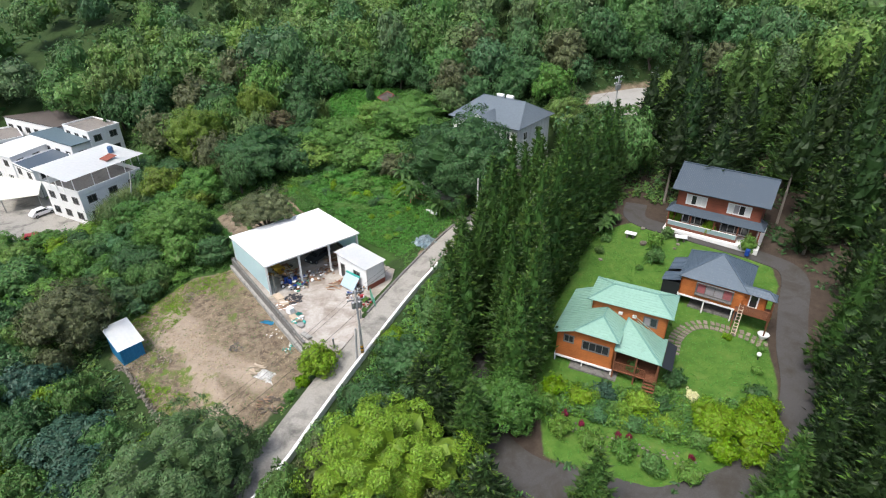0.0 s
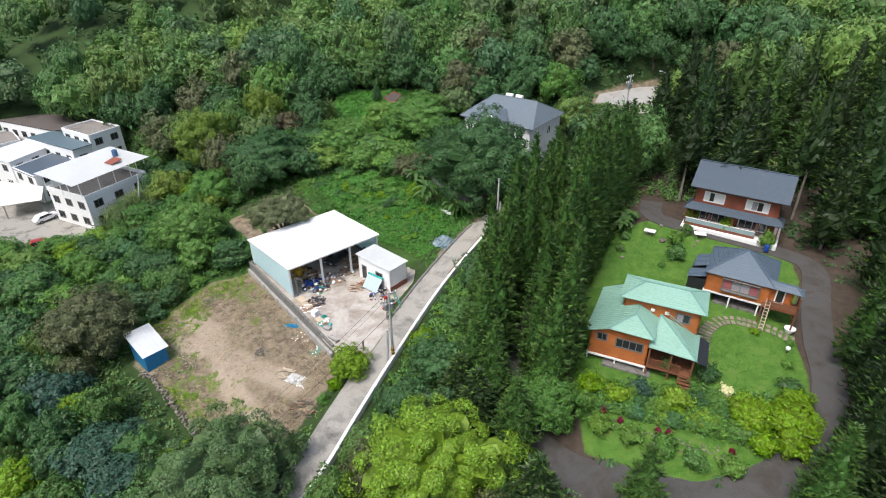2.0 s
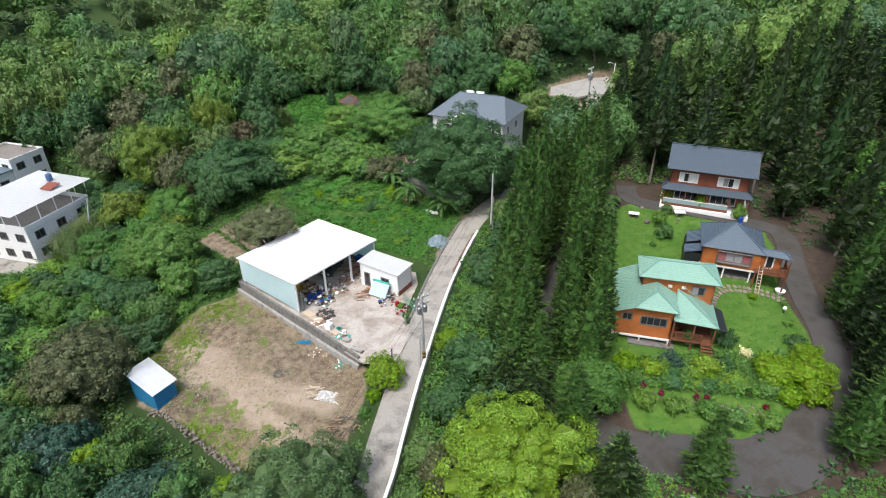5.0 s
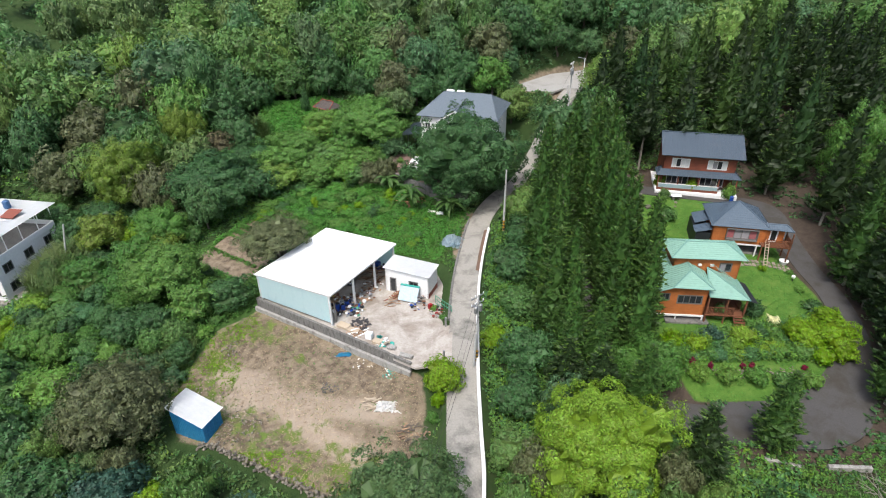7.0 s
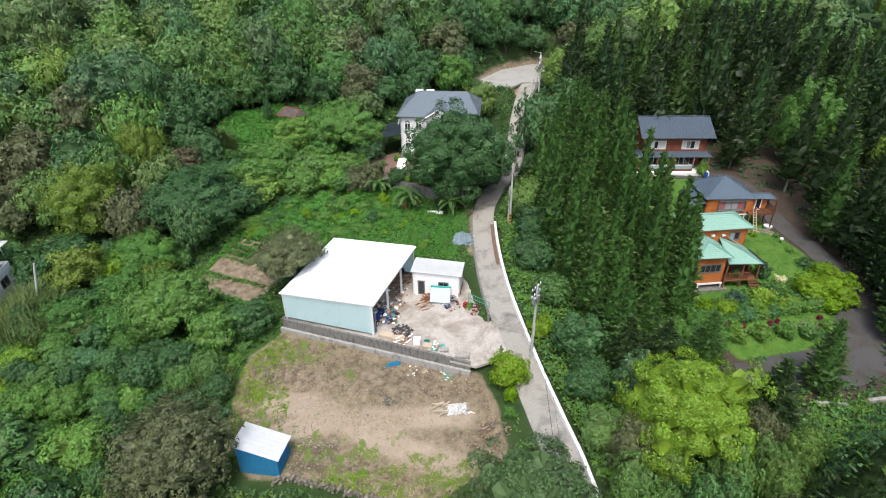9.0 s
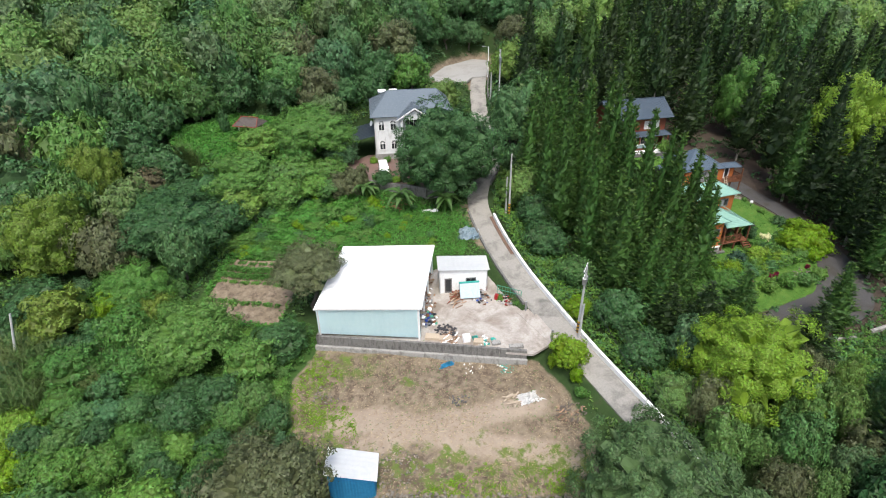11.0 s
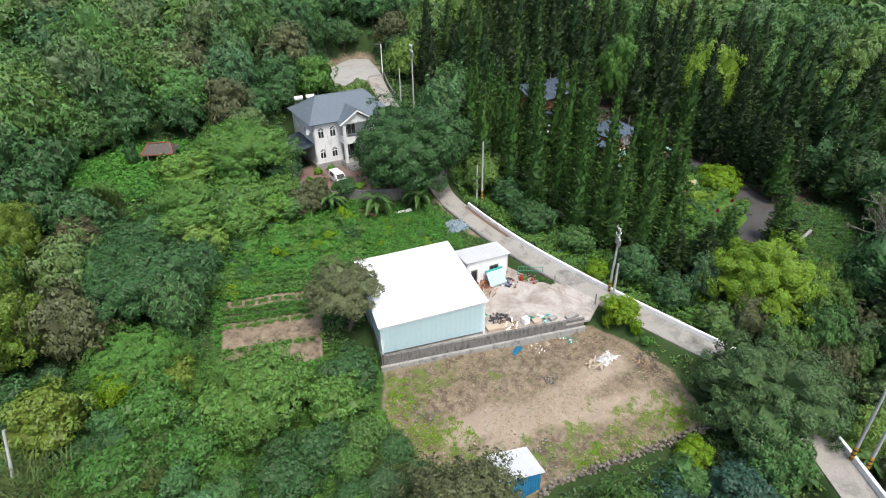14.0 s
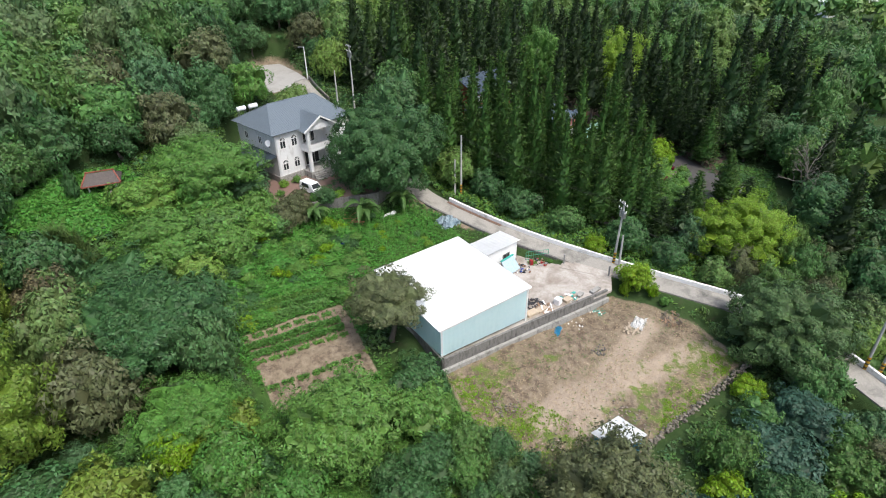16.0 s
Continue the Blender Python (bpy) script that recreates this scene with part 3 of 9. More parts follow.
# ---- buildings ----
def siding(name, c1, c2, board=0.2):
    """Lapped boards: a shallow groove and a darker joint at each board."""
    m, nt, b = base_mat(name, 0.6, 0, 0.3)
    L = nt.links.new
    co = coords(nt)
    mp = nt.nodes.new("ShaderNodeMapping")
    mp.inputs["Scale"].default_value = (0.5, 0.5, 9)
    L(co, mp.inputs[0])
    n = node(nt, "ShaderNodeTexNoise", Scale=1.4, Detail=8.0, Roughness=0.7)
    L(mp.outputs[0], n.inputs["Vector"])
    r = ramp(nt, [(0.3, c1), (0.7, c2)])
    L(n.outputs["Fac"], r.inputs[0])
    sp = nt.nodes.new("ShaderNodeSeparateXYZ")
    L(co, sp.inputs[0])
    dv = nt.nodes.new("ShaderNodeMath")
    dv.operation = 'DIVIDE'
    dv.inputs[1].default_value = board
    L(sp.outputs[2], dv.inputs[0])
    fr = nt.nodes.new("ShaderNodeMath")
    fr.operation = 'FRACT'
    L(dv.outputs[0], fr.inputs[0])
    j = ramp(nt, [(0.0, (0.55, 0.55, 0.55)), (0.12, (1, 1, 1))])
    L(fr.outputs[0], j.inputs[0])
    mx = nt.nodes.new("ShaderNodeMix")
    mx.data_type, mx.blend_type = 'RGBA', 'MULTIPLY'
    mx.inputs[0].default_value = 1.0
    L(r.outputs[0], mx.inputs[6])
    L(j.outputs[0], mx.inputs[7])
    n2 = node(nt, "ShaderNodeTexNoise", Scale=0.5, Detail=5.0)
    L(co, n2.inputs["Vector"])
    r2 = ramp(nt, [(0.35, (0.72, 0.72, 0.72)), (0.65, (1.1, 1.1, 1.1))])
    L(n2.outputs["Fac"], r2.inputs[0])
    my = nt.nodes.new("ShaderNodeMix")
    my.data_type, my.blend_type = 'RGBA', 'MULTIPLY'
    my.inputs[0].default_value = 1.0
    L(mx.outputs[2], my.inputs[6])
    L(r2.outputs[0], my.inputs[7])
    L(my.outputs[2], b.inputs["Base Color"])
    bp = node(nt, "ShaderNodeBump", Strength=0.6, Distance=0.03)
    L(fr.outputs[0], bp.inputs["Height"])
    L(bp.outputs[0], b.inputs["Normal"])
    return m


SIDING_ORANGE = siding("siding_orange", (0.36, 0.105, 0.028), (0.50, 0.17, 0.05))
SIDING_RED = siding("siding_red", (0.19, 0.055, 0.032), (0.27, 0.085, 0.05))


def lattice(bm, m, su, sz, solid, y0, y1):
    """A plate of grid cells with open cells left out, in one connected piece."""
    grid = {}

    def corner(i, j, side):
        if (i, j, side) not in grid:
            grid[i, j, side] = bm.verts.new(m @ Vector((su[i], y1 if side else y0, sz[j])))
        return grid[i, j, side]
    for i, j in solid:
        ring = [(i, j), (i + 1, j), (i + 1, j + 1), (i, j + 1)]
        bm.faces.new([corner(*q, 0) for q in ring])
        bm.faces.new([corner(*q, 1) for q in ring[::-1]])
        for k, nb in enumerate(((i, j - 1), (i + 1, j), (i, j + 1), (i - 1, j))):
            if nb not in solid:
                p, q = ring[k], ring[(k + 1) % 4]
                bm.faces.new((corner(*q, 0), corner(*p, 0), corner(*p, 1), corner(*q, 1)))
    return bm


def wall(parent, a, b, z0, z1, mat, wins=(), t=0.16, name="wall"):
    """A wall from a to b (inside on its left), with openings cut through: (s0, s1, h0, h1, panes, curtain, frame)."""
    a, b = Vector((*a, 0)), Vector((*b, 0))
    x = (b - a).normalized()
    y = Vector((-x.y, x.x, 0))
    m = Matrix((x, y, Vector((0, 0, 1)))).transposed().to_4x4()
    m.translation = a
    length = (b - a).length
    su = sorted({0, length, *[w[0] for w in wins], *[w[1] for w in wins]})
    sz = sorted({z0, z1, *[w[2] for w in wins], *[w[3] for w in wins]})
    solid = {(i, j) for i in range(len(su) - 1) for j in range(len(sz) - 1)
             if not any(w[0] <= (su[i] + su[i + 1]) / 2 <= w[1] and w[2] <= (sz[j] + sz[j + 1]) / 2 <= w[3] for w in wins)}
    ob = part(name, lattice(B(), m, su, sz, solid, 0, t), mat, parent)
    for w in wins:
        window(parent, m, *w, t=t)
    return ob


def window(parent, m, s0, s1, h0, h1, panes=2, curtain=None, frame_mat=None, t=0.16, name="window", arch=False):
    f = 0.07
    su = [s0 - f, s0 + f]
    for i in range(1, panes):
        s = s0 + (s1 - s0) * i / panes
        su += [s - 0.03, s + 0.03]
    su += [s1 - f, s1 + f]
    sz = [h0 - f, h0 + f, h1 - f, h1 + f]
    bm = lattice(B(), m, su, sz, {(i, j) for i in range(len(su) - 1) for j in range(3) if i % 2 == 0 or j != 1}, -0.035, t * 0.7)
    if arch:
        c, r = (s0 + s1) / 2, (s1 - s0) / 2
        pts = [Vector((c + (r + f) * math.cos(math.pi * k / 10), 0, h1 + f + (r + f) * math.sin(math.pi * k / 10))) for k in range(11)]
        slab(bm, [m @ (p + Vector((0, -0.035, 0))) for p in pts], 0.03, m.to_3x3() @ Vector((0, 1, 0)))
    w = part(name, bm, frame_mat or GREY_FRAME, parent)
    if arch:
        bm = B()
        c, r = (s0 + s1) / 2, (s1 - s0) / 2
        slab(bm, [m @ Vector((c + (r - 0.05) * math.cos(math.pi * k / 10), -0.05, h1 + f + (r - 0.05) * math.sin(math.pi * k / 10))) for k in range(11)], 0.012, m.to_3x3() @ Vector((0, 1, 0)))
        fan = part("fanlight", bm, GLASS_DARK, w)
        bm = B()
        for k in range(1, 5):
            q = math.pi * k / 5
            bar(bm, m @ Vector((c, -0.06, h1 + f)), m @ Vector((c + r * math.cos(q), -0.06, h1 + f + r * math.sin(q))), 0.05)
        part("glazing_bars", bm, frame_mat or WHITE_FRAME, w)
    for i in range(panes):
        a, b = s0 + (s1 - s0) * i / panes + 0.04, s0 + (s1 - s0) * (i + 1) / panes - 0.04
        bm = B()
        box(bm, (a, 0.02 + 0.012 * (i % 2), h0 + f), (b, 0.03 + 0.012 * (i % 2), h1 - f), m)
        mat = GLASS_DARK
        if curtain and curtain[i % len(curtain)]:
            mat = curtain[i % len(curtain)]
        part("pane", bm, mat, w)
    return w


def roofplane(bm, pts, thick=0.08, rib=0.0, ribh=0.05, ribw=0.05, rows=0.0):
    """A roof slope; pts[0] to pts[1] is its eave. Ribs run up the slope, rows across it."""
    P = [Vector(p) for p in pts]
    e = (P[1] - P[0]).normalized()
    n = e.cross(P[2] - P[0]).normalized()
    if n.z < 0:
        n = -n
    slab(bm, P, thick, -n)
    up = n.cross(e)
    if up.z < 0:
        up = -up

    def lines(run, across, step, w, h, lift):
        c = [((p - P[0]).dot(across), (p - P[0]).dot(run)) for p in P]
        lo, hi = min(q[0] for q in c), max(q[0] for q in c)
        k = lo + step / 2
        while k < hi:
            cut = []
            for (x0, y0), (x1, y1) in zip(c, c[1:] + c[:1]):
                if (x0 - k) * (x1 - k) < 0:
                    cut.append(y0 + (y1 - y0) * (k - x0) / (x1 - x0))
            if len(cut) >= 2 and max(cut) - min(cut) > 0.15:
                a = P[0] + across * k + run * (min(cut) + 0.03) + n * lift
                b = P[0] + across * k + run * (max(cut) - 0.03) + n * lift
                bar(RIBS.setdefault(id(bm), bmesh.new()), a, b, w, h, n)
            k += step
    if rib:
        lines(up, e, rib, ribw, ribh, ribh / 2)
    if rows:
        lines(e, up, rows, 0.05, 0.03, 0.012)
    return bm


def ribbed(bm, pts, pitch, h=0.012, thick=0.04):
    """A four-cornered ribbed sheet in one piece; pts[0] to pts[1] is its eave."""
    a, b, c, d = [Vector(p) for p in pts]
    n = int((b - a).length / pitch)
    prev = None
    for i in range(n + 1):
        up = Vector((0, 0, h if (i // 2) % 2 else 0))
        cur = [bm.verts.new(a.lerp(b, i / n) + up), bm.verts.new(d.lerp(c, i / n) + up)]
        if prev:
            bm.faces.new((prev[0], cur[0], cur[1], prev[1]))
        prev = cur
    bmesh.ops.solidify(bm, geom=bm.faces[:], thickness=thick)
    return bm


def caps(bm, segs, w=0.16, h=0.07):
    for a, b in segs:
        bar(bm, a, b, w, h)
    return bm


def railing(parent, pts, h, mat, gap=0.16, name="railing"):
    bm = B()
    for a, b in zip(pts, pts[1:]):
        a, b = Vector(a), Vector(b)
        bar(bm, a + Vector((0, 0, h)), b + Vector((0, 0, h)), 0.09, 0.07)
        bar(bm, a + Vector((0, 0, 0.12)), b + Vector((0, 0, 0.12)), 0.06, 0.06)
        k = max(1, int((b - a).length / gap))
        for i in range(k + 1):
            p = a.lerp(b, i / k)
            w = 0.12 if i in (0, k) else 0.045
            bar(bm, p + Vector((0, 0, 0.0)), p + Vector((0, 0, h)), w, w)
    return part(name, bm, mat, parent)


def green_house():
    z0 = 14.5
    H = thing("wooden_house", pose(14.9, 48.3, z0, 0, 0, -27), "orange timber house with pale green metal roofs and a porch", "house")
    z = lambda v: v - z0
    # upper storey
    for a, b, w in (((0.45, 0.4), (8.0, 0.4), [(5.3, 6.6, z(19.25), z(20.3), 2, [PALE_CURTAIN, None], GREY_FRAME)]), ((8.0, 0.4), (8.0, 4.1), []), ((8.0, 4.1), (0.45, 4.1), []), ((0.45, 4.1), (0.45, 0.4), [])):
        wall(H, a, b, z(17.8), z(21.1), SIDING_ORANGE, w)
    e, t = z(21.1), z(22.15)
    c = [(-0.05, -0.15, e), (8.5, -0.15, e), (8.5, 4.6, e), (-0.05, 4.6, e)]
    r0, r1 = (2.1, 2.2, t), (6.5, 2.2, t)
    bm = B()
    roofplane(bm, [c[0], c[1], r1, r0], 0.1, 0, rows=0.3)
    roofplane(bm, [c[2], c[3], r0, r1], 0.1, 0, rows=0.3)
    roofplane(bm, [c[1], c[2], r1], 0.1, 0.42)
    roofplane(bm, [c[3], c[0], r0], 0.1, 0.42)
    roof = part("roof", bm, GREEN_ROOF, H)
    part("ridge_cap", caps(B(), [(r0, r1), (c[0], r0), (c[3], r0), (c[1], r1), (c[2], r1)]), GREEN_ROOF_CAP, roof)
    # wing
    for a, b, w in (((-2.1, -3.0), (3.8, -3.0), [(0.75, 1.75, z(17.1), z(18.0), 2, None, GREY_FRAME), (2.7, 5.4, z(16.75), z(17.85), 4, None, GREY_FRAME)]), ((3.8, -3.0), (3.8, 0.4), []), ((-2.1, 4.8), (-2.1, -3.0), []), ((0.45, 4.8), (-2.1, 4.8), [])):
        wall(H, a, b, z(15.2), z(18.22), SIDING_ORANGE, w)
    bm = B()
    slab(bm, [(-2.1, -3.0, z(18.22)), (3.8, -3.0, z(18.22)), (3.8, -3.0, z(19.0)), (-0.3, -3.0, z(19.05)), (-2.1, -3.0, z(18.4))], 0.14, (0, 1, 0))
    part("gable_board", bm, SIDING_ORANGE, H)
    apex, top = (2.0, -1.25, z(20.2)), (2.05, 0.42, z(20.3))
    bm = B()
    lf, lb = (-2.55, -3.6, z(18.35)), (-2.45, 5.3, z(18.3))
    k = (-0.35, -3.6, z(19.2))
    roofplane(bm, [lf, lb, (0.5, 5.3, z(19.6)), (0.5, 0.42, z(19.62)), top, apex, k], 0.09, 0.38)
    roofplane(bm, [k, (4.25, -3.6, z(19.1)), apex], 0.09, 0, rows=0.3)
    roofplane(bm, [(4.25, -3.6, z(19.1)), (4.25, 0.4, z(19.1)), top, apex], 0.09, 0.38)
    wing = part("roof", bm, GREEN_ROOF, H)
    part("ridge_cap", caps(B(), [(apex, top), (k, apex), ((4.25, -3.6, z(19.12)), apex)]), GREEN_ROOF_CAP, wing)
    # porch
    pa, pf, pr, pb = (4.3, 0.2, z(19.85)), (3.85, -3.55, z(18.15)), (8.4, -3.5, z(17.85)), (8.4, 1.0, z(17.87))
    bm = B()
    roofplane(bm, [pf, pr, pa], 0.09, 0, rows=0.3)
    roofplane(bm, [pr, pb, (7.9, 0.42, z(18.2)), pa], 0.09, 0.38)
    pr_ = part("roof", bm, GREEN_ROOF, H)
    part("ridge_cap", caps(B(), [(pa, pr), (pa, (3.9, -3.5, z(18.2)))]), GREEN_ROOF_CAP, pr_)
    bm = B()
    slab(bm, [(8.45, -3.3, z(17.6)), (9.4, -3.2, z(17.35)), (9.4, 0.9, z(17.35)), (8.45, 1.0, z(17.65))], 0.06)
    part("awning", bm, DARK_METAL, H)
    deck = part("deck", box(B(), (3.95, -3.35, z(15.42)), (8.25, 0.5, z(15.5))), WOOD_DECK, H)
    for k2 in range(20):
        part("plank", box(B(), (3.9, -3.4 + k2 * 0.2, z(15.5)), (8.3, -3.23 + k2 * 0.2, z(15.6))), WOOD_DECK, deck)
    for x, y in ((8.15, -3.25), (6.1, -3.25), (4.0, -3.25), (8.15, 0.6), (8.15, -1.2)):
        part("post", bar(B(), (x, y, z(14.2)), (x, y, z(17.95)), 0.16), WOOD_DECK, H)
    railing(H, [(4.0, -3.25, z(15.6)), (7.0, -3.25, z(15.6))], 0.95, WOOD_DECK)
    railing(H, [(8.15, -2.0, z(15.6)), (8.15, 0.6, z(15.6))], 0.95, WOOD_DECK)
    steps = part("stringer", bar(B(), (7.1, -3.3, z(15.45)), (7.1, -5.0, z(14.2)), 0.06, 0.2), WOOD_DECK, H)
    part("stringer", bar(B(), (8.25, -3.3, z(15.45)), (8.25, -5.0, z(14.2)), 0.06, 0.2), WOOD_DECK, H)
    for i in range(6):
        part("tread", box(B(), (7.1, -3.55 - 0.27 * i, z(15.42) - 0.2 * i), (8.25, -3.3 - 0.27 * i, z(15.5) - 0.2 * i)), WOOD_DECK, H)
    # frame under the floor
    bm = B()
    bar(bm, (-2.2, -3.05, z(15.1)), (3.9, -3.05, z(15.1)), 0.12, 0.22)
    bar(bm, (-2.15, -3.0, z(15.1)), (-2.15, 4.7, z(15.1)), 0.12, 0.22)
    part("floor_beam", bm, WHITE_FRAME, H)
    for x, y in ((-2.1, -3.0), (0.8, -3.0), (3.8, -3.0), (-2.1, 0.5), (-2.1, 4.5), (3.8, 0.3)):
        part("stilt", bar(B(), (x, y, -0.5), (x, y, z(15.0)), 0.14), WHITE_FRAME, H)
    part("floor", box(B(), (-2.05, -2.9, z(15.05)), (8.0, 4.0, z(15.2))), WOOD_DECK, H)
    for x in (3.4, 4.8):
        part("air_conditioner", box(B(), (x - 0.2, 0.12, z(19.95)), (x + 0.2, 0.38, z(20.2)), bevel=0.02), WHITE_FRAME, H)
    sheet("house_footing", [(12.9, 45.2), (17.2, 43.0), (19.5, 47), (15, 49.5)], 14.5, 0.3, CONCRETE_WALL, "bare concrete footing under a raised timber house", "footing")


green_house()


def tiled_plane(bm, pts, step_u=0.3, step_v=0.35):
    roofplane(bm, pts, 0.1, step_u, 0.04, 0.06, rows=step_v)


def mid_house():
    z0 = 16.2
    H = thing("wooden_house", pose(26.53, 53.96, z0, 0, 0, -33), "orange timber house on stilts with a blue-grey tiled hip roof", "house")
    z = lambda v: v - z0
    e, t = z(20.2), z(22.45)
    c = [(0, 0, e), (7.4, 0, e), (7.4, 6.8, e), (0, 6.8, e)]
    a = (3.75, 3.5, t)
    bm = B()
    for p, q in zip(c, c[1:] + c[:1]):
        tiled_plane(bm, [p, q, a])
    roof = part("roof", bm, SLATE_ROOF, H)
    part("ridge_cap", caps(B(), [(p, a) for p in c], 0.2, 0.1), SLATE_ROOF, roof)
    bm = B()
    tiled_plane(bm, [(7.3, -0.05, e + 0.06), (10.05, -0.05, z(20.15)), (9.2, 0.75, z(20.75)), (6.6, 0.75, z(20.75))])
    tiled_plane(bm, [(10.05, -0.05, z(20.15)), (10.05, 1.55, z(20.15)), (9.2, 0.75, z(20.75))])
    tiled_plane(bm, [(10.05, 1.55, z(20.15)), (7.4, 1.55, z(20.2)), (6.6, 0.75, z(20.75)), (9.2, 0.75, z(20.75))])
    pr = part("roof", bm, SLATE_ROOF, H)
    part("ridge_cap", caps(B(), [((10.05, -0.05, z(20.18)), (9.2, 0.75, z(20.77))), ((9.2, 0.75, z(20.77)), (6.7, 0.75, z(20.77)))], 0.18, 0.1), SLATE_ROOF, pr)
    wall(H, (0.35, 0.3), (7.0, 0.3), z(17.75), e, SIDING_ORANGE, [(1.8, 5.5, z(18.45), z(19.75), 4, [PINK_CURTAIN, PALE_CURTAIN, PALE_CURTAIN, PINK_CURTAIN], GREY_FRAME)])
    for p, q in (((7.0, 0.3), (7.0, 6.4)), ((7.0, 6.4), (0.35, 6.4)), ((0.35, 6.4), (0.35, 0.3))):
        wall(H, p, q, z(17.75), e, SIDING_ORANGE)
    wall(H, (7.0, 0.62), (9.2, 0.62), z(18.2), z(20.4), SIDING_ORANGE, [(0.55, 1.35, z(18.3), z(20.1), 1, None, WHITE_FRAME)])
    wall(H, (9.2, 0.62), (9.2, 1.4), z(18.2), z(20.4), SIDING_ORANGE)
    # bay window shelf
    bm = B()
    box(bm, (2.05, 0.0, z(18.25)), (5.95, 0.28, z(18.4)), bevel=0.02)
    box(bm, (2.05, 0.0, z(19.82)), (5.95, 0.28, z(19.92)), bevel=0.02)
    box(bm, (2.05, 0.0, z(18.4)), (2.13, 0.28, z(19.82)))
    box(bm, (5.87, 0.0, z(18.4)), (5.95, 0.28, z(19.82)))
    part("bay_frame", bm, GREY_FRAME, H)
    deck = part("deck", box(B(), (6.45, -0.7, z(18.0)), (9.85, 1.4, z(18.08))), WOOD_DECK, H)
    for k in range(9):
        part("plank", box(B(), (6.4, -0.75 + k * 0.25, z(18.08)), (9.9, -0.52 + k * 0.25, z(18.18))), WOOD_DECK, deck)
    railing(H, [(6.9, -0.7, z(18.18)), (9.85, -0.7, z(18.18)), (9.85, 1.4, z(18.18))], 0.9, WOOD_DECK)
    for x, y in ((9.8, -0.65), (9.8, 1.35), (6.5, -0.6)):
        part("post", bar(B(), (x, y, -0.4), (x, y, z(20.15) if x > 9 else z(18.1)), 0.15), WOOD_DECK, H)
    bm = B()
    bar(bm, (0.3, 0.3, z(17.65)), (7.0, 0.3, z(17.65)), 0.12, 0.22)
    bar(bm, (0.3, 0.3, z(17.65)), (0.3, 6.3, z(17.65)), 0.12, 0.22)
    part("floor_beam", bm, WHITE_FRAME, H)
    for x, y in ((0.4, 0.35), (3.2, 0.35), (6.2, 0.35), (6.9, 6.2), (0.4, 6.2)):
        part("stilt", bar(B(), (x, y, -0.4), (x, y, z(17.6)), 0.15), WHITE_FRAME, H)
    part("floor", box(B(), (0.4, 0.4, z(17.6)), (6.9, 6.3, z(17.74))), WOOD_DECK, H)
    # side lean-to
    bm = B()
    roofplane(bm, [(-1.75, 0.3, z(18.9)), (-1.75, 2.3, z(18.9)), (0.3, 2.3, z(19.5)), (0.3, 0.3, z(19.5))], 0.06, 0.35)
    roofplane(bm, [(-1.5, 2.6, z(19.2)), (-1.5, 5.6, z(19.2)), (0.3, 5.6, z(19.8)), (0.3, 2.6, z(19.8))], 0.06, 0.35)
    part("lean_to_roof", bm, SLATE_ROOF, H)
    part("lean_to_wall", box(B(), (-1.6, 0.45, -0.3), (0.3, 5.4, z(18.85))), DARK_METAL, H)
    # ladder
    lad = thing("ladder", pose(31.4, 49.0, 16.0, 0, 0, -33), "pale wooden ladder leaning on a timber house", "ladder")
    for s in (0, 0.42):
        part("rail", bar(B(), (s, -0.6, 0.0), (s, 1.05, 3.1), 0.07, 0.09), WOOD_PALE, lad)
    for k in range(9):
        f = (k + 0.6) / 9.5
        part("rung", bar(B(), (0, -0.6 + 1.65 * f, 3.1 * f), (0.42, -0.6 + 1.65 * f, 3.1 * f), 0.09, 0.05), WOOD_PALE, lad)
    sheet("house_footing", [(28.2, 53.6), (32.6, 50.8), (35, 54), (31, 57.5)], 16.28, 0.4, CONCRETE_WALL, "concrete footing under a raised timber house", "footing")


mid_house()


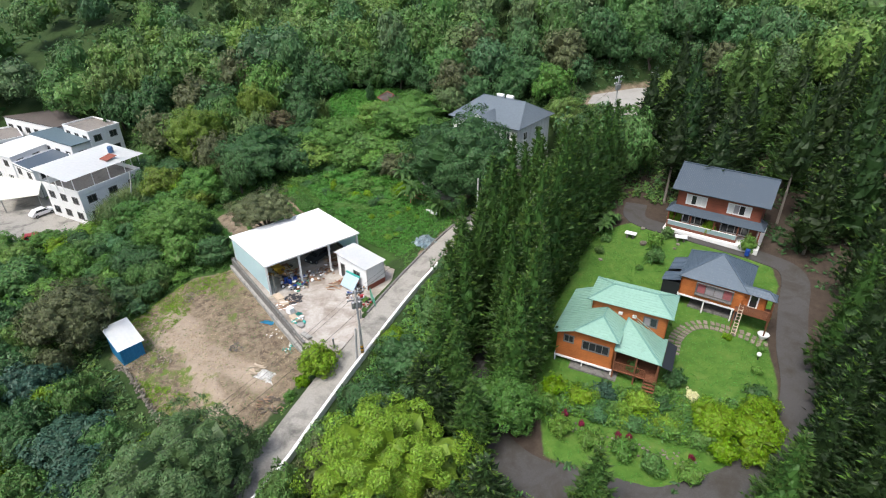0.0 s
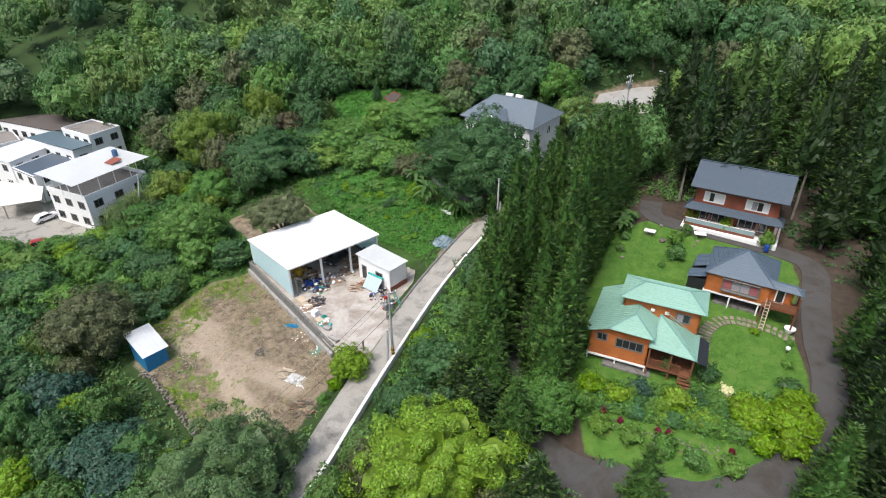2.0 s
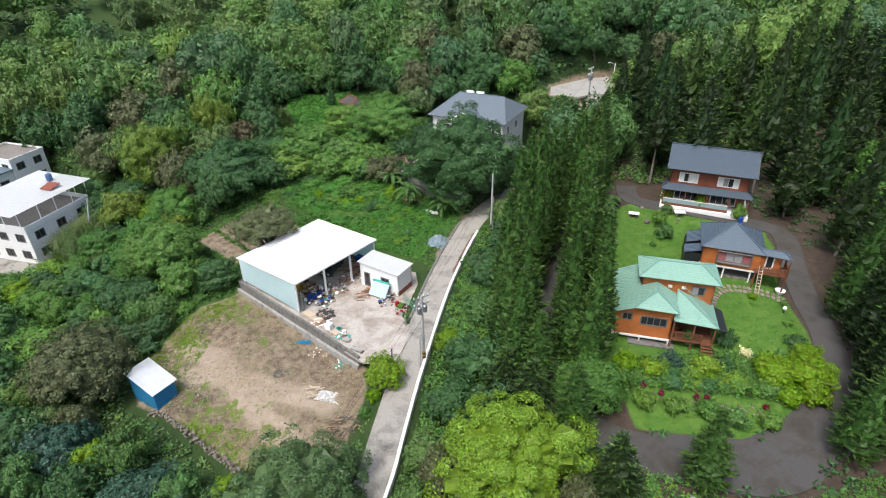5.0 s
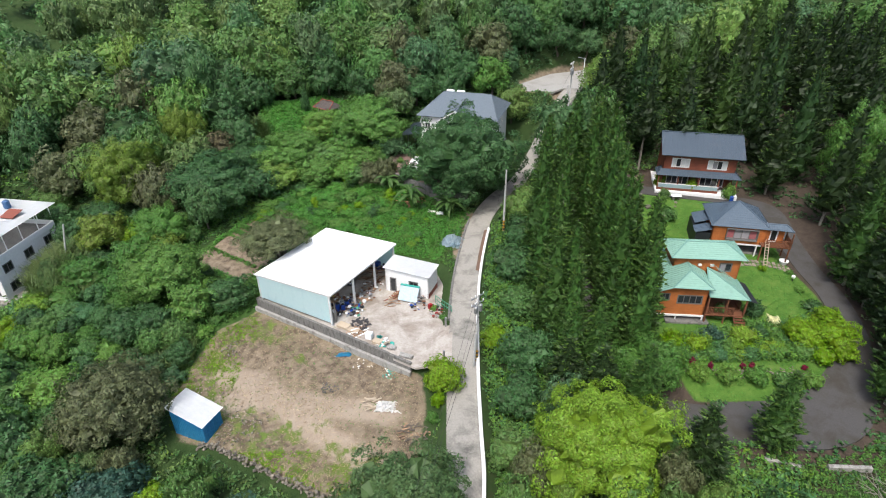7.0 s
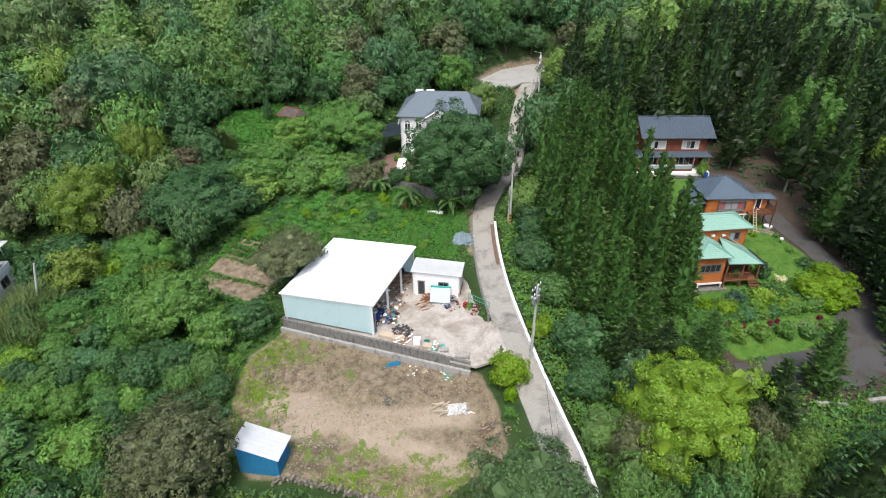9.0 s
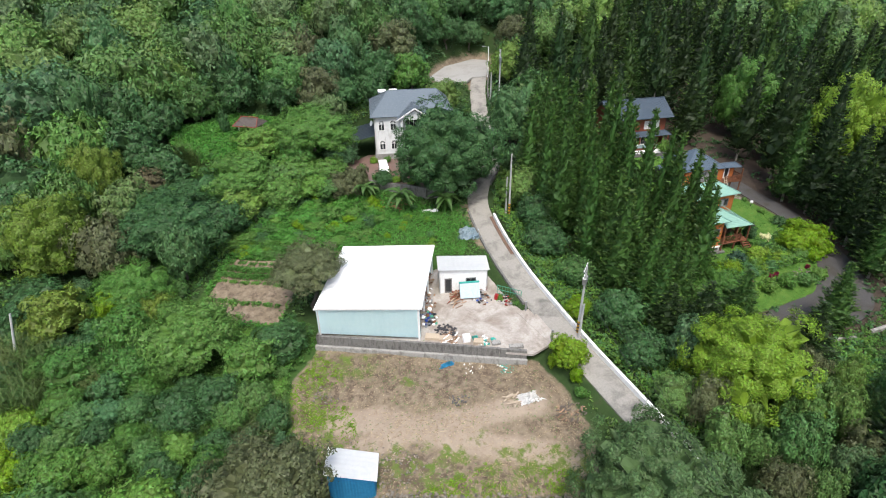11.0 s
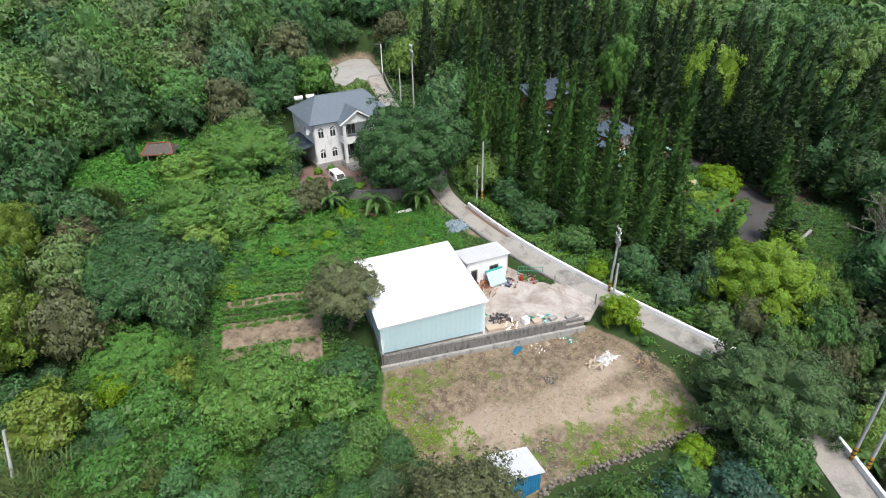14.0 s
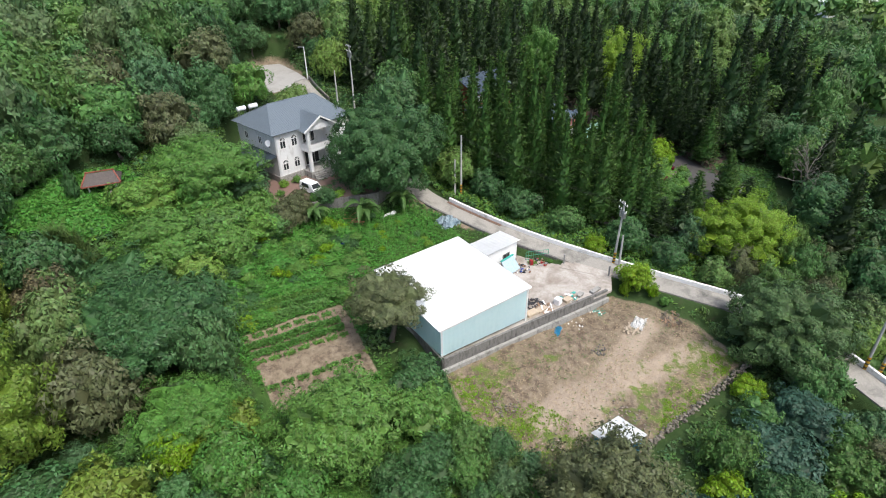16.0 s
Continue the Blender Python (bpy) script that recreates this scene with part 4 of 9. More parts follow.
def back_house():
    z0 = 17.9
    H = thing("wooden_house", pose(30.7, 69.52, z0, 0, 0, -34.5), "dark red timber house of two storeys with a charcoal metal roof", "house")
    z = lambda v: v - z0
    W, r = 11.85, 4.15
    bm = B()
    roofplane(bm, [(-0.1, -0.1, z(24.05)), (W, -0.1, z(24.05)), (W, r, z(26.45)), (-0.1, r, z(26.45))], 0.12, 0.24, 0.05, 0.06)
    roofplane(bm, [(W, 8.4, z(24.05)), (-0.1, 8.4, z(24.05)), (-0.1, r, z(26.45)), (W, r, z(26.45))], 0.12, 0.24, 0.05, 0.06)
    roof = part("roof", bm, DARK_ROOF, H)
    part("ridge_cap", caps(B(), [((-0.1, r, z(26.48)), (W, r, z(26.48)))], 0.25, 0.1), DARK_ROOF, roof)
    wall(H, (0.6, 1.0), (11.0, 1.0), z(20.9), z(24.35), SIDING_RED, [(1.2, 3.7, z(21.9), z(23.25), 4, [WHITE_CURTAIN, None, WHITE_CURTAIN, WHITE_CURTAIN], WHITE_FRAME), (6.4, 9.1, z(21.9), z(23.25), 4, [WHITE_CURTAIN, PALE_CURTAIN, None, WHITE_CURTAIN], WHITE_FRAME)])
    for p, q in (((11.0, 1.0), (11.0, 7.4)), ((11.0, 7.4), (0.6, 7.4)), ((0.6, 7.4), (0.6, 1.0))):
        wall(H, p, q, z(18.3), z(24.3), SIDING_RED)
        if p[0] == q[0]:
            bm = B()
            slab(bm, [(p[0], 1.0, z(24.3)), (p[0], 7.4, z(24.3)), (p[0], r, z(26.3))], 0.15, (1 if p[0] < 5 else -1, 0, 0))
            part("gable", bm, SIDING_RED, H)
    wall(H, (0.6, 2.2), (11.0, 2.2), z(18.3), z(21.0), SIDING_RED, [(1.0, 4.2, z(18.6), z(20.4), 4, None, WHITE_FRAME), (6.0, 9.4, z(18.6), z(20.4), 4, None, WHITE_FRAME)])
    bm = B()
    roofplane(bm, [(-0.35, -0.25, z(20.85)), (11.9, -0.25, z(20.9)), (11.15, 1.0, z(21.5)), (0.45, 1.0, z(21.5))], 0.08, 0.24, 0.04, 0.05)
    roofplane(bm, [(11.9, -0.25, z(20.9)), (11.9, 2.6, z(20.9)), (11.05, 2.4, z(21.5)), (11.15, 1.0, z(21.5))], 0.08, 0.24, 0.04, 0.05)
    roofplane(bm, [(-0.35, 2.6, z(20.85)), (-0.35, -0.25, z(20.85)), (0.45, 1.0, z(21.5)), (0.5, 2.4, z(21.5))], 0.08, 0.24, 0.04, 0.05)
    part("porch_roof", bm, DARK_ROOF, H)
    for x in (0.1, 3.0, 6.0, 8.9, 11.4):
        part("post", bar(B(), (x, 0.05, z(18.3)), (x, 0.05, z(20.85)), 0.16), WOOD_RED, H)
    part("plinth", box(B(), (-0.2, -0.6, -0.6), (11.8, 7.6, z(18.35)), bevel=0.03), WHITE_WALL, H)
    part("balustrade_panel", box(B(), (0.2, -0.05, z(18.75)), (8.9, 0.0, z(19.35))), GLASS_BLUE, H)
    part("balustrade_rail", box(B(), (0.1, -0.08, z(18.36)), (9.0, 0.06, z(18.74))), WOOD_RED, H)
    part("top_rail", box(B(), (0.1, -0.08, z(19.36)), (9.0, 0.06, z(19.43))), WHITE_FRAME, H)


back_house()


def arched_wall(parent, a, b, z0, z1, mat, wins):
    """Like wall, with arched windows: (s0, s1, h0, spring)."""
    ob = wall(parent, a, b, z0, z1, mat, [], 0.25)
    a, b = Vector((*a, 0)), Vector((*b, 0))
    x = (b - a).normalized()
    m = Matrix((x, Vector((-x.y, x.x, 0)), Vector((0, 0, 1)))).transposed().to_4x4()
    m.translation = a - Vector((-x.y, x.x, 0)) * 0.04
    for s0, s1, h0, h1 in wins:
        window(parent, m, s0, s1, h0, h1, 2, None, WHITE_FRAME, 0.16, arch=True)
    return ob


def villa():
    z0 = 19.05
    H = thing("villa", pose(0.75, 98.0, z0, 0, 0, -38.3), "pale grey two-storey villa with arched windows and a slate-grey hip roof", "house")
    z = lambda v: v - z0
    e, t, W, D = z(25.8), z(28.75), 14.5, 12.0
    c = [(0, 0, e), (W, 0, e), (W, D, e), (0, D, e)]
    r0, r1 = (3.4, 6, t), (W - 2.6, 6, t)
    bm = B()
    roofplane(bm, [c[0], c[1], r1, r0], 0.12, 0.35, 0.03, 0.05)
    roofplane(bm, [c[1], c[2], r1], 0.12, 0.35, 0.03, 0.05)
    roofplane(bm, [c[2], c[3], r0, r1], 0.12, 0.35, 0.03, 0.05)
    roofplane(bm, [c[3], c[0], r0], 0.12, 0.35, 0.03, 0.05)
    roof = part("roof", bm, VILLA_ROOF, H)
    part("ridge_cap", caps(B(), [(r0, r1)] + [(c[0], r0), (c[3], r0), (c[1], r1), (c[2], r1)], 0.18, 0.08), VILLA_ROOF, roof)
    part("plinth", box(B(), (0.45, 0.45, -1.5), (W - 0.45, D - 0.45, 0.05)), CONCRETE_PALE, H)
    part("portico_base", box(B(), (4.8, -1.6, -1.5), (10.2, 0.5, 0.04)), CONCRETE_PALE, H)
    g0, g1, ga, gb = (4.35, -1.8, z(25.55)), (10.6, -1.8, z(25.55)), (7.48, -1.8, z(27.5)), (7.48, 3.5, z(27.5))
    bm = B()
    roofplane(bm, [g0, (4.5, 0.1, z(25.6)), gb, ga], 0.1, 0.35, 0.03, 0.05)
    roofplane(bm, [(10.6, 0.1, z(25.6)), g1, ga, gb], 0.1, 0.35, 0.03, 0.05)
    gr = part("roof", bm, VILLA_ROOF, H)
    part("verge_board", caps(B(), [(g0, ga), (g1, ga)], 0.12, 0.22), WHITE_FRAME, H)
    bm = B()
    slab(bm, [(4.9, -1.4, z(25.5)), (10.1, -1.4, z(25.5)), (7.48, -1.4, z(27.1))], 0.2, (0, 1, 0))
    part("gable", bm, GREY_TILE_WALL, H)
    arched_wall(H, (0.6, 0.6), (5.0, 0.6), 0, z(25.8), GREY_TILE_WALL, [(0.75, 1.75, z(19.9), z(21.0)), (2.75, 3.75, z(19.9), z(21.0)), (0.75, 1.75, z(23.3), z(24.5)), (2.75, 3.75, z(23.3), z(24.5))])
    wall(H, (10.1, 0.6), (W - 0.6, 0.6), 0, z(25.8), GREY_TILE_WALL, [(1.0, 2.4, z(23.2), z(24.9), 2, None, WHITE_FRAME), (1.0, 2.4, z(19.9), z(21.6), 2, None, WHITE_FRAME)], 0.25)
    wall(H, (W - 0.6, 0.6), (W - 0.6, D - 0.6), 0, z(25.8), GREY_TILE_WALL, [(2, 3.2, z(23.2), z(24.6), 2, None, WHITE_FRAME), (6, 7.2, z(23.2), z(24.6), 2, None, WHITE_FRAME)], 0.25)
    wall(H, (W - 0.6, D - 0.6), (0.6, D - 0.6), 0, z(25.8), GREY_TILE_WALL, [], 0.25)
    wall(H, (0.6, D - 0.6), (0.6, 0.6), 0, z(25.8), GREY_TILE_WALL, [(2.0, 3.0, z(23.4), z(24.6), 2, None, WHITE_FRAME), (6.0, 7.0, z(23.4), z(24.6), 2, None, WHITE_FRAME), (8.6, 9.2, z(23.2), z(24.2), 1, None, WHITE_FRAME)], 0.25)
    wall(H, (5.0, 1.6), (10.1, 1.6), 0, z(25.8), GREY_TILE_WALL, [(1.0, 3.2, z(22.75), z(24.7), 3, None, WHITE_FRAME), (1.0, 3.6, z(19.15), z(21.5), 3, None, WHITE_FRAME)], 0.25)
    wall(H, (10.1, 0.6), (10.1, 1.6), 0, z(25.8), GREY_TILE_WALL, [], 0.2)
    wall(H, (5.0, 1.6), (5.0, 0.6), 0, z(25.8), GREY_TILE_WALL, [], 0.2)
    bm = B()
    box(bm, (4.9, -1.45, z(22.2)), (10.2, 1.6, z(22.5)), bevel=0.03)
    part("balcony_floor", bm, GREY_TILE_WALL, H)
    bm = B()
    box(bm, (5.1, -1.4, z(22.5)), (10.0, -1.25, z(23.3)))
    box(bm, (5.0, -1.25, z(22.5)), (5.15, 0.6, z(23.3)))
    box(bm, (9.95, -1.25, z(22.5)), (10.1, 0.6, z(23.3)))
    part("balcony_wall", bm, GREY_TILE_WALL, H)
    for x in (5.2, 9.9):
        part("column", box(B(), (x - 0.25, -1.45, 0), (x + 0.25, -0.95, z(25.5)), bevel=0.04), GREY_TILE_WALL, H)
    bm = B()
    for k in range(4):
        box(bm, (5.0, -1.95 - 0.35 * k, -1.2), (10.1, -1.6 - 0.35 * k, -0.2 - 0.19 * k))
    part("steps", bm, CONCRETE_PALE, H)
    bm = B()
    ribbed(bm, [(-3.6, 8.5, z(21.6)), (-3.6, 0.4, z(21.6)), (0.6, 0.4, z(22.5)), (0.6, 8.5, z(22.5))], 0.2)
    part("carport_roof", bm, DARK_ROOF, H)
    for x, y in ((-3.4, 0.6), (-3.4, 4.4), (-3.4, 8.2)):
        part("carport_post", bar(B(), (x, y, -2.5), (x, y, z(21.6)), 0.12), STEEL, H)
    for x in (2.5, 4.6):
        tank = thing("water_tank", pose(0.75, 98.0, z0, 0, 0, -38.3) @ pose(x, 12.9, z(26.2)), "white solar water tank on a steel stand behind a roof", "water tank", "roof tanks")
        bm = B()
        tube(bm, [(-0.75, 0, 0.75), (-0.7, 0, 0.75), (0.7, 0, 0.75), (0.75, 0, 0.75)], [0.25, 0.36, 0.36, 0.25], 12)
        part("drum", bm, WHITE_PAINT, tank)
        bm = B()
        for px in (-0.6, 0.6):
            for py in (-0.4, 0.4):
                bar(bm, (px, py, -2.2), (px * 0.9, py * 0.6, 0.6), 0.06)
        part("stand", bm, STEEL, tank)
    dish = tagged(part("satellite_dish", tube(B(), [(0, 0, 0), (0.05, 0, 0.02), (0.16, 0, 0.05)], [0.1, 0.4, 0.5], 16), WHITE_PAINT), "white satellite dish on a villa wall", "satellite dish")
    dish.matrix_basis = pose(0.75, 98.0, z0, 0, 0, -38.3) @ pose(0.25, 1.8, z(24.3), 0, 0, 200)


villa()


def warehouse():
    z0 = 12.75
    WH = pose(-30.65, 70.4, z0, 0, 0, -50.6)
    H = thing("warehouse", WH, "open-sided steel warehouse with pale blue sheet walls and a white roof", "warehouse")
    z = lambda v: v - z0
    U, V = 11.85, 13.8
    lo, hi = z(16.65), z(17.3)
    # roof sheets
    for k in range(12):
        a, b = -0.15 + (V + 0.3) * k / 12, -0.15 + (V + 0.3) * (k + 1) / 12
        bm = B()
        roofplane(bm, [(-0.2, a, lo), (-0.2, b - 0.006, lo), (U + 0.25, b - 0.006, hi + 0.02), (U + 0.25, a, hi + 0.02)], 0.06, 0.29, 0.03, 0.05)
        part("roof_sheet", bm, WHITE_ROOF, H)
    part("roof_edge", caps(B(), [((-0.2, -0.17, lo), (U + 0.25, -0.17, hi)), ((U + 0.27, -0.15, hi), (U + 0.27, V + 0.15, hi)), ((-0.2, V + 0.17, lo), (U + 0.25, V + 0.17, hi))], 0.06, 0.2), WHITE_FRAME, H)

    def corrugated(a, b, za, zb0, zb1, name):
        bm = B()
        a, b = Vector((*a, 0)), Vector((*b, 0))
        n = int((b - a).length / 0.14)
        x = (b - a).normalized()
        y = Vector((-x.y, x.x, 0))
        prev = None
        for i in range(n + 1):
            p = a.lerp(b, i / n) + y * (0.005 if (i // 2) % 2 else 0.0)
            top = zb0 + (zb1 - zb0) * i / n
            cur = [bm.verts.new(p + Vector((0, 0, za))), bm.verts.new(p + Vector((0, 0, top)))]
            if prev:
                bm.faces.new((prev[0], cur[0], cur[1], prev[1]))
            prev = cur
        bmesh.ops.solidify(bm, geom=bm.faces[:], thickness=0.03)
        return part(name, bm, BLUE_SHEET, H)
    corrugated((0, 0), (U, 0), z(13.15), lo - 0.05, hi - 0.05, "front_cladding")
    corrugated((0, V), (0, 0), z(13.15), lo - 0.05, lo - 0.05, "side_cladding")
    corrugated((U, V), (0, V), z(13.15), hi - 0.05, lo - 0.05, "rear_cladding")
    for y in (0.1, 4.7, 9.2, V - 0.1):
        part("column", bar(B(), (U - 0.15, y, 0), (U - 0.15, y, hi - 0.02), 0.22), WHITE_FRAME, H)
        part("column", bar(B(), (0.15, y, 0), (0.15, y, lo - 0.02), 0.2), WHITE_FRAME, H)
        part("rafter", bar(B(), (0.1, y, lo - 0.16), (U, y, hi - 0.16), 0.12, 0.22), STEEL, H)
    for x in (2, 4.5, 7, 9.5, 11.7):
        f = lo + (hi - lo) * x / U
        part("purlin", bar(B(), (x, 0.1, f - 0.08), (x, V - 0.1, f - 0.08), 0.06, 0.1), STEEL, H)
    part("base_wall", box(B(), (0.05, V - 0.12, -0.2), (U, V + 0.06, z(13.2))), CONCRETE_WALL, H)
    return WH


WH = warehouse()


def front_wall():
    """The yard's retaining wall over the bare lot, with a pale footing."""
    W = thing("yard_wall", pose(-31.2, 70.15, 0, 0, 0, -52.6), "stained grey concrete retaining wall with a pale footing", "wall", kind="structure")
    n = 8
    for k in range(n):
        a, b = 24.0 * k / n, 24.0 * (k + 1) / n - 0.012
        top = 13.2 if k < 5 else 13.25 - 0.06 * (k - 4)
        part("wall_panel", box(B(), (a, 0.0, 10.2), (b, 0.3, top), bevel=0.015), CONCRETE_WALL, W)
    part("footing", box(B(), (-0.2, -0.36, 9.8), (24.1, 0.0, 12.0), bevel=0.03), CONCRETE_PALE, W)
    part("side_wall", box(B(), (-0.05, 0.0, 10.2), (0.25, 15.0, 13.2), bevel=0.015), CONCRETE_WALL, W)


front_wall()


def annex():
    z0 = 12.9
    H = thing("annex", pose(-14.9, 66.3, z0, 0, 0, -42), "small whitewashed outbuilding with a lean-to roof and red base", "shed")
    z = lambda v: v - z0
    U, V = 6.1, 3.1
    bm = B()
    ribbed(bm, [(-0.2, -0.35, z(16.45)), (U + 0.25, -0.35, z(16.2)), (U + 0.25, V + 0.2, z(16.15)), (-0.2, V + 0.2, z(16.4))], 0.15)
    part("roof", bm, WHITE_ROOF, H)
    wall(H, (0, 0), (U, 0), -0.2, z(16.2), WHITE_WALL, [(0.7, 1.5, 0.0, 2.0, 1, None, GREY_FRAME), (3.4, 4.6, 1.1, 2.0, 2, None, GREY_FRAME)])
    wall(H, (U, 0), (U, V), 0.55, z(16.1), WHITE_WALL)
    wall(H, (U, V), (0, V), -0.2, z(16.1), WHITE_WALL)
    wall(H, (0, V), (0, 0), -0.2, z(16.2), WHITE_WALL)
    part("red_base", box(B(), (U - 0.16, 0, -0.2), (U + 0.02, V, 0.55)), BRICK_RED, H)


annex()


def blue_shed():
    z0 = gz(-39.2, 53.8)
    H = thing("garden_shed", pose(-36.7, 53.05, z0 + 0.2, 0, 0, 137) @ Matrix.Diagonal((0.82, 0.8, 0.85, 1)), "bright blue sheet-metal shed with a white lean-to roof", "shed")
    bm = B()
    ribbed(bm, [(-0.35, 3.5, 2.6), (-0.35, -0.35, 2.6), (5.2, -0.35, 3.95), (5.2, 3.5, 3.95)], 0.15)
    part("roof", bm, WHITE_ROOF, H)
    for a, b in (((0, 0), (4.9, 0)), ((4.9, 0), (4.9, 3.2)), ((4.9, 3.2), (0, 3.2)), ((0, 3.2), (0, 0))):
        bm = B()
        a, b = Vector((*a, 0)), Vector((*b, 0))
        n = int((b - a).length / 0.08)
        y = Vector(((b - a).y, -(b - a).x, 0)).normalized()
        prev = None
        for i in range(n + 1):
            p = a.lerp(b, i / n) + y * (0.03 if (i // 2) % 2 else 0.0)
            cur = [bm.verts.new(p + Vector((0, 0, -0.5))), bm.verts.new(p + Vector((0, 0, 2.62 + 0.243 * p.x)))]
            if prev:
                bm.faces.new((prev[0], cur[0], cur[1], prev[1]))
            prev = cur
        bmesh.ops.solidify(bm, geom=bm.faces[:], thickness=0.04)
        part("wall", bm, BLUE_SHED, H)


blue_shed()


def town_house(name, corners, ztop, z0, label, mat, roof_mat, floors=2, over=0.0, wins=True, parapet=0.3):
    """A flat-roofed house on a four-cornered plan (anticlockwise)."""
    H = thing(name, Matrix.Identity(4), label, "house", "houses in the village")
    cx, cy = sum(c[0] for c in corners) / 4, sum(c[1] for c in corners) / 4
    H.matrix_basis = pose(cx, cy, z0)
    C = [(x - cx, y - cy) for x, y in corners]
    h = ztop - z0
    for a, b in zip(C, C[1:] + C[:1]):
        n = math.hypot(b[0] - a[0], b[1] - a[1])
        ws = []
        if wins:
            for f in range(floors):
                base = h * f / floors
                k = max(1, int(n / 3.2))
                for i in range(k):
                    s = n * (i + 0.5) / k
                    ws.append((s - 0.8, s + 0.8, base + 0.9, base + 2.2, 2, None, GREY_FRAME))
        wall(H, a, b, -0.3, h, mat, ws, 0.2)
    bm = B()
    slab(bm, [(x * (1 + over), y * (1 + over), h + 0.003) for x, y in C], 0.18)
    part("roof", bm, roof_mat, H)
    if parapet:
        for a, b in zip(C, C[1:] + C[:1]):
            part("parapet", bar(B(), (*a, h + parapet / 2 - 0.1), (*b, h + parapet / 2 - 0.1), 0.18, parapet + 0.2), mat, H)
    return H, C, h


FLAT_ROOF = surface("flat_roof", (0.154, 0.14, 0.126), (0.238, 0.217, 0.196), 0.6, 0.9, stain=(0.084, 0.077, 0.07), stain_scale=0.2, stain_lo=0.5)
BROWN_ROOF = surface("brown_roof", (0.07, 0.0595, 0.056), (0.112, 0.0945, 0.084), 0.6, 0.8, stain=(0.14, 0.119, 0.105), stain_lo=0.55)
TEAL_ROOF = surface("teal_roof", (0.07, 0.105, 0.126), (0.098, 0.14, 0.161), 0.6, 0.5, stain=(0.14, 0.168, 0.182), stain_lo=0.6)


def village():
    H, C, h = town_house("white_house", [(-64.6, 90.6), (-59.0, 101.8), (-67.8, 106.6), (-73.6, 95.2)], 14.2, 8.2, "white two-storey house with a covered roof terrace", WHITE_WALL, FLAT_ROOF, 2, parapet=0.7)
    cx, cy = H.matrix_basis.translation.x, H.matrix_basis.translation.y
    R = [(-65.3, 89.4), (-58.2, 103.3), (-68.4, 109.2), (-75.2, 95.4)]
    bm = B()
    q = [(x - cx, y - cy, h + 3.0 + 0.15 * (i > 1)) for i, (x, y) in enumerate(R)]
    ribbed(bm, q, 0.2)
    part("terrace_roof", bm, WHITE_ROOF, H)
    for i in range(4):
        for f in (0.04, 0.3, 0.52, 0.75):
            p = Vector(q[i]).lerp(Vector(q[(i + 1) % 4]), f) * 0.9
            part("terrace_post", bar(B(), (p.x, p.y, h), (p.x, p.y, h + 3.0), 0.12), WHITE_FRAME, H)
    bm = B()
    p = Vector(q[0]).lerp(Vector(q[1]), 0.72).lerp(Vector(q[3]), 0.18)
    slab(bm, [(p.x, p.y, h + 3.3), (p.x - 1.9, p.y + 1.0, h + 3.35), (p.x - 0.9, p.y + 2.9, h + 3.75), (p.x + 1.0, p.y + 1.9, h + 3.7)], 0.1)
    part("red_hatch", bm, BRICK_RED, H)
    t = tagged(part("water_tank", tube(B(), [(0, 0, 0), (0, 0, 0.1), (0, 0, 1.1), (0, 0, 1.25)], [0.45, 0.5, 0.5, 0.3], 12), plain("tank_blue", (0.05, 0.12, 0.25), 0.4)), "dark blue water tank on a white terrace roof", "water tank")
    t.matrix_basis = pose(-64.6, 103.6, 17.35)
    town_house("white_house", [(-75.4, 115.0), (-72.0, 121.4), (-80.4, 126.4), (-84.0, 120.6)], 17.5, 8.2, "tall white house with a stained flat roof", WHITE_WALL, FLAT_ROOF, 3)
    town_house("grey_roofed_house", [(-77.6, 111.6), (-75.6, 115.0), (-88.0, 124.0), (-91, 119.6)], 16.0, 8.2, "white house with a blue-grey sheet roof", WHITE_WALL, TEAL_ROOF, 2, 0.06, parapet=0)
    town_house("brown_roofed_house", [(-88.2, 124.2), (-84.4, 128.6), (-96, 139), (-106, 133)], 16.0, 8.2, "low house with a weathered brown roof", WHITE_WALL, BROWN_ROOF, 2, 0.03, parapet=0)
    town_house("white_roofed_house", [(-88.6, 108.4), (-85.6, 119.4), (-92.6, 123.4), (-97, 113)], 14.8, 8.2, "white house with a bright sheet roof", WHITE_WALL, WHITE_ROOF, 2, 0.04, parapet=0)
    town_house("panel_roofed_house", [(-80.6, 102.6), (-77.6, 110.8), (-83.8, 117.6), (-87.6, 107.4)], 13.8, 8.2, "white house with dark panels on its roof", WHITE_WALL, DARK_ROOF, 2, 0.02, parapet=0.2)
    town_house("white_house", [(-104, 118), (-97, 125), (-104, 133), (-113, 126)], 13.5, 8.2, "white house with a flat roof in a village", WHITE_WALL, FLAT_ROOF, 2)
    town_house("low_house", [(-113, 142), (-107, 147), (-113, 153), (-119, 148)], 14.5, 10.2, "low weathered house between trees", WHITE_WALL, BROWN_ROOF, 1, 0.05, parapet=0)
    A = thing("carport", pose(-82, 96.8, 8.2), "carport with a cream ribbed roof over a street", "carport")
    bm = B()
    roofplane(bm, [(-1.6, -1.4, 2.9), (4.6, 1.0, 2.9), (2.6, 5.6, 3.7), (-7.6, 8.6, 3.7)], 0.07, 0.4, 0.03)
    part("roof", bm, surface("cream_roof", (0.6, 0.6, 0.5), (0.72, 0.72, 0.62), 0.5, 0.5), A)
    for x, y, q in ((-1.3, -0.9, 2.9), (4.2, 1.3, 2.9), (2.3, 5.3, 3.6), (-6.8, 7.9, 3.6)):
        part("post", bar(B(), (x, y, -0.2), (x, y, q), 0.12), STEEL, A)
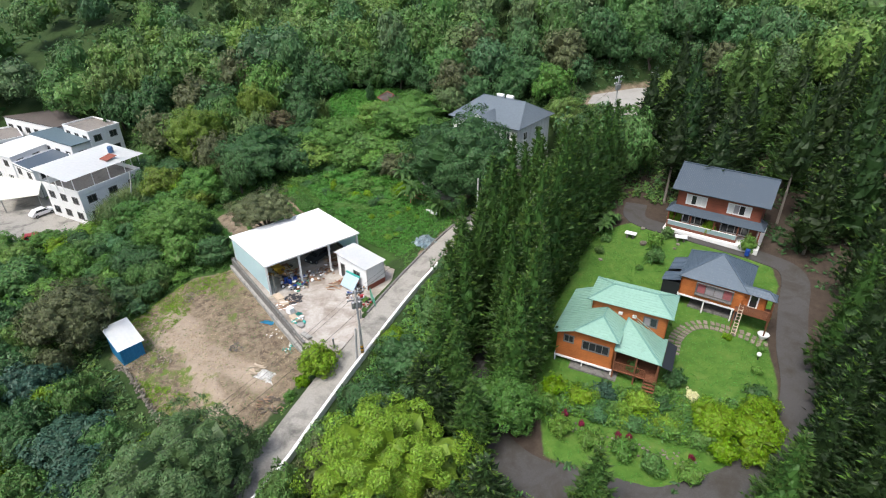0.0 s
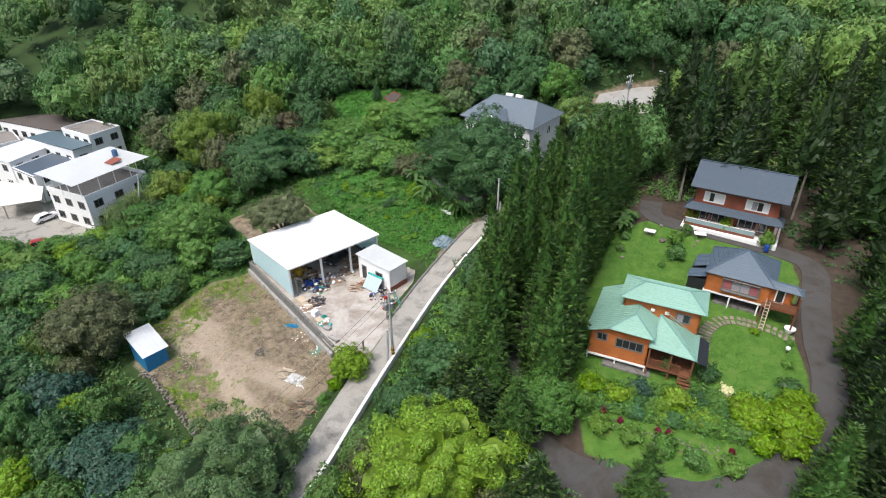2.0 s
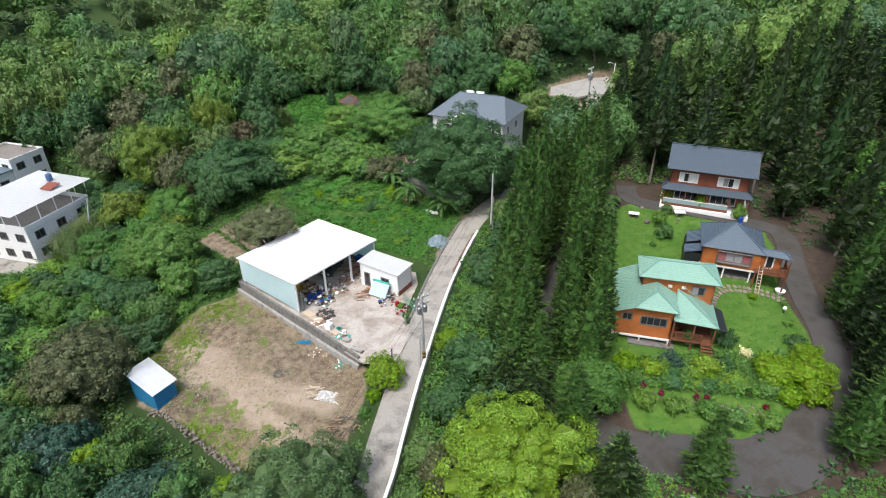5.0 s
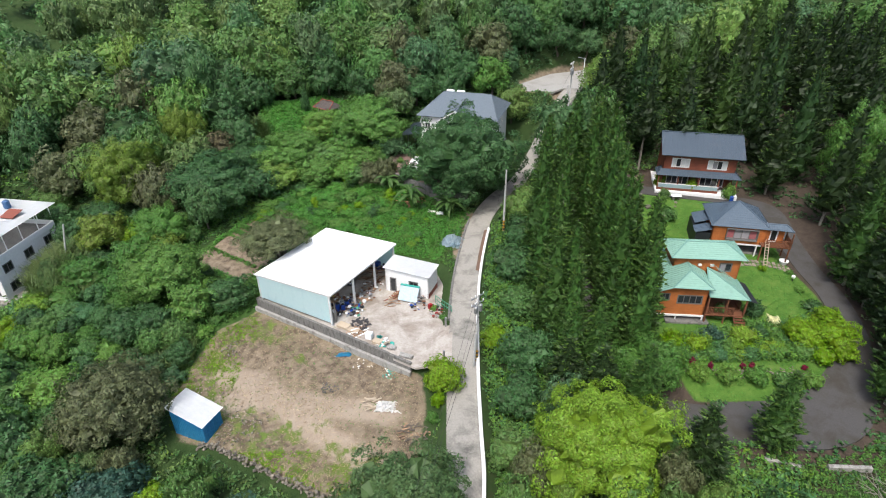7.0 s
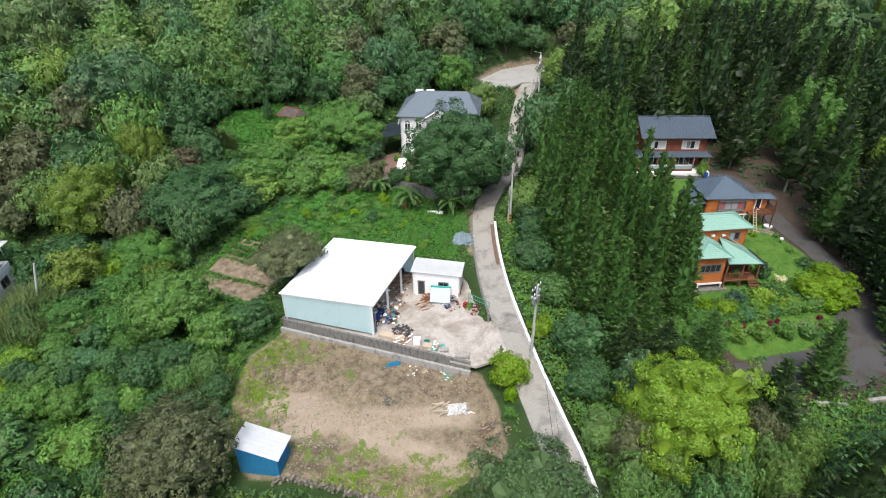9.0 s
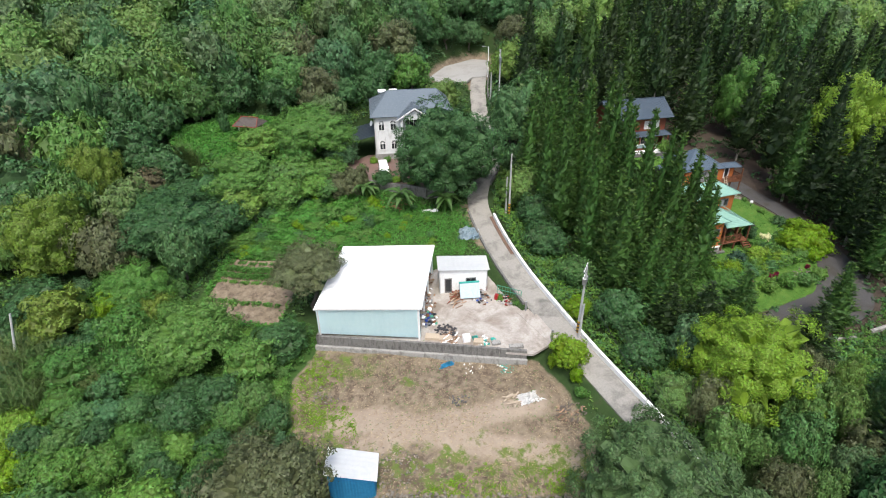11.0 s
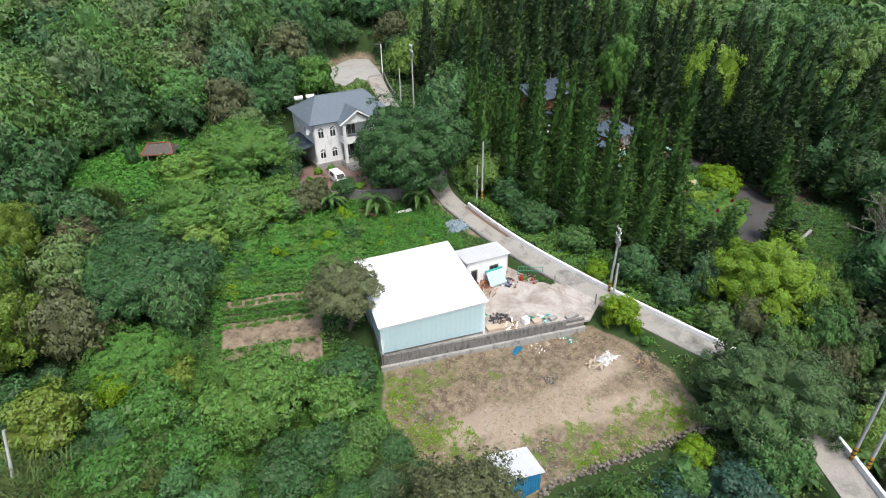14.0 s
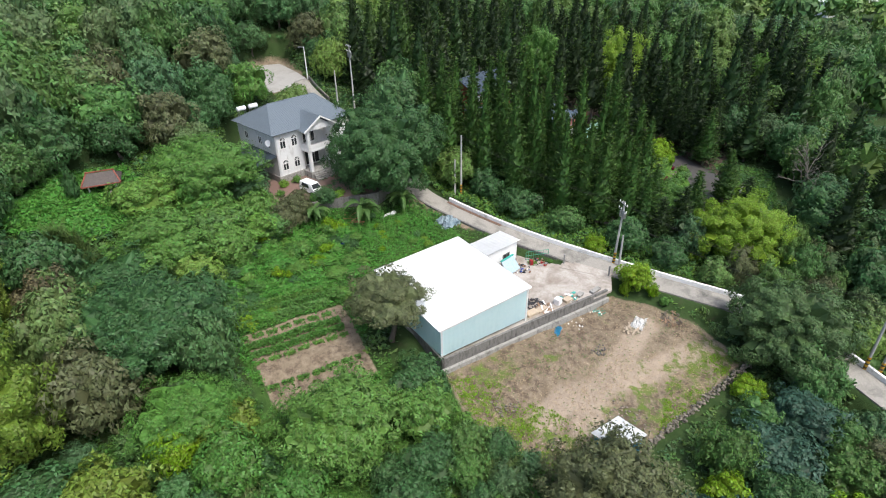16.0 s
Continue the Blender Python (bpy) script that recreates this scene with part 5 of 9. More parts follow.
    for x, y in ((250, -114), (212, -78)):
        S = thing("far_shed", pose(x, y, gz(x, y), 0, 0, 20), "distant low building with a white roof", "shed", "far sheds")
        part("walls", box(B(), (-9, -5, -1), (9, 5, 6)), WHITE_WALL, S)
        bm = B()
        slab(bm, [(-9.5, -5.5, 6), (9.5, -5.5, 6), (9.5, 0, 8), (-9.5, 0, 8)], 0.2)
        slab(bm, [(-9.5, 0, 8), (9.5, 0, 8), (9.5, 5.5, 6), (-9.5, 5.5, 6)], 0.2)
        part("roof", bm, WHITE_ROOF, S)


village()


def pavilion():
    z0 = gz(-11.2, 117.2) - 0.9
    H = thing("pavilion", pose(-11.2, 117.2, z0, 0, 0, -60), "small open pavilion with a dark roof and red ridge trim", "pavilion")
    for x in (-1.6, 1.6):
        for y in (-1.3, 1.3):
            part("post", bar(B(), (x, y, -0.3), (x, y, 2.3), 0.18), WHITE_FRAME, H)
    bm = B()
    roofplane(bm, [(-2.3, -2.0, 2.2), (2.3, -2.0, 2.2), (1.6, 0, 3.3), (-1.6, 0, 3.3)], 0.1, 0.25)
    roofplane(bm, [(2.3, 2.0, 2.2), (-2.3, 2.0, 2.2), (-1.6, 0, 3.3), (1.6, 0, 3.3)], 0.1, 0.25)
    roofplane(bm, [(2.3, -2.0, 2.2), (2.3, 2.0, 2.2), (1.6, 0, 3.3)], 0.1, 0.25)
    roofplane(bm, [(-2.3, 2.0, 2.2), (-2.3, -2.0, 2.2), (-1.6, 0, 3.3)], 0.1, 0.25)
    part("roof", bm, BROWN_ROOF, H)
    part("ridge_trim", caps(B(), [((-1.7, 0, 3.45), (1.7, 0, 3.45)), ((-2.3, -2, 2.25), (-1.6, 0, 3.3)), ((2.3, -2, 2.25), (1.6, 0, 3.3)), ((-2.3, -2, 2.22), (2.3, -2, 2.22))], 0.14, 0.14), BRICK_RED, H)
    part("floor", box(B(), (-2.0, -1.7, -0.4), (2.0, 1.7, 0.95)), CONCRETE_YARD, H)


pavilion()

# ---- trees and plants ----
RNG = np.random.default_rng(7)


def ico(level):
    bm = B()
    bmesh.ops.create_icosphere(bm, subdivisions=level, radius=1.0)
    bm.verts.ensure_lookup_table()
    V, F = np.array([v.co[:] for v in bm.verts]), np.array([[v.index for v in f.verts] for f in bm.faces])
    bm.free()
    return V, F


ICO, ICO_FINE = ico(1), ico(2)
ICOS = {k: ico(k) for k in (2, 3, 4)}


def unit(v):
    return v / np.maximum(np.linalg.norm(v, axis=-1, keepdims=True), 1e-9)


def leaves(rng, P, N, size, ratio=0.6, fold=0.25, jitter=0.5):
    """One folded four-cornered leaf spray at each point, facing about N."""
    n = len(P)
    N = unit(N + rng.normal(0, jitter, (n, 3)))
    T = unit(np.cross(N, rng.normal(0, 1, (n, 3))))
    S = np.cross(N, T)
    L = (size * rng.uniform(0.65, 1.35, n))[:, None]
    W = L * ratio
    V = np.stack([P - T * L * 0.5, P + S * W * 0.5 - N * L * fold * 0.5, P + T * L * 0.5, P - S * W * 0.5 - N * L * fold * 0.5], 1)
    return V.reshape(-1, 3)


def sprays(rng, P, N, size, ratio=0.58, jitter=0.4):
    """One three-cornered leaf spray at each point, facing about N."""
    n = len(P)
    N = unit(N + rng.normal(0, jitter, (n, 3)))
    T = unit(np.cross(N, rng.normal(0, 1, (n, 3))))
    S = np.cross(N, T)
    L = (size * rng.uniform(0.65, 1.35, n))[:, None]
    W = L * ratio * rng.uniform(0.7, 1.2, n)[:, None]
    return np.stack([P + T * L * 0.6, P - T * L * 0.4 + S * W * 0.5, P - T * L * 0.4 - S * W * 0.5], 1).reshape(-1, 3)


def spread_out(rng, n, low):
    """Directions spread evenly over the sphere above z = low, slightly shaken."""
    k = np.arange(n) + 0.5
    z = 1 - (1 - low) * k / n
    a = k * 2.399963 + rng.uniform(0, 6.28)
    q = np.sqrt(np.maximum(1 - z * z, 0))
    return unit(np.stack([q * np.cos(a), q * np.sin(a), z], -1) + rng.normal(0, 0.9 / math.sqrt(n), (n, 3)))


def reach_of(C, r, D):
    """How far a union of balls reaches from the origin in each direction."""
    b = D @ C.T
    disc = b * b - (np.sum(C * C, 1) - r * r)
    return np.max(np.where(disc > 0, b + np.sqrt(np.maximum(disc, 0)), 0.3), 1)


def lobed_crown(rng, R, H, lobes, subs, count, leaf, low=-0.35, lobe=(0.24, 0.4), sub=(0.1, 0.17), shell=3, ragged=0.03, jitter=0.42, core=0.83):
    """A crown about the origin: large uneven lobes that carry smaller tufts, clad in leaf sprays over a closed inner mass of leaves.
    Returns the corners of the sprays, the corners and faces of the inner mass, and the lobes' centres."""
    D = spread_out(rng, lobes, low)
    C = np.vstack([D * rng.uniform(0.44, 0.8, (lobes, 1)), [[0, 0, 0]]])
    r = np.append(rng.uniform(*lobe, lobes), 0.4)
    d2 = spread_out(rng, subs, low)
    C2 = d2 * (reach_of(C, r, d2) * rng.uniform(0.84, 1.06, subs))[:, None]
    r2 = rng.uniform(*sub, subs)

    def reach(d):
        return np.maximum(reach_of(C, r, d) * core, reach_of(C2, r2, d))

    norm = np.percentile(reach(d2), 92)
    S = np.array([R, R, H]) / norm

    def place(d, k=1.0):
        p = d * (reach(d) * k)[:, None] * S
        p[:, 2] = np.maximum(p[:, 2], low * H)
        return p

    d = spread_out(rng, count, low - 0.12)
    t1 = unit(np.cross(d, np.array([0.3, 0.5, 0.81])))
    t2 = np.cross(d, t1)
    P = place(d)
    e = 0.03
    N = unit(np.cross(place(unit(d + e * t1)) - P, place(unit(d + e * t2)) - P) + 1e-9)
    N *= np.where(np.sum(N * d, 1) < 0, -1, 1)[:, None]
    P = P * (1 + rng.normal(0, ragged, (count, 1)) + ragged * 2.5 * (rng.random((count, 1)) < 0.06))
    V, F = ICOS[shell]
    return sprays(rng, P, N + d * 0.35 + np.array([0, 0, 0.25]), leaf, 0.58, jitter), place(V, 0.82), F, C * S


def crown_mesh(name, tris, V, F, material, tint=None, tips=None):
    """Leaf sprays and the inner mass as one mesh; tips: which sprays are young shoots, and their material."""
    n = len(tris) // 3
    me = bpy.data.meshes.new(name)
    me.vertices.add(n * 3 + len(V))
    me.vertices.foreach_set("co", np.vstack([tris, V]).astype(np.float32).ravel())
    loops = np.concatenate([np.arange(n * 3), F.ravel() + n * 3]).astype(np.int32)
    me.loops.add(len(loops))
    me.loops.foreach_set("vertex_index", loops)
    me.polygons.add(len(loops) // 3)
    me.polygons.foreach_set("loop_start", np.arange(0, len(loops), 3, dtype=np.int32))
    me.update(calc_edges=True)
    me.shade_flat()
    me.materials.append(material)
    if tips:
        me.materials.append(tips[1])
        me.polygons.foreach_set("material_index", np.append(tips[0], np.zeros(len(F), bool)).astype(np.int32))
    if tint is not None:
        me.attributes.new("tint", 'FLOAT', 'POINT').data.foreach_set("value", tint.astype(np.float32))
    return me


def mesh_of(name, quads, bodies, material, body_material=None, tint=None):
    nq, nb = len(quads) // 4, len(bodies)
    k = bodies.shape[1] if nb else 0
    faces = ICO[1] if k == len(ICO[0]) else ICO_FINE[1]
    V = np.vstack([quads] + ([bodies.reshape(-1, 3)] if nb else []))
    F = np.arange(nq * 4).reshape(-1, 4)
    T = (np.arange(nb)[:, None, None] * k + faces[None] + nq * 4).reshape(-1, 3) if nb else np.zeros((0, 3), int)
    me = bpy.data.meshes.new(name)
    me.vertices.add(len(V))
    me.vertices.foreach_set("co", V.astype(np.float32).ravel())
    loops = np.concatenate([F.ravel(), T.ravel()]).astype(np.int32)
    me.loops.add(len(loops))
    me.loops.foreach_set("vertex_index", loops)
    me.polygons.add(len(F) + len(T))
    me.polygons.foreach_set("loop_start", np.concatenate([np.arange(len(F)) * 4, len(F) * 4 + np.arange(len(T)) * 3]).astype(np.int32))
    me.update(calc_edges=True)
    me.shade_flat()
    me.materials.append(material)
    if tint is not None:
        me.attributes.new("tint", 'FLOAT', 'POINT').data.foreach_set("value", tint.astype(np.float32))
    return me


def trunk_mesh(rng, C, r, base, radius, material, limbs=6, lean=0.0, split=0.35):
    """A tapered, slightly bent trunk from z = base up into the crown, with limbs to some of its lobes."""
    bm = B()
    top = Vector((lean, 0.3 * lean, C[:, 2].mean() * 0.6))
    root = Vector((0, 0, base))
    fork = root.lerp(top, split + 0.25) + Vector(rng.normal(0, radius, 3) * np.array([1, 1, 0]))
    tube(bm, [root - Vector((0, 0, 0.6)), root + Vector((0, 0, 0.3)), root.lerp(fork, 0.5), fork, top], [radius * 1.5, radius * 1.1, radius * 0.9, radius * 0.75, radius * 0.3], 8)
    order = rng.permutation(len(C) - 1)[:limbs]
    for i in order:
        e = Vector(C[i]) * 0.92
        mid = fork.lerp(e, 0.5) + Vector((0, 0, 0.1 * (e - fork).length))
        tube(bm, [fork - Vector((0, 0, 0.2)), mid, e], [radius * 0.5, radius * 0.32, radius * 0.12], 5)
    me = bpy.data.meshes.new("trunk")
    bmesh.ops.recalc_face_normals(bm, faces=bm.faces[:])
    bm.to_mesh(me)
    bm.free()
    me.shade_smooth()
    me.materials.append(material)
    return me


class Kind:
    """A tree kind: crown and trunk meshes, shared by all its trees; recoloured copies on demand."""

    def __init__(self, seed, R, H, stem, lobes, subs, count, leaf, radius, low=-0.62, lobe=(0.24, 0.4), sub=(0.1, 0.17), bark=BARK, limbs=6, lean=0.0, shell=3, ragged=0.03, jitter=0.42, core=0.83):
        rng = np.random.default_rng(seed)
        q, V, F, C = lobed_crown(rng, R, H, lobes, subs, count, leaf, low, lobe, sub, shell, ragged, jitter, core)
        self.R, self.top = R, stem + H
        lift = np.array([0, 0, stem])
        self.q, self.V, self.F = q + lift, V + lift, F
        self.trunk = trunk_mesh(rng, C + lift, None, 0.0, radius, bark, limbs, lean)
        self.made = {}

    def crown(self, mat):
        if mat.name not in self.made:
            self.made[mat.name] = crown_mesh("crown", self.q, self.V, self.F, mat)
        return self.made[mat.name]


KINDS = [
    Kind(11, 5.0, 4.0, 3.3, 13, 105, 3900, 0.46, 0.28),
    Kind(12, 5.0, 4.6, 3.7, 10, 80, 3900, 0.46, 0.26, lobe=(0.3, 0.44), sub=(0.12, 0.2)),
    Kind(13, 5.0, 3.4, 2.8, 16, 140, 3900, 0.45, 0.3, sub=(0.09, 0.15)),
    Kind(14, 5.0, 5.2, 4.2, 12, 95, 4100, 0.46, 0.26, sub=(0.1, 0.19)),
    Kind(15, 5.0, 3.7, 3.0, 9, 62, 3900, 0.46, 0.26, lobe=(0.32, 0.44), sub=(0.14, 0.22)),
    Kind(16, 5.0, 4.4, 3.5, 14, 130, 3900, 0.45, 0.26, sub=(0.09, 0.16), ragged=0.05),
]
MIDS = [Kind(21 + i, 5.0, h, s, 11, 95, 2600, 0.48, 0.25, limbs=3) for i, (h, s) in enumerate(((3.8, 3.2), (4.6, 3.8), (3.3, 2.8), (5.0, 4.1), (4.2, 3.5)))]
ROUND = Kind(31, 5.0, 4.4, 3.7, 18, 230, 16000, 0.25, 0.3, low=-0.72, lobe=(0.26, 0.38), sub=(0.07, 0.13), shell=4)
SPREADING = Kind(32, 5.0, 3.3, 2.9, 15, 170, 22000, 0.205, 0.32, low=-0.68, sub=(0.08, 0.15), shell=4)
TUFTED = Kind(33, 5.0, 4.0, 3.5, 13, 140, 22000, 0.215, 0.24, low=-0.7, lobe=(0.24, 0.38), sub=(0.09, 0.16), shell=4)
MANGO = Kind(34, 5.0, 3.2, 5.6, 14, 120, 10000, 0.25, 0.3, low=-0.25, lobe=(0.24, 0.36), sub=(0.09, 0.15), limbs=14, lean=0.8, shell=4)
CLOUD = Kind(35, 7.4, 6.6, 5.2, 12, 120, 40000, 0.24, 0.34, low=-0.7, lobe=(0.26, 0.42), sub=(0.09, 0.15), shell=4, core=0.7, ragged=0.022, jitter=0.5)
LANE_TREE = Kind(36, 7.6, 5.2, 4.4, 13, 115, 36000, 0.25, 0.42, low=-0.68, lobe=(0.24, 0.4), sub=(0.085, 0.15), shell=4, core=0.7, ragged=0.022, jitter=0.5)
BANYAN = Kind(37, 10.0, 8.6, 7.4, 18, 190, 36000, 0.34, 0.6, low=-0.72, lobe=(0.26, 0.38), sub=(0.07, 0.13), shell=4, core=0.74, ragged=0.022, jitter=0.5)
BUSHES = [Kind(41 + i, 2.0, 1.5, 1.1, 7, 26, 850, 0.34, 0.07, low=-0.5, lobe=(0.34, 0.5), sub=(0.16, 0.26), limbs=3, ragged=0.06) for i in range(4)]

def plant(kind, mat, x, y, R, top, name="tree", label="broadleaf tree with a dense green crown", category="tree", group="", turn=None, z=None, squash=1.0):
    """A tree of that kind at x, y with crown radius R and its top at height top over the datum."""
    z = gz(x, y) if z is None else z
    s = R / kind.R
    sz = max(0.25, (top - z) / (kind.top * 1.06))
    turn = RNG.uniform(0, 360) if turn is None else turn
    e = thing(name, pose(x, y, z - 0.1, 0, 0, turn) @ Matrix.Diagonal((s, s * squash, sz, 1)), label, category, group)
    t = new("trunk", kind.trunk)
    t.parent = e
    c = new("crown", kind.crown(mat))
    c.parent = e
    return e


def conifer_kind(seed, H, R, whorls, bare, mat, arms=8, step=0.3, spray=0.52):
    """A tall pointed conifer: whorls of drooping arms with upturned tips, each clad in needle sprays, round a ragged inner cone of needles."""
    rng = np.random.default_rng(seed)
    up = np.array([0, 0, 1.0])
    bm = B()
    tube(bm, [(0, 0, -0.6), (0, 0, H * 0.4), (0, 0, H * 0.99)], [0.2, 0.14, 0.03], 7)

    def reach(f):
        return R * (1 - f) ** 0.9 * min(1, 0.75 + 1.4 * f) + 0.06

    P, O, N, L, tip = [], [], [], [], []
    for w in range(whorls):
        n = max(4, int(arms * (1 - 0.35 * w / whorls)))
        a0 = rng.uniform(0, 6.28)
        for k in range(n):
            f = min(0.99, max(0.0, (w + rng.uniform(-0.7, 0.7)) / whorls))
            z = H * (bare + (0.985 - bare) * f)
            a = a0 + 2 * math.pi * k / n + rng.normal(0, 0.2)
            ln = reach(f) * rng.uniform(0.76, 1.14)
            out, side = np.array([math.cos(a), math.sin(a), 0]), np.array([-math.sin(a), math.cos(a), 0])
            m = max(2, int(ln / step))
            t = np.sort(rng.uniform(0.35, 1.0, m))
            t[-1] = 1.0
            p = up * z + out * (ln * t)[:, None] + rng.normal(0, 0.09, (m, 3)) + up * (ln * (-0.4 * t + (0.4 + rng.uniform(0, 0.25)) * t ** 2))[:, None]
            for sg in (-1, 0, 1):
                P.append(p)
                O.append(unit(np.tile(out + side * sg * 0.8 + up * 0.5, (m, 1)) + rng.normal(0, 0.3, (m, 3))))
                N.append(np.tile(up + out * 0.7, (m, 1)))
                L.append(spray * rng.uniform(0.75, 1.25, m) * (0.75 if sg else 1.05))
                tip.append((t > 0.999) & (rng.random() < 0.25 + 0.45 * f) & (sg == 0))
    P, O, N, L = np.vstack(P), np.vstack(O), np.vstack(N), np.concatenate(L)[:, None]
    S = unit(np.cross(O, N + rng.normal(0, 0.9, N.shape))) * L * 0.27
    tris = np.stack([P + O * L, P - O * L * 0.12 + S, P - O * L * 0.12 - S], 1).reshape(-1, 3)
    rings, seg = int(whorls * 0.6), 12
    V, F = [], []
    for i in range(rings + 1):
        f = i / rings
        for k in range(seg):
            a = 2 * math.pi * (k + 0.5 * (i % 2)) / seg
            q = reach(f) * 0.62 * rng.uniform(0.75, 1.25) * (f < 1) * (0.25 if i == 0 else 1)
            V.append((q * math.cos(a), q * math.sin(a), H * (bare + 0.01 + (0.97 - bare) * f) + rng.uniform(-0.3, 0.3)))
            if i:
                o, j = i * seg, (k + 1) % seg
                F += [(o - seg + k, o - seg + j, o + j), (o - seg + k, o + j, o + k)]
    me = bpy.data.meshes.new("trunk")
    bm.to_mesh(me)
    bm.free()
    me.materials.append(BARK_PALE)
    return me, crown_mesh("crown", tris, np.array(V), np.array(F), mat, tips=(np.concatenate(tip), LEAF_CONIFER_TIP)), H


CONIFERS = [conifer_kind(51 + i, 16.0, r, w, b, LEAF_CONIFER_SHADED) for i, (r, w, b) in enumerate(((3.4, 32, 0.08), (3.1, 31, 0.12), (3.7, 33, 0.06)))]
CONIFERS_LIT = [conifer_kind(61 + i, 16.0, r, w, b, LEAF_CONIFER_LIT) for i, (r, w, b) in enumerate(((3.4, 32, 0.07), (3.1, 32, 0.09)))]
NEAR_CONIFERS = [conifer_kind(81 + i, 16.0, r, 38, b, LEAF_CONIFER_SHADED, 9, 0.24, 0.46) for i, (r, b) in enumerate(((2.9, 0.1), (2.6, 0.14)))]
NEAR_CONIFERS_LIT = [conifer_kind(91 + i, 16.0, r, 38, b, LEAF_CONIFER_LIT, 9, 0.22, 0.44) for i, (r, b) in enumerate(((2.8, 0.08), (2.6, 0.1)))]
CONIFERS_BARE = [conifer_kind(71 + i, 16.0, 2.8, 22, 0.38, LEAF_CONIFER_SHADED) for i in range(2)]


def conifer(x, y, top, kinds=None, wide=1.0, group="conifers", label="tall narrow conifer with layered dark green branches", z=None):
    trunk, crown, H = (kinds or CONIFERS)[int(RNG.integers(len(kinds or CONIFERS)))]
    z = gz(x, y) if z is None else z
    s = (top - z) / H
    w = wide * RNG.uniform(0.9, 1.15)
    e = thing("conifer", pose(x, y, z - 0.1, RNG.normal(0, 1), RNG.normal(0, 1), RNG.uniform(0, 360)) @ Matrix.Diagonal((w, w, s, 1)), label, "conifer", group)
    for n, me in (("trunk", trunk), ("crown", crown)):
        o = new(n, me)
        o.parent = e
    return e


PLACED = []


def put(x, y, R):
    PLACED.append((x, y, R))


STREET_TREES = ((0, LEAF_SHRUB, -70.5, 76.5, 3.6, 14.6), (3, LEAF_WOOD, -66.0, 74.0, 3.4, 14.8), (4, LEAF_SHRUB, -64.5, 79.5, 2.8, 13.4), (1, LEAF_LIME, -60.8, 77.0, 2.8, 13.6), (5, LEAF_WOOD, -75.0, 74.5, 3.8, 15.0),
                (2, LEAF_SHRUB, -58.6, 81.6, 2.6, 13.6), (0, LEAF_WOOD, -71.5, 69.5, 3.8, 14.6), (3, LEAF_DARK, -65.0, 68.0, 3.8, 14.8), (4, LEAF_SHRUB, -57.5, 72.5, 3.0, 14.2), (2, LEAF_DARK, -56.0, 98.5, 3.4, 16.6), (5, LEAF_WOOD, -60.5, 110.0, 3.6, 18.5))


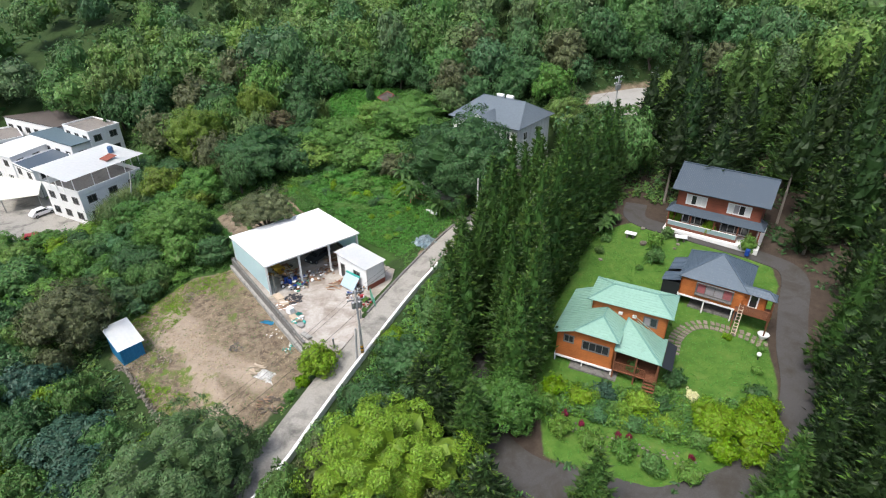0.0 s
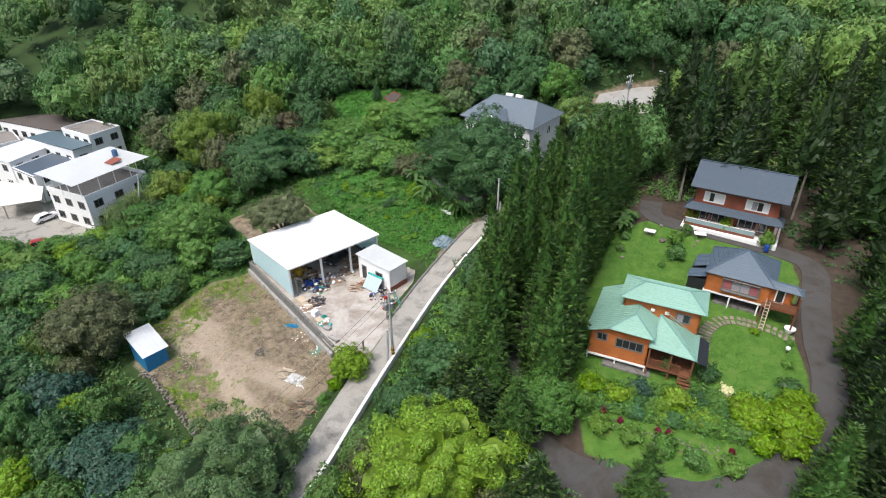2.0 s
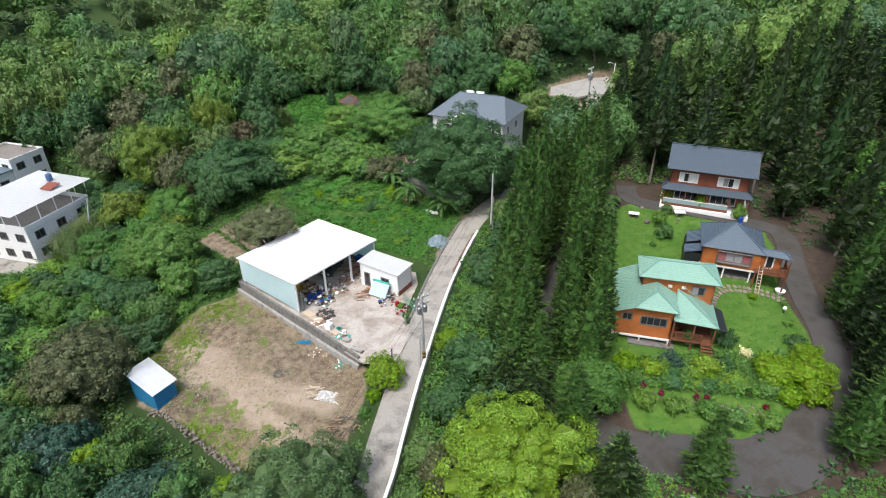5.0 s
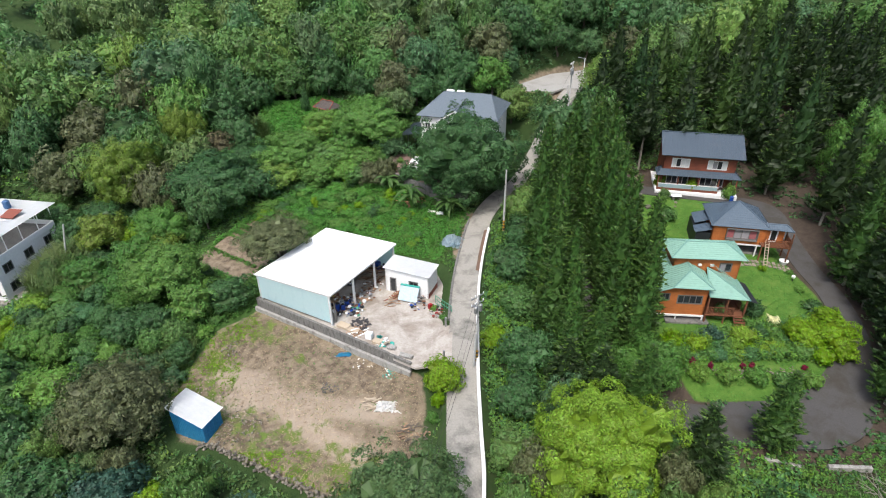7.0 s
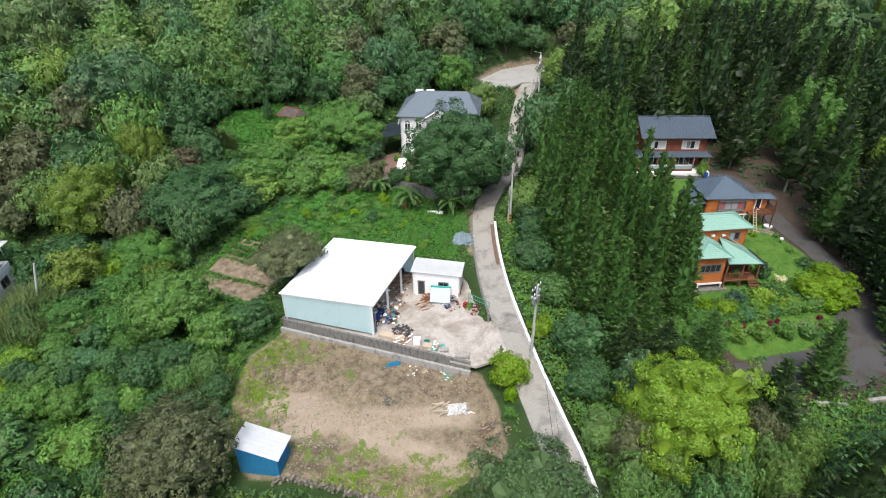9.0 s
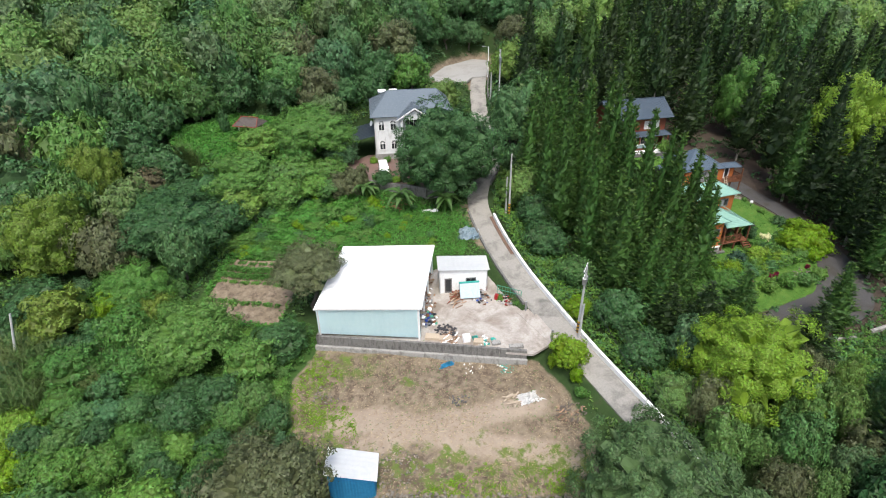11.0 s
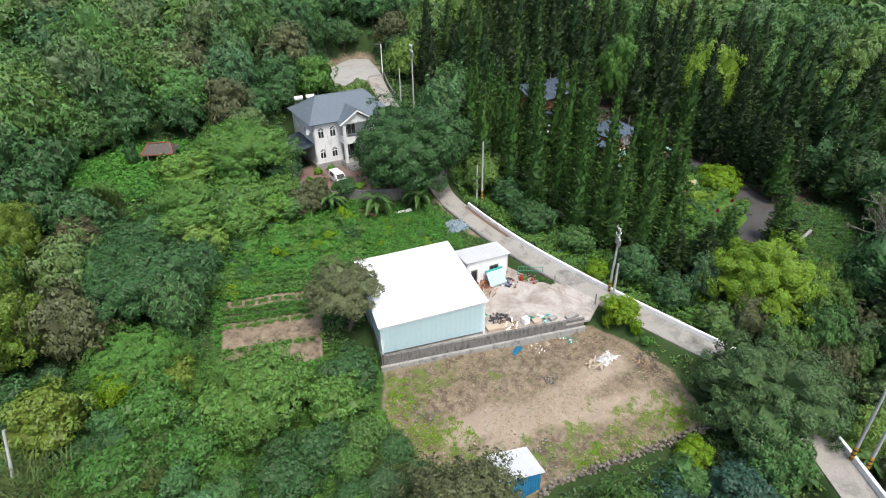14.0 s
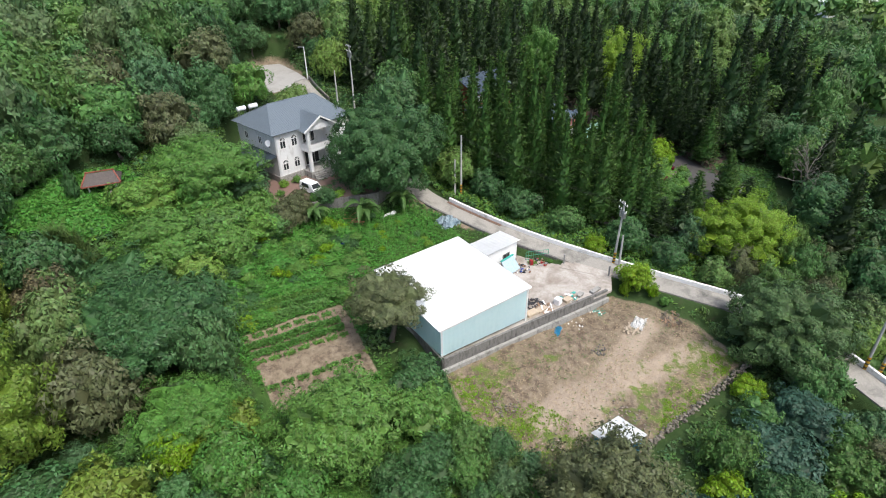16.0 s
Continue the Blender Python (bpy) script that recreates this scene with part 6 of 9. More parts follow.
# single large trees
def big_trees():
    plant(BANYAN, LEAF_DARK, 3.0, 82.0, 10.0, 32.6, label="broad dark green banyan beside a villa", group="", z=16.0)
    plant(MANGO, LEAF_MANGO, -27.6, 76.2, 5.0, 21.6, label="olive-brown fruit tree that overhangs a warehouse roof", squash=1.1)
    plant(ROUND, LEAF_OLIVE, -46.4, 55.6, 6.0, 19.4, label="round dense olive-green tree beside a blue shed")
    plant(CLOUD, LEAF_BRIGHT, -4.6, 32.2, 7.4, 22.6, label="bright yellow-green tree with a tufted crown")
    plant(LANE_TREE, LEAF_GREY, -23.6, 32.4, 7.6, 20.0, label="broad grey-green tree that spreads over a lane")
    plant(TUFTED, LEAF_FRESH, 55.5, 56.5, 5.4, 34.4, label="bright green broadleaf tree above dark conifers")
    plant(TUFTED, LEAF_BRIGHT, 54.0, 39.5, 6.2, 34.4, label="bright green broadleaf tree above dark conifers")
    for x, y, R in ((2.8, 81.6, 8.4), (-27.6, 76.2, 4.2), (-46.4, 55.6, 5.6), (-4.6, 32.2, 6.5), (-23.6, 32.4, 6.5), (55.5, 56.5, 5), (54.0, 39.5, 5)):
        put(x, y, R)
    # field edge and hedges below the warehouse
    for k, mat, x, y, R, top in (
            (ROUND, LEAF_SHRUB, -42.2, 78.0, 6.0, 20.4), (SPREADING, LEAF_DARK, -34.6, 99.2, 8.4, 24.2), (TUFTED, LEAF_SHRUB, -43.0, 91.2, 5.0, 19.6), (TUFTED, LEAF_YELLOW, -47.5, 105.0, 6.5, 27.0),
            (KINDS[3], LEAF_OLIVE, -57.5, 112.5, 5.6, 25.2), (KINDS[0], LEAF_DARK, -34.6, 72.4, 3.4, 16.2), (KINDS[1], LEAF_WOOD, -58.5, 105.0, 4.6, 17.2), (KINDS[0], LEAF_DARK, -52, 99, 4.6, 18.0),
            (KINDS[2], LEAF_FRESH, -13.4, 101.5, 5.8, 22.6), (ROUND, LEAF_FRESH, -21.5, 104.5, 6.6, 24.6), (SPREADING, LEAF_FRESH, -6.0, 106.0, 8.0, 28.6), (KINDS[0], LEAF_SHRUB, -12.6, 97.6, 4.4, 21.0), (KINDS[3], LEAF_WOOD, -3.6, 101.2, 3.6, 23.0), (KINDS[2], LEAF_WOOD, -15.0, 101.0, 4.2, 22.4), (KINDS[0], LEAF_SHRUB, -13.6, 110.4, 5.0, 26.0), (KINDS[3], LEAF_DARK, -27.6, 105.6, 5.2, 23.6), (KINDS[1], LEAF_OLIVE, -9.4, 93.8, 2.8, 21.0), (KINDS[1], LEAF_SHRUB, -30.5, 106.5, 5.4, 21.8),
            (KINDS[0], LEAF_WOOD, -11.2, 95.2, 3.0, 20.2), (KINDS[2], LEAF_FRESH, -9.4, 97.8, 3.6, 22.4), (KINDS[5], LEAF_FRESH, -17.4, 98.6, 4.0, 21.6), (KINDS[4], LEAF_OLIVE, -6.8, 93.0, 2.6, 21.6), (KINDS[0], LEAF_DARK, -4.0, 89.4, 1.9, 20.6), (KINDS[1], LEAF_FRESH, -18.2, 105.8, 4.4, 24.2), (KINDS[3], LEAF_WOOD, -24.0, 100.0, 4.2, 21.4), (KINDS[0], LEAF_SHRUB, -10.4, 104.4, 4.2, 25.0), (TUFTED, LEAF_YELLOW, -38.4, 113.4, 4.4, 29.2), (KINDS[1], LEAF_RUSSET, -33.4, 110.2, 4.8, 24.6), (KINDS[4], LEAF_YELLOW, -42.6, 88.2, 3.6, 17.4), (KINDS[5], LEAF_LIME, -45.2, 91.0, 2.8, 17.8), (KINDS[0], LEAF_YELLOW, -51.0, 94.0, 4.2, 19.0), (KINDS[5], LEAF_WEED, -47.5, 80.5, 3.4, 16.8), (KINDS[2], LEAF_DARK, -27.6, 98.2, 4.4, 21.2),
            (KINDS[2], LEAF_BLUISH, -47.0, 47.0, 4.2, 13.8), (KINDS[0], LEAF_DARK, -52.5, 49.5, 4.4, 14.8), (KINDS[2], LEAF_BLUISH, -38.2, 39.2, 4.6, 13.2), (KINDS[0], LEAF_BLUISH, -33.2, 34.6, 3.8, 13.6), (KINDS[1], LEAF_LIME, -43.0, 45.0, 2.4, 13.0),
            (KINDS[1], LEAF_LIME, -29.8, 38.6, 2.0, 12.0), (KINDS[2], LEAF_DARK, -57.0, 56.5, 4.6, 15.5), (KINDS[1], LEAF_SHRUB, -53.5, 63.5, 4.0, 14.5), (KINDS[0], LEAF_WOOD, -60.5, 66.5, 4.6, 15.6), (KINDS[1], LEAF_LIME, -44.5, 36.0, 3.0, 13.0),
            (KINDS[1], LEAF_LIME, -14.2, 47.2, 2.7, 16.2), (KINDS[0], LEAF_DARK, 1.6, 61.6, 3.6, 19.0), (KINDS[1], LEAF_DARK, 5.5, 66.5, 3.6, 20.6), (KINDS[0], LEAF_WOOD, 8.6, 71.6, 4.2, 22.5), (KINDS[2], LEAF_WOOD, -1.0, 55.0, 3.2, 17.4),
            (KINDS[3], LEAF_DARK, -4.4, 47.0, 3.6, 18.2), (KINDS[1], LEAF_LIME, -6.2, 51.4, 1.9, 15.4), (KINDS[0], LEAF_DARK, -8.2, 41.8, 3.0, 16.4), (KINDS[1], LEAF_WOOD, -11.6, 36.6, 2.8, 15.8),
            (KINDS[3], LEAF_WOOD, 22.0, 83.0, 5.8, 34.0), (KINDS[0], LEAF_WOOD, 28.8, 84.0, 5.0, 32.5), (KINDS[1], LEAF_DARK, 15.6, 77.0, 3.8, 25.0)):
        plant(k, mat, x, y, R, top)
        put(x, y, R * 0.85)
    # trees between the slope and the village street
    for k, mat, x, y, R, top in STREET_TREES:
        plant(KINDS[k], mat, x, y, R, top, label="leafy tree beside a village street", group="street trees")
        put(x, y, R * 0.85)
    # trees that close the clearings
    for i, (x, y, R) in enumerate(((-28, 128.5, 6.2), (-18, 129.5, 6.6), (-7.5, 128.5, 6.2), (0.5, 122, 5.6), (2.5, 114.5, 5.0), (-30.5, 119.5, 5.2), (9.5, 119.5, 5.6), (16, 114.5, 5.0), (21, 109.5, 4.4), (24.5, 117.5, 5.6), (32, 122.5, 6.0), (41, 124.5, 6.0), (51.5, 124, 6.0), (57.5, 116, 5.4), (51, 107.5, 4.6), (44, 102.5, 4.2), (21.5, 101.5, 3.6), (-47, 116, 6.4), (-38, 122, 6.6), (-54, 122, 6.4), (-62, 128, 6.6))):
        z = gz(x, y)
        plant(KINDS[i % 4], (LEAF_DARK, LEAF_WOOD, LEAF_DARK, LEAF_SHRUB, LEAF_OLIVE)[i % 5], x, y, R, z + 2.1 * R, label="broad tree at the edge of dense woods", group="edge trees", z=z)
        put(x, y, R * 0.9)
    for i, (x, y, R) in enumerate(((-24.5, 123.5, 4.6), (-16.5, 125, 4.8), (-9.5, 124.5, 4.6), (-3.0, 119.5, 4.4), (0.5, 110.5, 4.2), (6, 113.5, 4.4), (-28.5, 113.5, 4.4), (27, 115.5, 3.6), (34.5, 120.5, 4.4), (43, 121, 4.6), (50.5, 120.5, 4.2), (12.5, 112.5, 4.0), (-12.5, 129, 5.0), (-22, 129, 5.0), (38, 125.5, 5.0), (47, 126, 5.0))):
        z = gz(x, y)
        plant(KINDS[(i * 5 + 2) % 6], (LEAF_DARK, LEAF_WOOD, LEAF_DARK)[i % 3], x, y, R, z + 1.9 * R, label="dense tree at the edge of a clearing", group="clearing trees", z=z)
        put(x, y, R * 0.9)
    # garden trees by the asphalt
    for k, mat, x, y, R, top in ((ROUND, LEAF_WEED, 5.4, 39.4, 4.0, 19.4), (KINDS[1], LEAF_LIME, 27.6, 35.6, 2.9, 18.0), (KINDS[4], LEAF_LIME, 24.4, 36.8, 2.5, 17.4), (KINDS[0], LEAF_LIME, 29.4, 37.8, 2.1, 17.2)):
        plant(k, mat, x, y, R, top, label="leafy garden tree beside an asphalt driveway")
        put(x, y, R)


big_trees()


def beside_drive(x, y, clear):
    """The place itself, or the nearest one that leaves the driveway free."""
    d, (px, py, _) = min((math.hypot(x - p[0], y - p[1]), p) for p in DRIVE)
    k = max(clear, d) / max(d, 0.2)
    return px + (x - px) * k, py + (y - py) * k


def conifer_rows():
    # the row between the lane and the garden
    for x, y, top, lit in ((0.6, 50.2, 27.5, 1), (1.8, 52.2, 29.2, 1), (4.4, 49.2, 28.2, 0), (7.6, 50.4, 33.2, 1), (8.4, 53.0, 34.6, 1), (3.8, 56.0, 30.5, 0), (10.6, 56.4, 34.2, 1), (7.0, 59.6, 31.5, 0), (12.2, 60.2, 36.2, 1), (14.6, 61.6, 36.6, 1),
                           (10.4, 64.0, 33.0, 0), (15.8, 64.6, 35.8, 1), (17.4, 66.6, 34.6, 0), (13.6, 68.4, 32.0, 0), (18.6, 69.6, 34.0, 1), (19.6, 72.6, 33.6, 0), (16.4, 72.6, 32.0, 0), (22.6, 75.4, 34.6, 0), (24.6, 78.4, 34.0, 0), (20.4, 77.6, 32.8, 0),
                           (0.2, 46.4, 26.0, 0), (2.0, 55.2, 30.0, 0), (5.4, 62.2, 32.0, 1), (8.6, 67.2, 33.0, 0), (12.2, 73.0, 32.0, 0), (11.6, 58.4, 34.8, 0), (5.6, 48.4, 31.0, 0), (13.6, 64.6, 35.6, 0), (-0.6, 43.8, 22.0, 0), (9.4, 49.0, 30.0, 0), (6.2, 46.2, 25.5, 1), (9.0, 46.6, 31.0, 0), (6.8, 43.0, 28.0, 0), (7.8, 48.4, 33.0, 0), (8.2, 44.4, 30.0, 1), (2.4, 36.2, 21.6, 1), (-1.0, 38.8, 20.5, 0), (1.4, 42.6, 23.0, 0), (-2.6, 42.0, 19.5, 0), (11.6, 29.0, 21.6, 1), (3.0, 29.0, 20.5, 0), (25.4, 27.6, 24.2, 1), (28.0, 29.0, 26.0, 0), (31.0, 31.8, 27.5, 0), (33.8, 34.4, 29.0, 0), (29.4, 25.6, 26.5, 0), (36.6, 38.6, 30.5, 0), (33.2, 29.8, 28.0, 0), (36.6, 34.0, 30.0, 0), (38.2, 42.4, 31.0, 0)):
        x, y = beside_drive(x, y, 2.5)
        # Flagged trees and all past y = 42 take the needles coloured as lit.
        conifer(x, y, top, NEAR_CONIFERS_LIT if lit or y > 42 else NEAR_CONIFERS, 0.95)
        put(x, y, 1.6)
    # the slope south of the driveway
    for k, (x, y) in enumerate(((8, 15), (14, 13), (20, 12), (26, 12), (5, 9), (11, 7), (17, 6), (23, 5), (29, 6), (-2, 13), (-4, 6), (2, 2), (32, 14), (10, 0), (20, -2), (30, -3), (29, 19), (34, 21), (-9, 11), (36, 8), (38, 0), (-12, 18), (-5, 19), (1, 18))):
        if k % 3 == 1:
            conifer(x, y, gz(x, y) + 13 + (k % 5), CONIFERS)
            put(x, y, 1.6)
        else:
            plant(KINDS[k % 4], LEAF_DARK if k % 2 else LEAF_WOOD, x, y, 4.2 + 0.3 * (k % 4), gz(x, y) + 9 + (k % 4), label="broadleaf tree on a wooded slope", group="woodland trees")
            put(x, y, 3.4)
    # the wood behind and beside the houses
    X, Y = RNG.uniform(16, 96, 5000), RNG.uniform(-10, 96, 5000)
    gd = inside(GARDEN, X, Y)
    ok = (gd > 3.4) & (along(DRIVE, X, Y)[0] > 3.6) & (along(ROAD, X, Y)[0] > 4) & (X + Y > 44) & (Y < 98 - 0.1 * X)
    ok &= (inside([(0, 8), (26, 8), (28, 30), (24, 36), (0, 36)], X, Y) > 0) & (inside(COURT, X, Y) > 4) & (inside(VILLA, X, Y) > 4)
    n = 0
    for x, y, g in zip(X[ok], Y[ok], gd[ok]):
        if any((x - a) ** 2 + (y - b) ** 2 < (4.2 + 0.7 * r) ** 2 for a, b, r in PLACED):
            continue
        near = g < 9
        if RNG.random() < (0.4 if y < 30 else 0.0):
            R = RNG.uniform(3.0, 4.6)
            plant(KINDS[int(RNG.integers(len(KINDS)))], LEAF_WOOD if RNG.random() < 0.7 else LEAF_SHRUB, x, y, R, gz(x, y) + RNG.uniform(10, 15), label="broadleaf tree among dark conifers", group="woodland trees")
            put(x, y, R * 0.6)
            n += 1
            continue
        # About one in five gets the lit needle colour, the rest the shaded one.
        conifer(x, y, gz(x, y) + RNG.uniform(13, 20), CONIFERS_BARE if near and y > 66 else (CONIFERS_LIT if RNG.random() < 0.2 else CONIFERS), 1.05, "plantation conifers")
        put(x, y, 1.5)
        n += 1
        if n >= 275:
            break


conifer_rows()


SLOPE = [(-64, 57), (-42, 60), (-33, 72), (-36, 86), (-42, 98), (-52, 101), (-58, 96), (-60, 84), (-66, 78)]


def woods():
    """Single broadleaf trees through the middle distance."""
    X, Y, Q = RNG.uniform(-80, 62, 24000), RNG.uniform(8, 128, 24000), RNG.random(24000)
    Q[9000:] *= 0.35
    scrubs = inside(SLOPE, X, Y) < 0
    fronts = (Y < 62) & (X < -16)
    RR = np.where(scrubs, 1.9 + 1.7 * Q * Q, np.where(fronts, 2.2 + 1.6 * Q, 3.2 + 2.8 * Q + 1.3 * (Y > 98)))
    RR = np.where((Y < 34) & (X > -16), 1.8 + 1.2 * Q, RR)
    ok = ~((X > -2) & (Y < 98) & (X + Y > 42)) & (inside([(2, 16), (30, 10), (34, 34), (4, 37)], X, Y) > 2) & (Y > 10) & ~((X < -60) & (Y < 72)) & (inside([(-80, 66), (-60, 66), (-58, 92), (-62, 100), (-80, 90)], X, Y) > 0) & (along(ROAD, X, Y)[0] > RR + 1.6) & (along(DRIVE, X, Y)[0] > 4) & (inside(GARDEN, X, Y) > 2)
    for p in (LOT, YARD, FIELD, VILLA, COURT, MEADOW, TOWN):
        ok &= inside(p, X, Y) > 0.7 * RR + 0.2
    ok &= ~fronts | (inside(LOT, X, Y) > RR + 2.2)
    Z = ground(X, Y)
    taken = np.array(PLACED)
    n = 0
    for x, y, z, R, scrub, front in zip(X[ok], Y[ok], Z[ok], RR[ok], scrubs[ok], fronts[ok]):
        if np.any((x - taken[:, 0]) ** 2 + (y - taken[:, 1]) ** 2 < (0.6 * (R + taken[:, 2])) ** 2):
            continue
        taken = np.vstack([taken, [x, y, R]])
        if scrub:
            mat = (LEAF_SHRUB, LEAF_WOOD, LEAF_WOOD, LEAF_WEED, LEAF_DARK, LEAF_DARK, LEAF_WEED, LEAF_SHRUB)[int(RNG.integers(8))]
            plant(KINDS[int(RNG.integers(len(KINDS)))], mat, x, y, R, z + R * RNG.uniform(1.3, 1.9), "small_tree", "low leafy tree on a rough green slope", "tree", "slope trees", z=z)
        else:
            tall = R * RNG.uniform(1.7, 2.4) + (2.0 if not front else 0.0)
            pool = KINDS if y < 125 and x > -66 else MIDS
            plant(pool[int(RNG.integers(len(pool)))], LEAF_WOOD if RNG.random() < 0.8 else (LEAF_DARK if RNG.random() < 0.6 else LEAF_OLIVE), x, y, R, z + tall, group="woodland trees", z=z)
        put(x, y, R)
        n += 1
        if n >= 380:
            break


woods()


def slope_bushes():
    """Low bushes between the small trees of the slope."""
    rng = np.random.default_rng(44)
    X, Y, Q = rng.uniform(-66, -32, 1500), rng.uniform(56, 101, 1500), rng.random(1500)
    ok = inside(SLOPE, X, Y) < 1.0
    for p in (LOT, YARD, FIELD, TOWN):
        ok &= inside(p, X, Y) > 0.8
    taken = np.array(PLACED)
    n = 0
    for x, y, q in zip(X[ok], Y[ok], Q[ok]):
        R = 0.8 + 0.9 * q
        if np.any((x - taken[:, 0]) ** 2 + (y - taken[:, 1]) ** 2 < (0.72 * (R + taken[:, 2])) ** 2):
            continue
        taken = np.vstack([taken, [x, y, R]])
        plant(BUSHES[n % 4], (LEAF_WEED, LEAF_SHRUB, LEAF_CREEP, LEAF_WOOD, LEAF_WEED)[n % 5], x, y, R, gz(x, y) + R * rng.uniform(0.9, 1.4), "bush", "leafy green bush on rough ground", "bush", "bushes")
        n += 1
        if n >= 90:
            break


slope_bushes()


def far_woods():
    """The woods that close the distance on all sides: one mesh of many small crowns."""
    rng = np.random.default_rng(5)
    protos = []
    for lobes, subs, count, leaf, shell in ((12, 95, 1700, 0.11, 3), (10, 80, 1700, 0.11, 3), (14, 110, 1700, 0.108, 3), (9, 70, 1700, 0.11, 3), (9, 30, 150, 0.36, 2), (10, 30, 150, 0.36, 2), (8, 26, 150, 0.36, 2)):
        q, V, F, C = lobed_crown(rng, 1.0, 0.85, lobes, subs, count, leaf, -0.55, shell=shell, sub=(0.1, 0.18), ragged=0.04)
        protos.append((q, V, F))
    Q, Vs, Fs, TQ, TV = [], [], [], [], []
    base = 0
    n = 0
    D = 60 + 440 * rng.random(9000) ** 1.3
    A = rng.uniform(0, 2 * math.pi, 9000)
    X, Y = -15 + D * np.cos(A), 65 + D * np.sin(A)
    ok = ~((-80 < X) & (X < 62) & (8 < Y) & (Y < 128) & ((X > -62) | (Y > 70))) & ~((12 < X) & (X < 92) & (-8 < Y) & (Y < 96))
    ok &= (inside(TOWN, X, Y) > 2) & (along(ROAD, X, Y)[0] > 4) & (inside(COURT, X, Y) > 3) & (np.minimum((X - 250) ** 2 + (Y + 114) ** 2, (X - 212) ** 2 + (Y + 78) ** 2) > 400)
    ok &= (((Y > 70 - 0.2 * (X + 110)) | (X > 40)) & (Y > -0.75 * (X - 40))) | (rng.random(9000) < 0.3)
    Z = ground(X, Y)
    used = set()
    order = np.argsort(D[ok])
    for x, y, z, d in zip(X[ok][order], Y[ok][order], Z[ok][order], D[ok][order]):
        cell = 7.5 + max(0.0, d - 110) / 26
        key = (int(x // cell), int(y // cell), int(d // 70))
        if key in used:
            continue
        used.add(key)
        R = rng.uniform(4.4, 7.6) * (1 + max(0, d - 160) / 300)
        h = rng.uniform(10, 17)
        seen = ((y > 60 and x > -y) or (x > 60 and y > -0.8 * x - 20)) and d < 195
        q, V, F = protos[int(rng.integers(4)) if seen else 4 + int(rng.integers(3))]
        t = rng.uniform(0, 6.28)
        rot = np.array([[math.cos(t), -math.sin(t), 0], [math.sin(t), math.cos(t), 0], [0, 0, 1]])
        sc = np.array([R, R, h * 0.55])
        off = np.array([x, y, z + h * 0.5])
        Q.append(q @ rot.T * sc + off)
        Vs.append(V @ rot.T * sc + off)
        Fs.append(F + base)
        base += len(V)
        v = rng.random()
        TQ.append(np.full(len(q), v))
        TV.append(np.full(len(V), v))
        n += 1
        if n >= 1080:
            break
    me = crown_mesh("far_woods", np.vstack(Q), np.vstack(Vs), np.vstack(Fs), LEAF_WOOD, np.concatenate(TQ + TV))
    tagged(new("far_woods", me), "mixed green woods that cover the far slopes", "woods", kind="stuff")


far_woods()


def undergrowth(name, count, area, poly, size, height, mat, label, clear=(), seed=3, patch=None, clump=6):
    """Low leaves in small tufts over a stretch of ground, as one mesh."""
    rng = np.random.default_rng(seed)
    x0, x1, y0, y1 = area
    X, Y = rng.uniform(x0, x1, count * 3), rng.uniform(y0, y1, count * 3)
    keep = np.ones(len(X), bool)
    if poly:
        keep &= inside(poly, X, Y) < 0
    for p, d in clear:
        keep &= inside(p, X, Y) > d
    keep &= along(ROAD, X, Y)[0] > 2.2
    keep &= along(DRIVE, X, Y)[0] > 2.3
    if patch:
        keep &= np.sin(X * patch + 0.7 * np.sin(Y * patch)) * np.cos(Y * patch * 0.8 + X * 0.2) > rng.uniform(-0.9, 0.4, len(X))
    X, Y = X[keep][:count], Y[keep][:count]
    n = len(X)
    P = np.stack([X, Y, ground(X, Y)], -1)
    hh = height * rng.uniform(0.3, 1.2, n) * (0.65 + 0.5 * np.sin(X * 0.5 + 1.0) * np.cos(Y * 0.45))
    P = np.repeat(P, clump, 0) + rng.normal(0, size * 0.6, (n * clump, 3)) * np.array([1, 1, 0.2])
    P[:, 2] += np.repeat(hh, clump) * rng.uniform(0.4, 1.0, n * clump) + 0.05
    q = leaves(rng, P, np.tile(np.array([0, 0, 1.0]), (len(P), 1)), size, 0.6, 0.3, 0.5)
    me = mesh_of(name, q, np.zeros((0, 0, 3)), mat, tint=np.repeat(rng.random(n), clump * 4))
    return tagged(new(name, me), label, "undergrowth", kind="stuff")


undergrowth("weeds", 4500, (-64, -30, 55, 100), None, 0.34, 0.9, LEAF_WEED, "rank green weeds on rough ground", [(LOT, 0.5), (YARD, 1.0), (FIELD, 0.5), (TOWN, 1)], 3)
undergrowth("field_creepers", 5000, (-36, 4, 66, 99), FIELD, 0.32, 0.6, LEAF_CREEP, "bright green creepers over a vegetable field", [(YARD, 1.0), (BEDS, 0)], 4)
undergrowth("meadow_creepers", 2500, (-28, -4, 108, 126), MEADOW, 0.5, 0.5, LEAF_CREEP, "bright green creepers over a small clearing", [], 5)
undergrowth("roadside_undergrowth", 8000, (-20, 24, 22, 90), [(-14, 34), (-9.5, 47), (-3, 61), (4, 73), (18, 84), (22, 78), (14, 68), (8, 58), (2, 48), (2, 38), (14, 24), (-4, 22)], 0.36, 1.6, LEAF_SHRUB, "dense leafy undergrowth below a lane", [], 6)
undergrowth("bank_undergrowth", 3500, (-70, -16, 20, 60), None, 0.4, 0.8, LEAF_WOOD, "dense leafy undergrowth on a shaded bank", [(LOT, 1.2), (YARD, 1.0)], 7)
